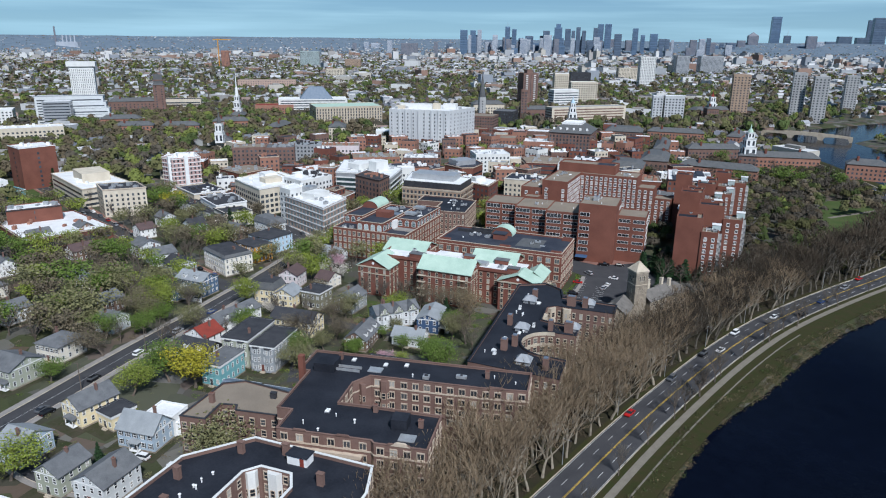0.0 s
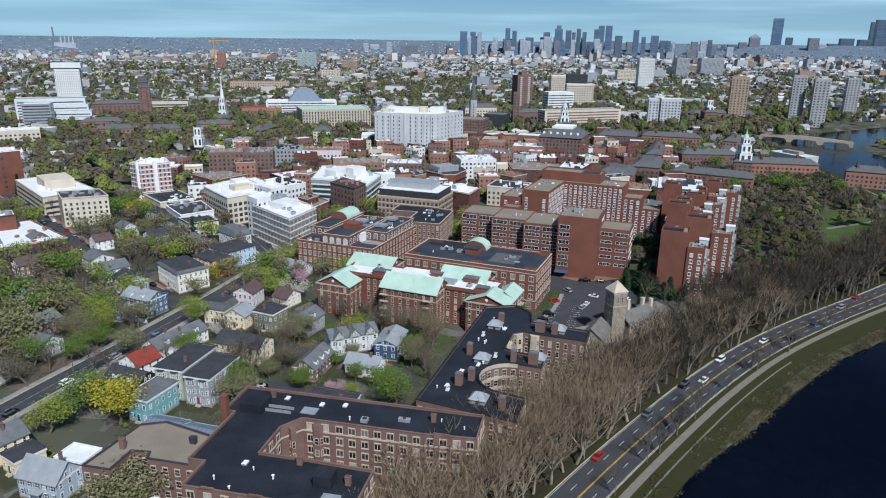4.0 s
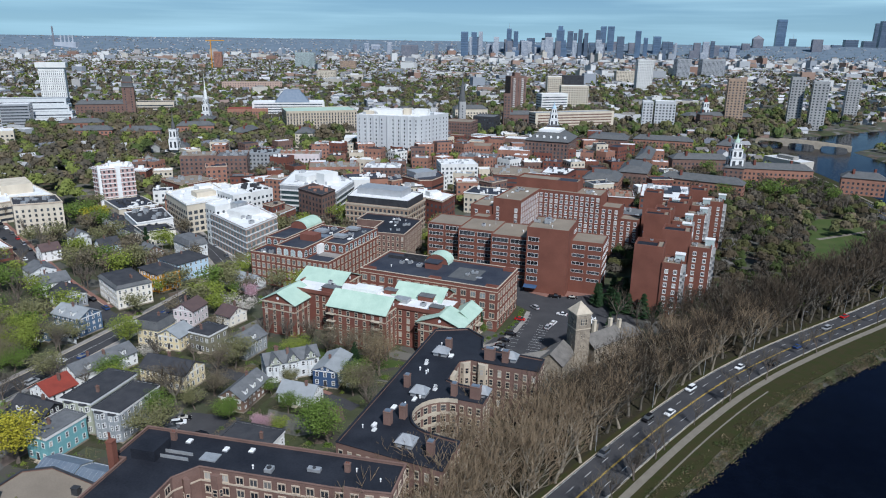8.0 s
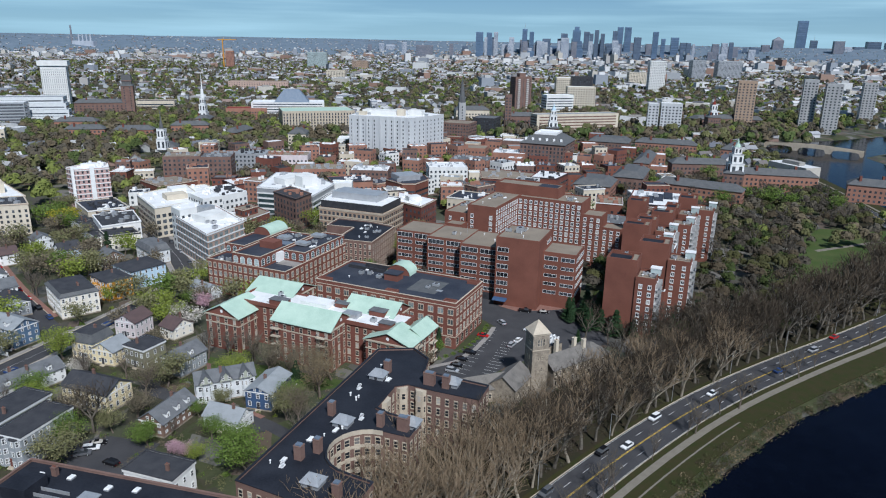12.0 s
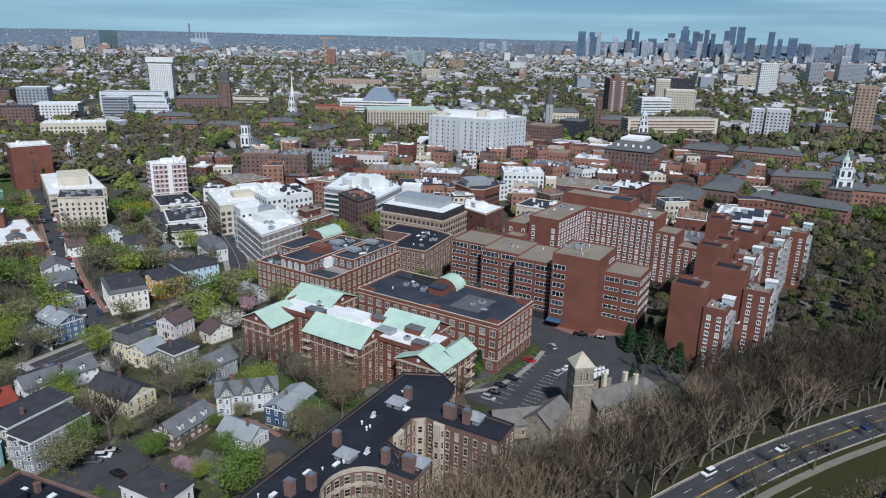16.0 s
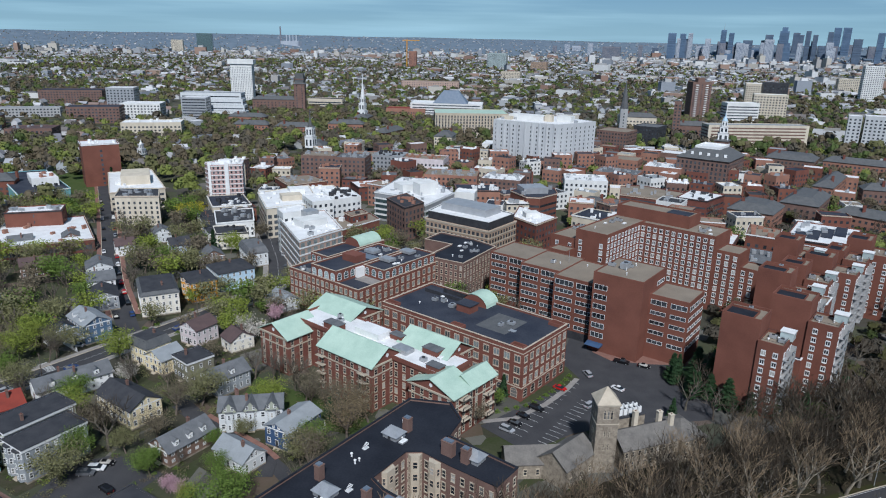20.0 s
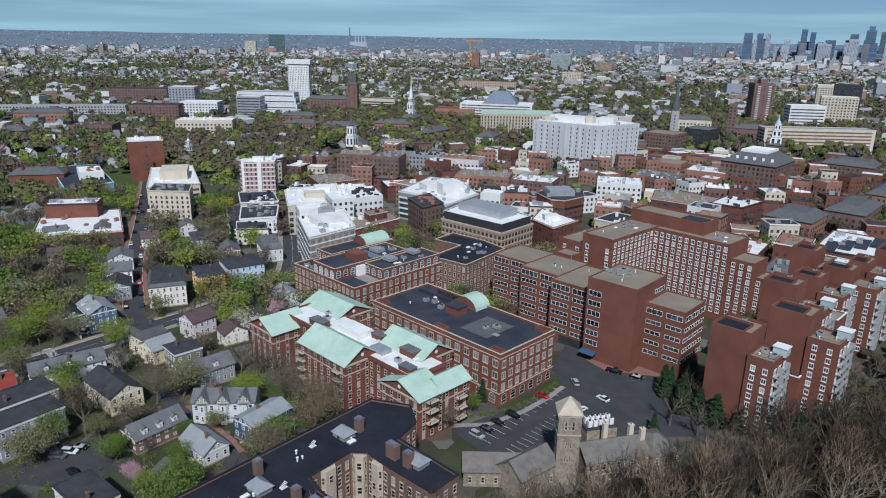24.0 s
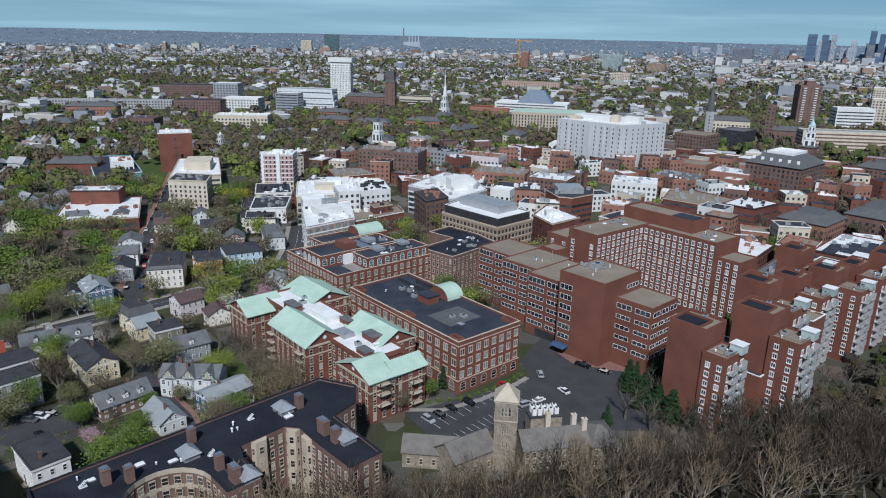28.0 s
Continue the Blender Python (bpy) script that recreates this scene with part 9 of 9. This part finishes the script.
# the quarter's street and back-garden trees
for k in range(260):
    x, y = tree_rng.uniform(-165, -90), tree_rng.uniform(238, 300)
    if clear_of(x, y, 3.0) and all((x - a_) ** 2 + (y - b_) ** 2 > (2.6 + c_) ** 2 for a_, b_, c_ in TREE_AT):
        tree(tree_rng.choice(("olive", "bare", "olive", "bare", "green", "bud", "fresh")), x, y, tree_rng.uniform(7.5, 11.5), 1.1)
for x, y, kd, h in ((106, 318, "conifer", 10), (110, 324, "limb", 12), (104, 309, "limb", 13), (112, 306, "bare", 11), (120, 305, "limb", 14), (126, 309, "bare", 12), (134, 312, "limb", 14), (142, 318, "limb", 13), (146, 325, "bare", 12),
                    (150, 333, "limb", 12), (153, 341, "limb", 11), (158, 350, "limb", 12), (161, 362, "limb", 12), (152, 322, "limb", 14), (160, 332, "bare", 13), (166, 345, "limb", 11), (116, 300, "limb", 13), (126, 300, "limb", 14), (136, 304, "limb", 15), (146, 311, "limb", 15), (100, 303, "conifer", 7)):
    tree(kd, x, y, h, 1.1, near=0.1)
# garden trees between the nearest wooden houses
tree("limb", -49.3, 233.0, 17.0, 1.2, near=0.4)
tree("green", -52.1, 223.7, 10.0, 0.9, near=0.4)
tree("bud", -43.9, 254.7, 12.0, 1.0, near=0.4)
tree("olive", -43.8, 233.3, 7.0, 1.0, near=0.4)
tree("bare", -26.3, 232.2, 6.0, 1.0, near=0.4)
tree("bare", -34.8, 281.3, 13.0, 1.0, near=0.4)
tree("bare", -26.6, 281.8, 12.0, 1.0, near=0.4)
tree("limb", -17.1, 279.5, 12.0, 1.0, near=0.4)
tree("bud", -9.4, 272.6, 12.0, 1.0, near=0.4)
tree("conifer", 1.6, 266.7, 8.5, 1.3, near=0.4)
tree("bare", -41.1, 272.7, 9.0, 1.0, near=0.4)
tree("whiteblossom", -71.0, 265.9, 6.0, 1.0, near=0.4)
tree("olive", -79.4, 322.5, 10.0, 1.1, near=0.4)
tree("olive", -75.7, 339.7, 11.0, 1.1, near=0.4)
tree("olive", -75.6, 351.6, 10.0, 1.0, near=0.4)
tree("bare", -95.3, 310.3, 7.0, 1.0, near=0.4)
tree("green", -22.6, 244.7, 5.0, 1.0, near=0.4)
tree("olive", -18.4, 250.0, 5.0, 1.2, near=0.4)
tree("bare", 8.8, 262.2, 11.0, 1.0, near=0.4)
# dark evergreens under the stepped towers
for kd, x, y, h, w in (("conifer", 100.1, 329.5, 10, 1.4), ("conifer", 106.2, 324.1, 9.5, 1.5), ("conifer", 116.3, 314.1, 11, 1.5), ("conifer", 122.8, 312.8, 8, 1.3), ("conifer", 129.8, 315.2, 10.5, 1.5), ("conifer", 138.9, 316.7, 9, 1.3), ("conifer", 151.9, 328.5, 11, 1.5), ("conifer", 111.5, 319.5, 9, 1.6)):
    tree(kd, x, y, h, w, near=0.1)
# small bare trees on the river side of the road
for x, y in ((76.7, 192.8), (84.5, 201.6), (93.1, 211.5), (126.4, 244.5), (145.1, 260.4), (173.8, 282.8)):
    tree("bare", x, y, tree_rng.uniform(10.5, 12.5), 1.0, near=0.1)
plant_groves()

# shrubs and hedges
for k in range(110):
    x, y = tree_rng.uniform(-150, 30), tree_rng.uniform(120, 330)
    if clear_of(x, y, 0.2):
        s = tagged(new("shrub", bush_mesh(tree_rng.choice(("green", "olive", "green", "fresh")), k % 3)), "low green garden shrub beside a house", "shrub", "garden shrubs")
        h = tree_rng.uniform(1.4, 2.8)
        s.matrix_basis = pose(x, y, -0.1, 0, 0, tree_rng.uniform(0, 360)) @ Matrix.Diagonal((h * 0.6, h * 0.6, h * 0.55, 1))
beds = {"green": [], "olive": [], "fresh": [], "bud": []}
for k in range(1150):
    x, y = tree_rng.uniform(-175, 30), tree_rng.uniform(110, 340)
    if clear_of(x, y, 0.15):
        beds[tree_rng.choice(("green", "olive", "fresh", "olive", "bud", "bud"))].append((x, y, -0.1, tree_rng.uniform(0.8, 2.3)))
for k in range(620):
    x, y = tree_rng.uniform(-80, 22), tree_rng.uniform(196, 300)
    if clear_of(x, y, 0.1):
        beds[tree_rng.choice(("green", "olive", "olive", "bud", "bud"))].append((x, y, -0.1, tree_rng.uniform(0.7, 2.6)))
LANE = [(-40, 251), (-20, 245), (-4, 238), (9, 243), (12, 256), (4, 254), (-3, 247.5), (-19, 253), (-38, 260)]
for kind, at_ in beds.items():
    at_ = [p for p in at_ if not inside(p[0], p[1], LANE)]
    me, q = bush_mesh(kind, 0), np.array(at_)
    stuff("garden_plants", *scatter([tuple(c.co) for c in me.vertices], [tuple(c.vertices) for c in me.polygons][::5], q[:, :3], q[:, 3] * 9, q[:, 3] * 0.6, q[:, 3] * 0.6, q[:, 3] * 0.55), LEAF[kind], "low garden plants and hedges between houses", "plants")
# undergrowth and lesser trees of the park
# leaf colours kept darker by the river, cloud shade included in them
PARK_LEAF = {}
for nm, c in (("olive", (0.08, 0.08, 0.034)), ("bud", (0.088, 0.07, 0.046)), ("green", (0.058, 0.078, 0.027)), ("grey", (0.08, 0.07, 0.055))):
    PARK_LEAF[nm] = mat("park_leaf_shaded_" + nm, c, tuple(v * 0.7 for v in c), size=9, fine=2, rough=0.9, vary=0.12, island=True, spec=0.1)
park = {"olive": [], "bud": [], "grey": [], "green": []}
for gx_ in range(118, 356, 7):
    for gy_ in range(318, 645, 7):
        x, y = gx_ + tree_rng.uniform(-3, 3), gy_ + tree_rng.uniform(-3, 3)
        if river_distance(np.array([x]), np.array([y]))[0] > 14 and clear_of(x, y, 2.4) and not inside(x, y, [(225, 385), (268, 380), (318, 470), (325, 490), (280, 492), (246, 450)]) and tree_rng.random() < 0.8:
            park[tree_rng.choice(("olive", "bud", "grey", "olive", "green", "grey"))].append((x, y, -0.8, tree_rng.uniform(6, 12)))
for j, (kind, at_) in enumerate(park.items()):
    q = np.array(at_)
    stuff("park_trees", *scatter(*puff(130, 500 + j), q[:, :3], q[:, 3] * 9, q[:, 3], q[:, 3], q[:, 3] * 0.9), PARK_LEAF[kind], "massed budding trees of the riverside park", "trees")
for x, y, an in along([(48, 288.5), (57, 296), (63, 308), (66.5, 321)], 3.4):
    s = tagged(new("hedge_bush", bush_mesh("green", 1)), "rounded green hedge bush beside a car park", "bush", "car park hedge")
    s.matrix_basis = pose(x, y, -0.05, 0, 0, tree_rng.uniform(0, 360)) @ Matrix.Diagonal((1.2, 1.2, 1.0, 1))
BANKS = {}
for k in range(950):
    p = tree_rng.uniform(0.1, 0.46)
    n = int(p * (len(BANK_NEAR) - 1))
    (x0, y0), (x1, y1) = BANK_NEAR[n], BANK_NEAR[n + 1]
    u = tree_rng.random()
    e = Vector((x1 - x0, y1 - y0)).normalized()
    d = tree_rng.uniform(0.1, 5.2)
    BANKS.setdefault(tree_rng.choice(("olive", "bud", "rust", "green", "olive", "bud", "green")), []).append((x0 + (x1 - x0) * u - e.y * d, y0 + (y1 - y0) * u + e.x * d, -2.1 + d * 0.35, tree_rng.uniform(1.3, 3.4)))
    if k % 2 == 0:
        d = tree_rng.uniform(0.1, 2.6)
        BANKS.setdefault(tree_rng.choice(("bud", "rust", "olive", "green")), []).append((x0 + (x1 - x0) * u - e.y * d, y0 + (y1 - y0) * u + e.x * d, -2.1 + d * 0.35, tree_rng.uniform(1.8, 3.6)))
for kind, at_ in BANKS.items():
    me, q = bush_mesh(kind, 1), np.array(at_)
    stuff("bank_shrubs", *scatter([tuple(c.co) for c in me.vertices], [tuple(c.vertices) for c in me.polygons][::7], q[:, :3], q[:, 3] * 9, q[:, 3] * 0.75, q[:, 3] * 0.75, q[:, 3] * 0.5), PARK_LEAF[kind] if kind in PARK_LEAF else LEAF[kind], "scrubby brown-green shrubs along the river bank", "shrubs")

under = {"bud": [], "grey": [], "olive": []}
for x, y, an in along(offset_line(DRIVE, -20), 0.7, 30):
    d, e = tree_rng.uniform(-11.5, 13), tree_rng.uniform(-2, 2)
    px, py = x - math.sin(an) * d + e, y + math.cos(an) * d + e
    if 60 < py < 460 and clear_of(px, py, 0.3):
        under[tree_rng.choice(("bud", "grey", "bud", "olive"))].append((px, py, -0.1, tree_rng.uniform(1.2, 3.4)))
for kind, at_ in under.items():
    me, q = bush_mesh("bud", 2), np.array(at_)
    stuff("undergrowth", *scatter([tuple(c.co) for c in me.vertices], [tuple(c.vertices) for c in me.polygons][::5], q[:, :3], q[:, 3] * 9, q[:, 3] * 0.6, q[:, 3] * 0.6, q[:, 3] * 0.6), PARK_LEAF[kind], "brown scrub and saplings under plane trees", "undergrowth")

# ---- vehicles ----
PAINT = {}
for nm, c in (("white", (0.75, 0.75, 0.75)), ("black", (0.012, 0.012, 0.014)), ("silver", (0.42, 0.43, 0.45)), ("grey", (0.13, 0.135, 0.145)), ("red", (0.42, 0.02, 0.02)), ("blue", (0.03, 0.06, 0.16))):
    PAINT[nm] = mat("car_paint_" + nm, c, tuple(v * 0.9 for v in c), size=2, fine=0.5, rough=0.25, metal=0.2 if nm in ("silver", "grey") else 0.0)
TYRE = mat("tyre_rubber", (0.012, 0.012, 0.012), (0.02, 0.02, 0.02), size=1, fine=0.1, rough=0.9)
LAMP_RED = mat("tail_lamp", (0.3, 0.01, 0.01), (0.2, 0.01, 0.01), size=1, fine=0.1, rough=0.3)
LAMP_CLEAR = mat("head_lamp", (0.6, 0.6, 0.58), (0.5, 0.5, 0.5), size=1, fine=0.1, rough=0.2)
CARS = {}


def car_meshes(kind, colour):
    key = (kind, colour)
    if key in CARS:
        return CARS[key]
    if kind == "pickup":
        L, W, prof = 5.6, 1.95, [(-2.8, 0.45), (2.75, 0.45), (2.8, 0.95), (1.6, 1.12), (-2.75, 1.12), (-2.8, 0.6)]
        cab = [(-0.5, 1.1), (1.55, 1.1), (0.85, 1.82), (-0.35, 1.84)]
    elif kind == "suv":
        L, W, prof = 4.7, 1.9, [(-2.3, 0.4), (2.3, 0.4), (2.35, 0.85), (1.35, 1.05), (-2.25, 1.08), (-2.35, 0.7)]
        cab = [(-2.15, 1.04), (1.4, 1.03), (0.6, 1.68), (-1.9, 1.70)]
    else:
        L, W, prof = 4.5, 1.8, [(-2.2, 0.35), (2.2, 0.35), (2.25, 0.7), (1.25, 0.92), (-1.6, 0.95), (-2.2, 0.9)]
        cab = [(-1.75, 0.93), (1.2, 0.91), (0.35, 1.42), (-0.95, 1.44)]
    body, glass, roof = Shape(), Shape(), Shape()
    n = len(prof)
    k = 0
    for y, sc in ((-W / 2, 0.97), (-W / 2 + 0.08, 1.0), (W / 2 - 0.08, 1.0), (W / 2, 0.97)):
        body.v += [(x * sc, y, z) for x, z in prof]
    for j in range(3):
        body.f += [(j * n + i, j * n + (i + 1) % n, (j + 1) * n + (i + 1) % n, (j + 1) * n + i) for i in range(n)]
    body.f += [tuple(range(n))[::-1], tuple(range(3 * n, 4 * n))]
    m = len(cab)
    for s in (-1, 1):
        glass.v += [(x, s * (W / 2 - (0.08 if i < 2 else 0.28)), z) for i, (x, z) in enumerate(cab)]
    glass.f += [(i, (i + 1) % m, m + (i + 1) % m, m + i) for i in range(m)] + [tuple(range(m))[::-1], tuple(range(m, 2 * m))]
    (x2, z2), (x3, z3) = cab[2], cab[3]
    roof.box(x3 + 0.05, x2 - 0.02, -W / 2 + 0.27, W / 2 - 0.27, z3 - 0.02, z3 + 0.05)
    wheel = Shape()
    q = 12
    for rad, y in ((0.18, -0.10), (0.33, -0.11), (0.33, 0.11), (0.18, 0.10)):
        wheel.v += [(rad * math.cos(6.2832 * i / q), y, 0.33 + rad * math.sin(6.2832 * i / q)) for i in range(q)]
    for j in range(3):
        wheel.f += [(j * q + i, j * q + (i + 1) % q, (j + 1) * q + (i + 1) % q, (j + 1) * q + i) for i in range(q)]
    wheel.f += [tuple(range(q)), tuple(range(3 * q, 4 * q))[::-1]]
    hl = Shape().box(-0.08, 0.04, -0.2, 0.2, -0.08, 0.08)
    out = {}
    for nm, s, mm in (("body", body, PAINT[colour]), ("cabin_glass", glass, GLASS), ("roof", roof, PAINT[colour]), ("wheel", wheel, TYRE), ("headlight", hl, LAMP_CLEAR), ("tail_light", hl, LAMP_RED)):
        me = s.mesh(nm)
        me.materials.append(mm)
        if nm == "wheel":
            me.materials.append(METAL)
            me.polygons[-1].material_index = me.polygons[-2].material_index = 1
        out[nm] = me
    CARS[key] = out, L, W
    return CARS[key]


def car(x, y, deg, colour="silver", kind="sedan", where="parked on asphalt", z=0.04):
    ms, L, W = car_meshes(kind, colour)
    c = thing("car" if kind != "pickup" else "pickup_truck", x, y, z, deg, colour + {"sedan": " saloon car ", "suv": " sport utility car ", "pickup": " pickup truck "}[kind] + where, "car", "cars")
    for nm in ("body", "cabin_glass", "roof"):
        part(nm, ms[nm], None, c)
    for sx in (-L * 0.3, L * 0.3):
        for sy in (-W / 2 + 0.1, W / 2 - 0.1):
            part("wheel", ms["wheel"], None, c, place=pose(sx, sy, 0))
    for sy in (-W / 2 + 0.3, W / 2 - 0.3) if where.startswith("parked on") else ():
        part("headlight", ms["headlight"], None, c, place=pose(L / 2 - 0.06, sy, 0.68))
        part("tail_light", ms["tail_light"], None, c, place=pose(-L / 2 + 0.02, sy, 0.75))


car_rng = random.Random(5)
for x, y, an, col, kd in ((-82, 163.7, 162, "white", "suv"), (-71.5, 160, 162, "white", "sedan"), (-66.8, 158.4, 162, "black", "sedan"), (-120.4, 186.3, 68, "black", "suv"), (72.2, 322.6, 120, "silver", "suv"), (82.8, 315.7, 150, "white", "sedan"),
                          (82.8, 336.5, -10, "black", "pickup"), (90.6, 335.6, -10, "black", "sedan"), (56.4, 288.1, -20, "black", "sedan"), (59.4, 293.8, -20, "black", "suv"), (53.2, 278.9, -20, "silver", "suv"), (54.8, 283.2, -20, "black", "sedan"),
                          (75.1, 301.5, 60, "silver", "suv"), (77.8, 306.0, 60, "white", "sedan"), (64.5, 309.5, -20, "red", "sedan"), (-46.6, 222, 20, "grey", "suv"), (-45.6, 224.6, 20, "white", "suv"), (-44.9, 227.2, 20, "black", "sedan"), (-36.7, 218.3, 160, "black", "suv"),
                          (-108, 282.5, 200, "white", "sedan")):
    car(x, y, an, col, kd)
for d, u, col, kd in ((-4.6, 205, "red", "sedan"), (-1.5, 270, "white", "sedan"), (-4.6, 290, "white", "suv"), (-1.8, 318, "white", "sedan"), (1.4, 352, "blue", "sedan"), (-4.6, 262, "black", "suv"), (4.2, 240, "black", "sedan"), (-4.6, 236, "grey", "suv"), (-1.8, 380, "silver", "suv"), (4.2, 330, "black", "suv"), (-4.6, 400, "red", "sedan")):
    for k, (x, y, an) in enumerate(along(offset_line(DRIVE, d), 500, u)):
        car(x, y, math.degrees(an) + (180 if d < 0 else 0), col, kd, "driving on the river road")
        break
for line, d, step in ((UPSTREET, 3.0, 14), (UPSTREET, -3.0, 24), (STREET, 3.6, 21)):
    for k, (x, y, an) in enumerate(along(offset_line(line, d), step, 22)):
        if y < 480 and math.hypot(x + 95, y - 296) > 14:
            car(x, y, math.degrees(an), car_rng.choice(("white", "black", "silver", "grey", "blue", "black", "red")), car_rng.choice(("sedan", "suv", "suv")), "parked along a street")

# ---- fences, poles and lamps ----
fence = thing("picket_fence", -103.5, 281.5, 0, -20, "white wooden fence round a corner garden", "fence")
for i in range(9):
    part("post", Shape().box(-14 + i * 1.75, -13.9 + i * 1.75, -3.0, -2.9, 0, 1.9), WHITE_PAINT, fence)
for i in range(8):
    part("board_panel", Shape().box(-13.9 + i * 1.75, -12.25 + i * 1.75, -2.98, -2.93, 0.1, 1.75), WHITE_PAINT, fence)
for k, (x, y, an) in enumerate(along(offset_line(DRIVE, -7.2), 34, 66)):
    if y < 480:
        l = thing("street_lamp", x, y, 0, math.degrees(an), "grey metal street lamp beside the river road", "street lamp", "street lamps")
        part("pole", Shape().tube(0, 0, 0, 8.5, 0.1, 0.06, n=7), METAL, l)
        part("arm", Shape().box(-0.04, 0.04, -1.8, 0, 8.4, 8.48), METAL, l)
        part("lamp_head", Shape().box(-0.12, 0.12, -2.3, -1.7, 8.33, 8.5), DARK_METAL, l)
for k, (x, y, an) in enumerate(along(offset_line(STREET, 5.2), 30, 30)):
    if y < 420:
        l = thing("utility_pole", x, y, 0, math.degrees(an), "brown wooden utility pole with crossarm", "utility pole", "utility poles")
        part("pole", Shape().tube(0, 0, 0, 10.5, 0.16, 0.11, n=7), BARK, l)
        part("crossarm", Shape().box(-0.06, 0.06, -1.2, 1.2, 9.6, 9.75), BARK, l)
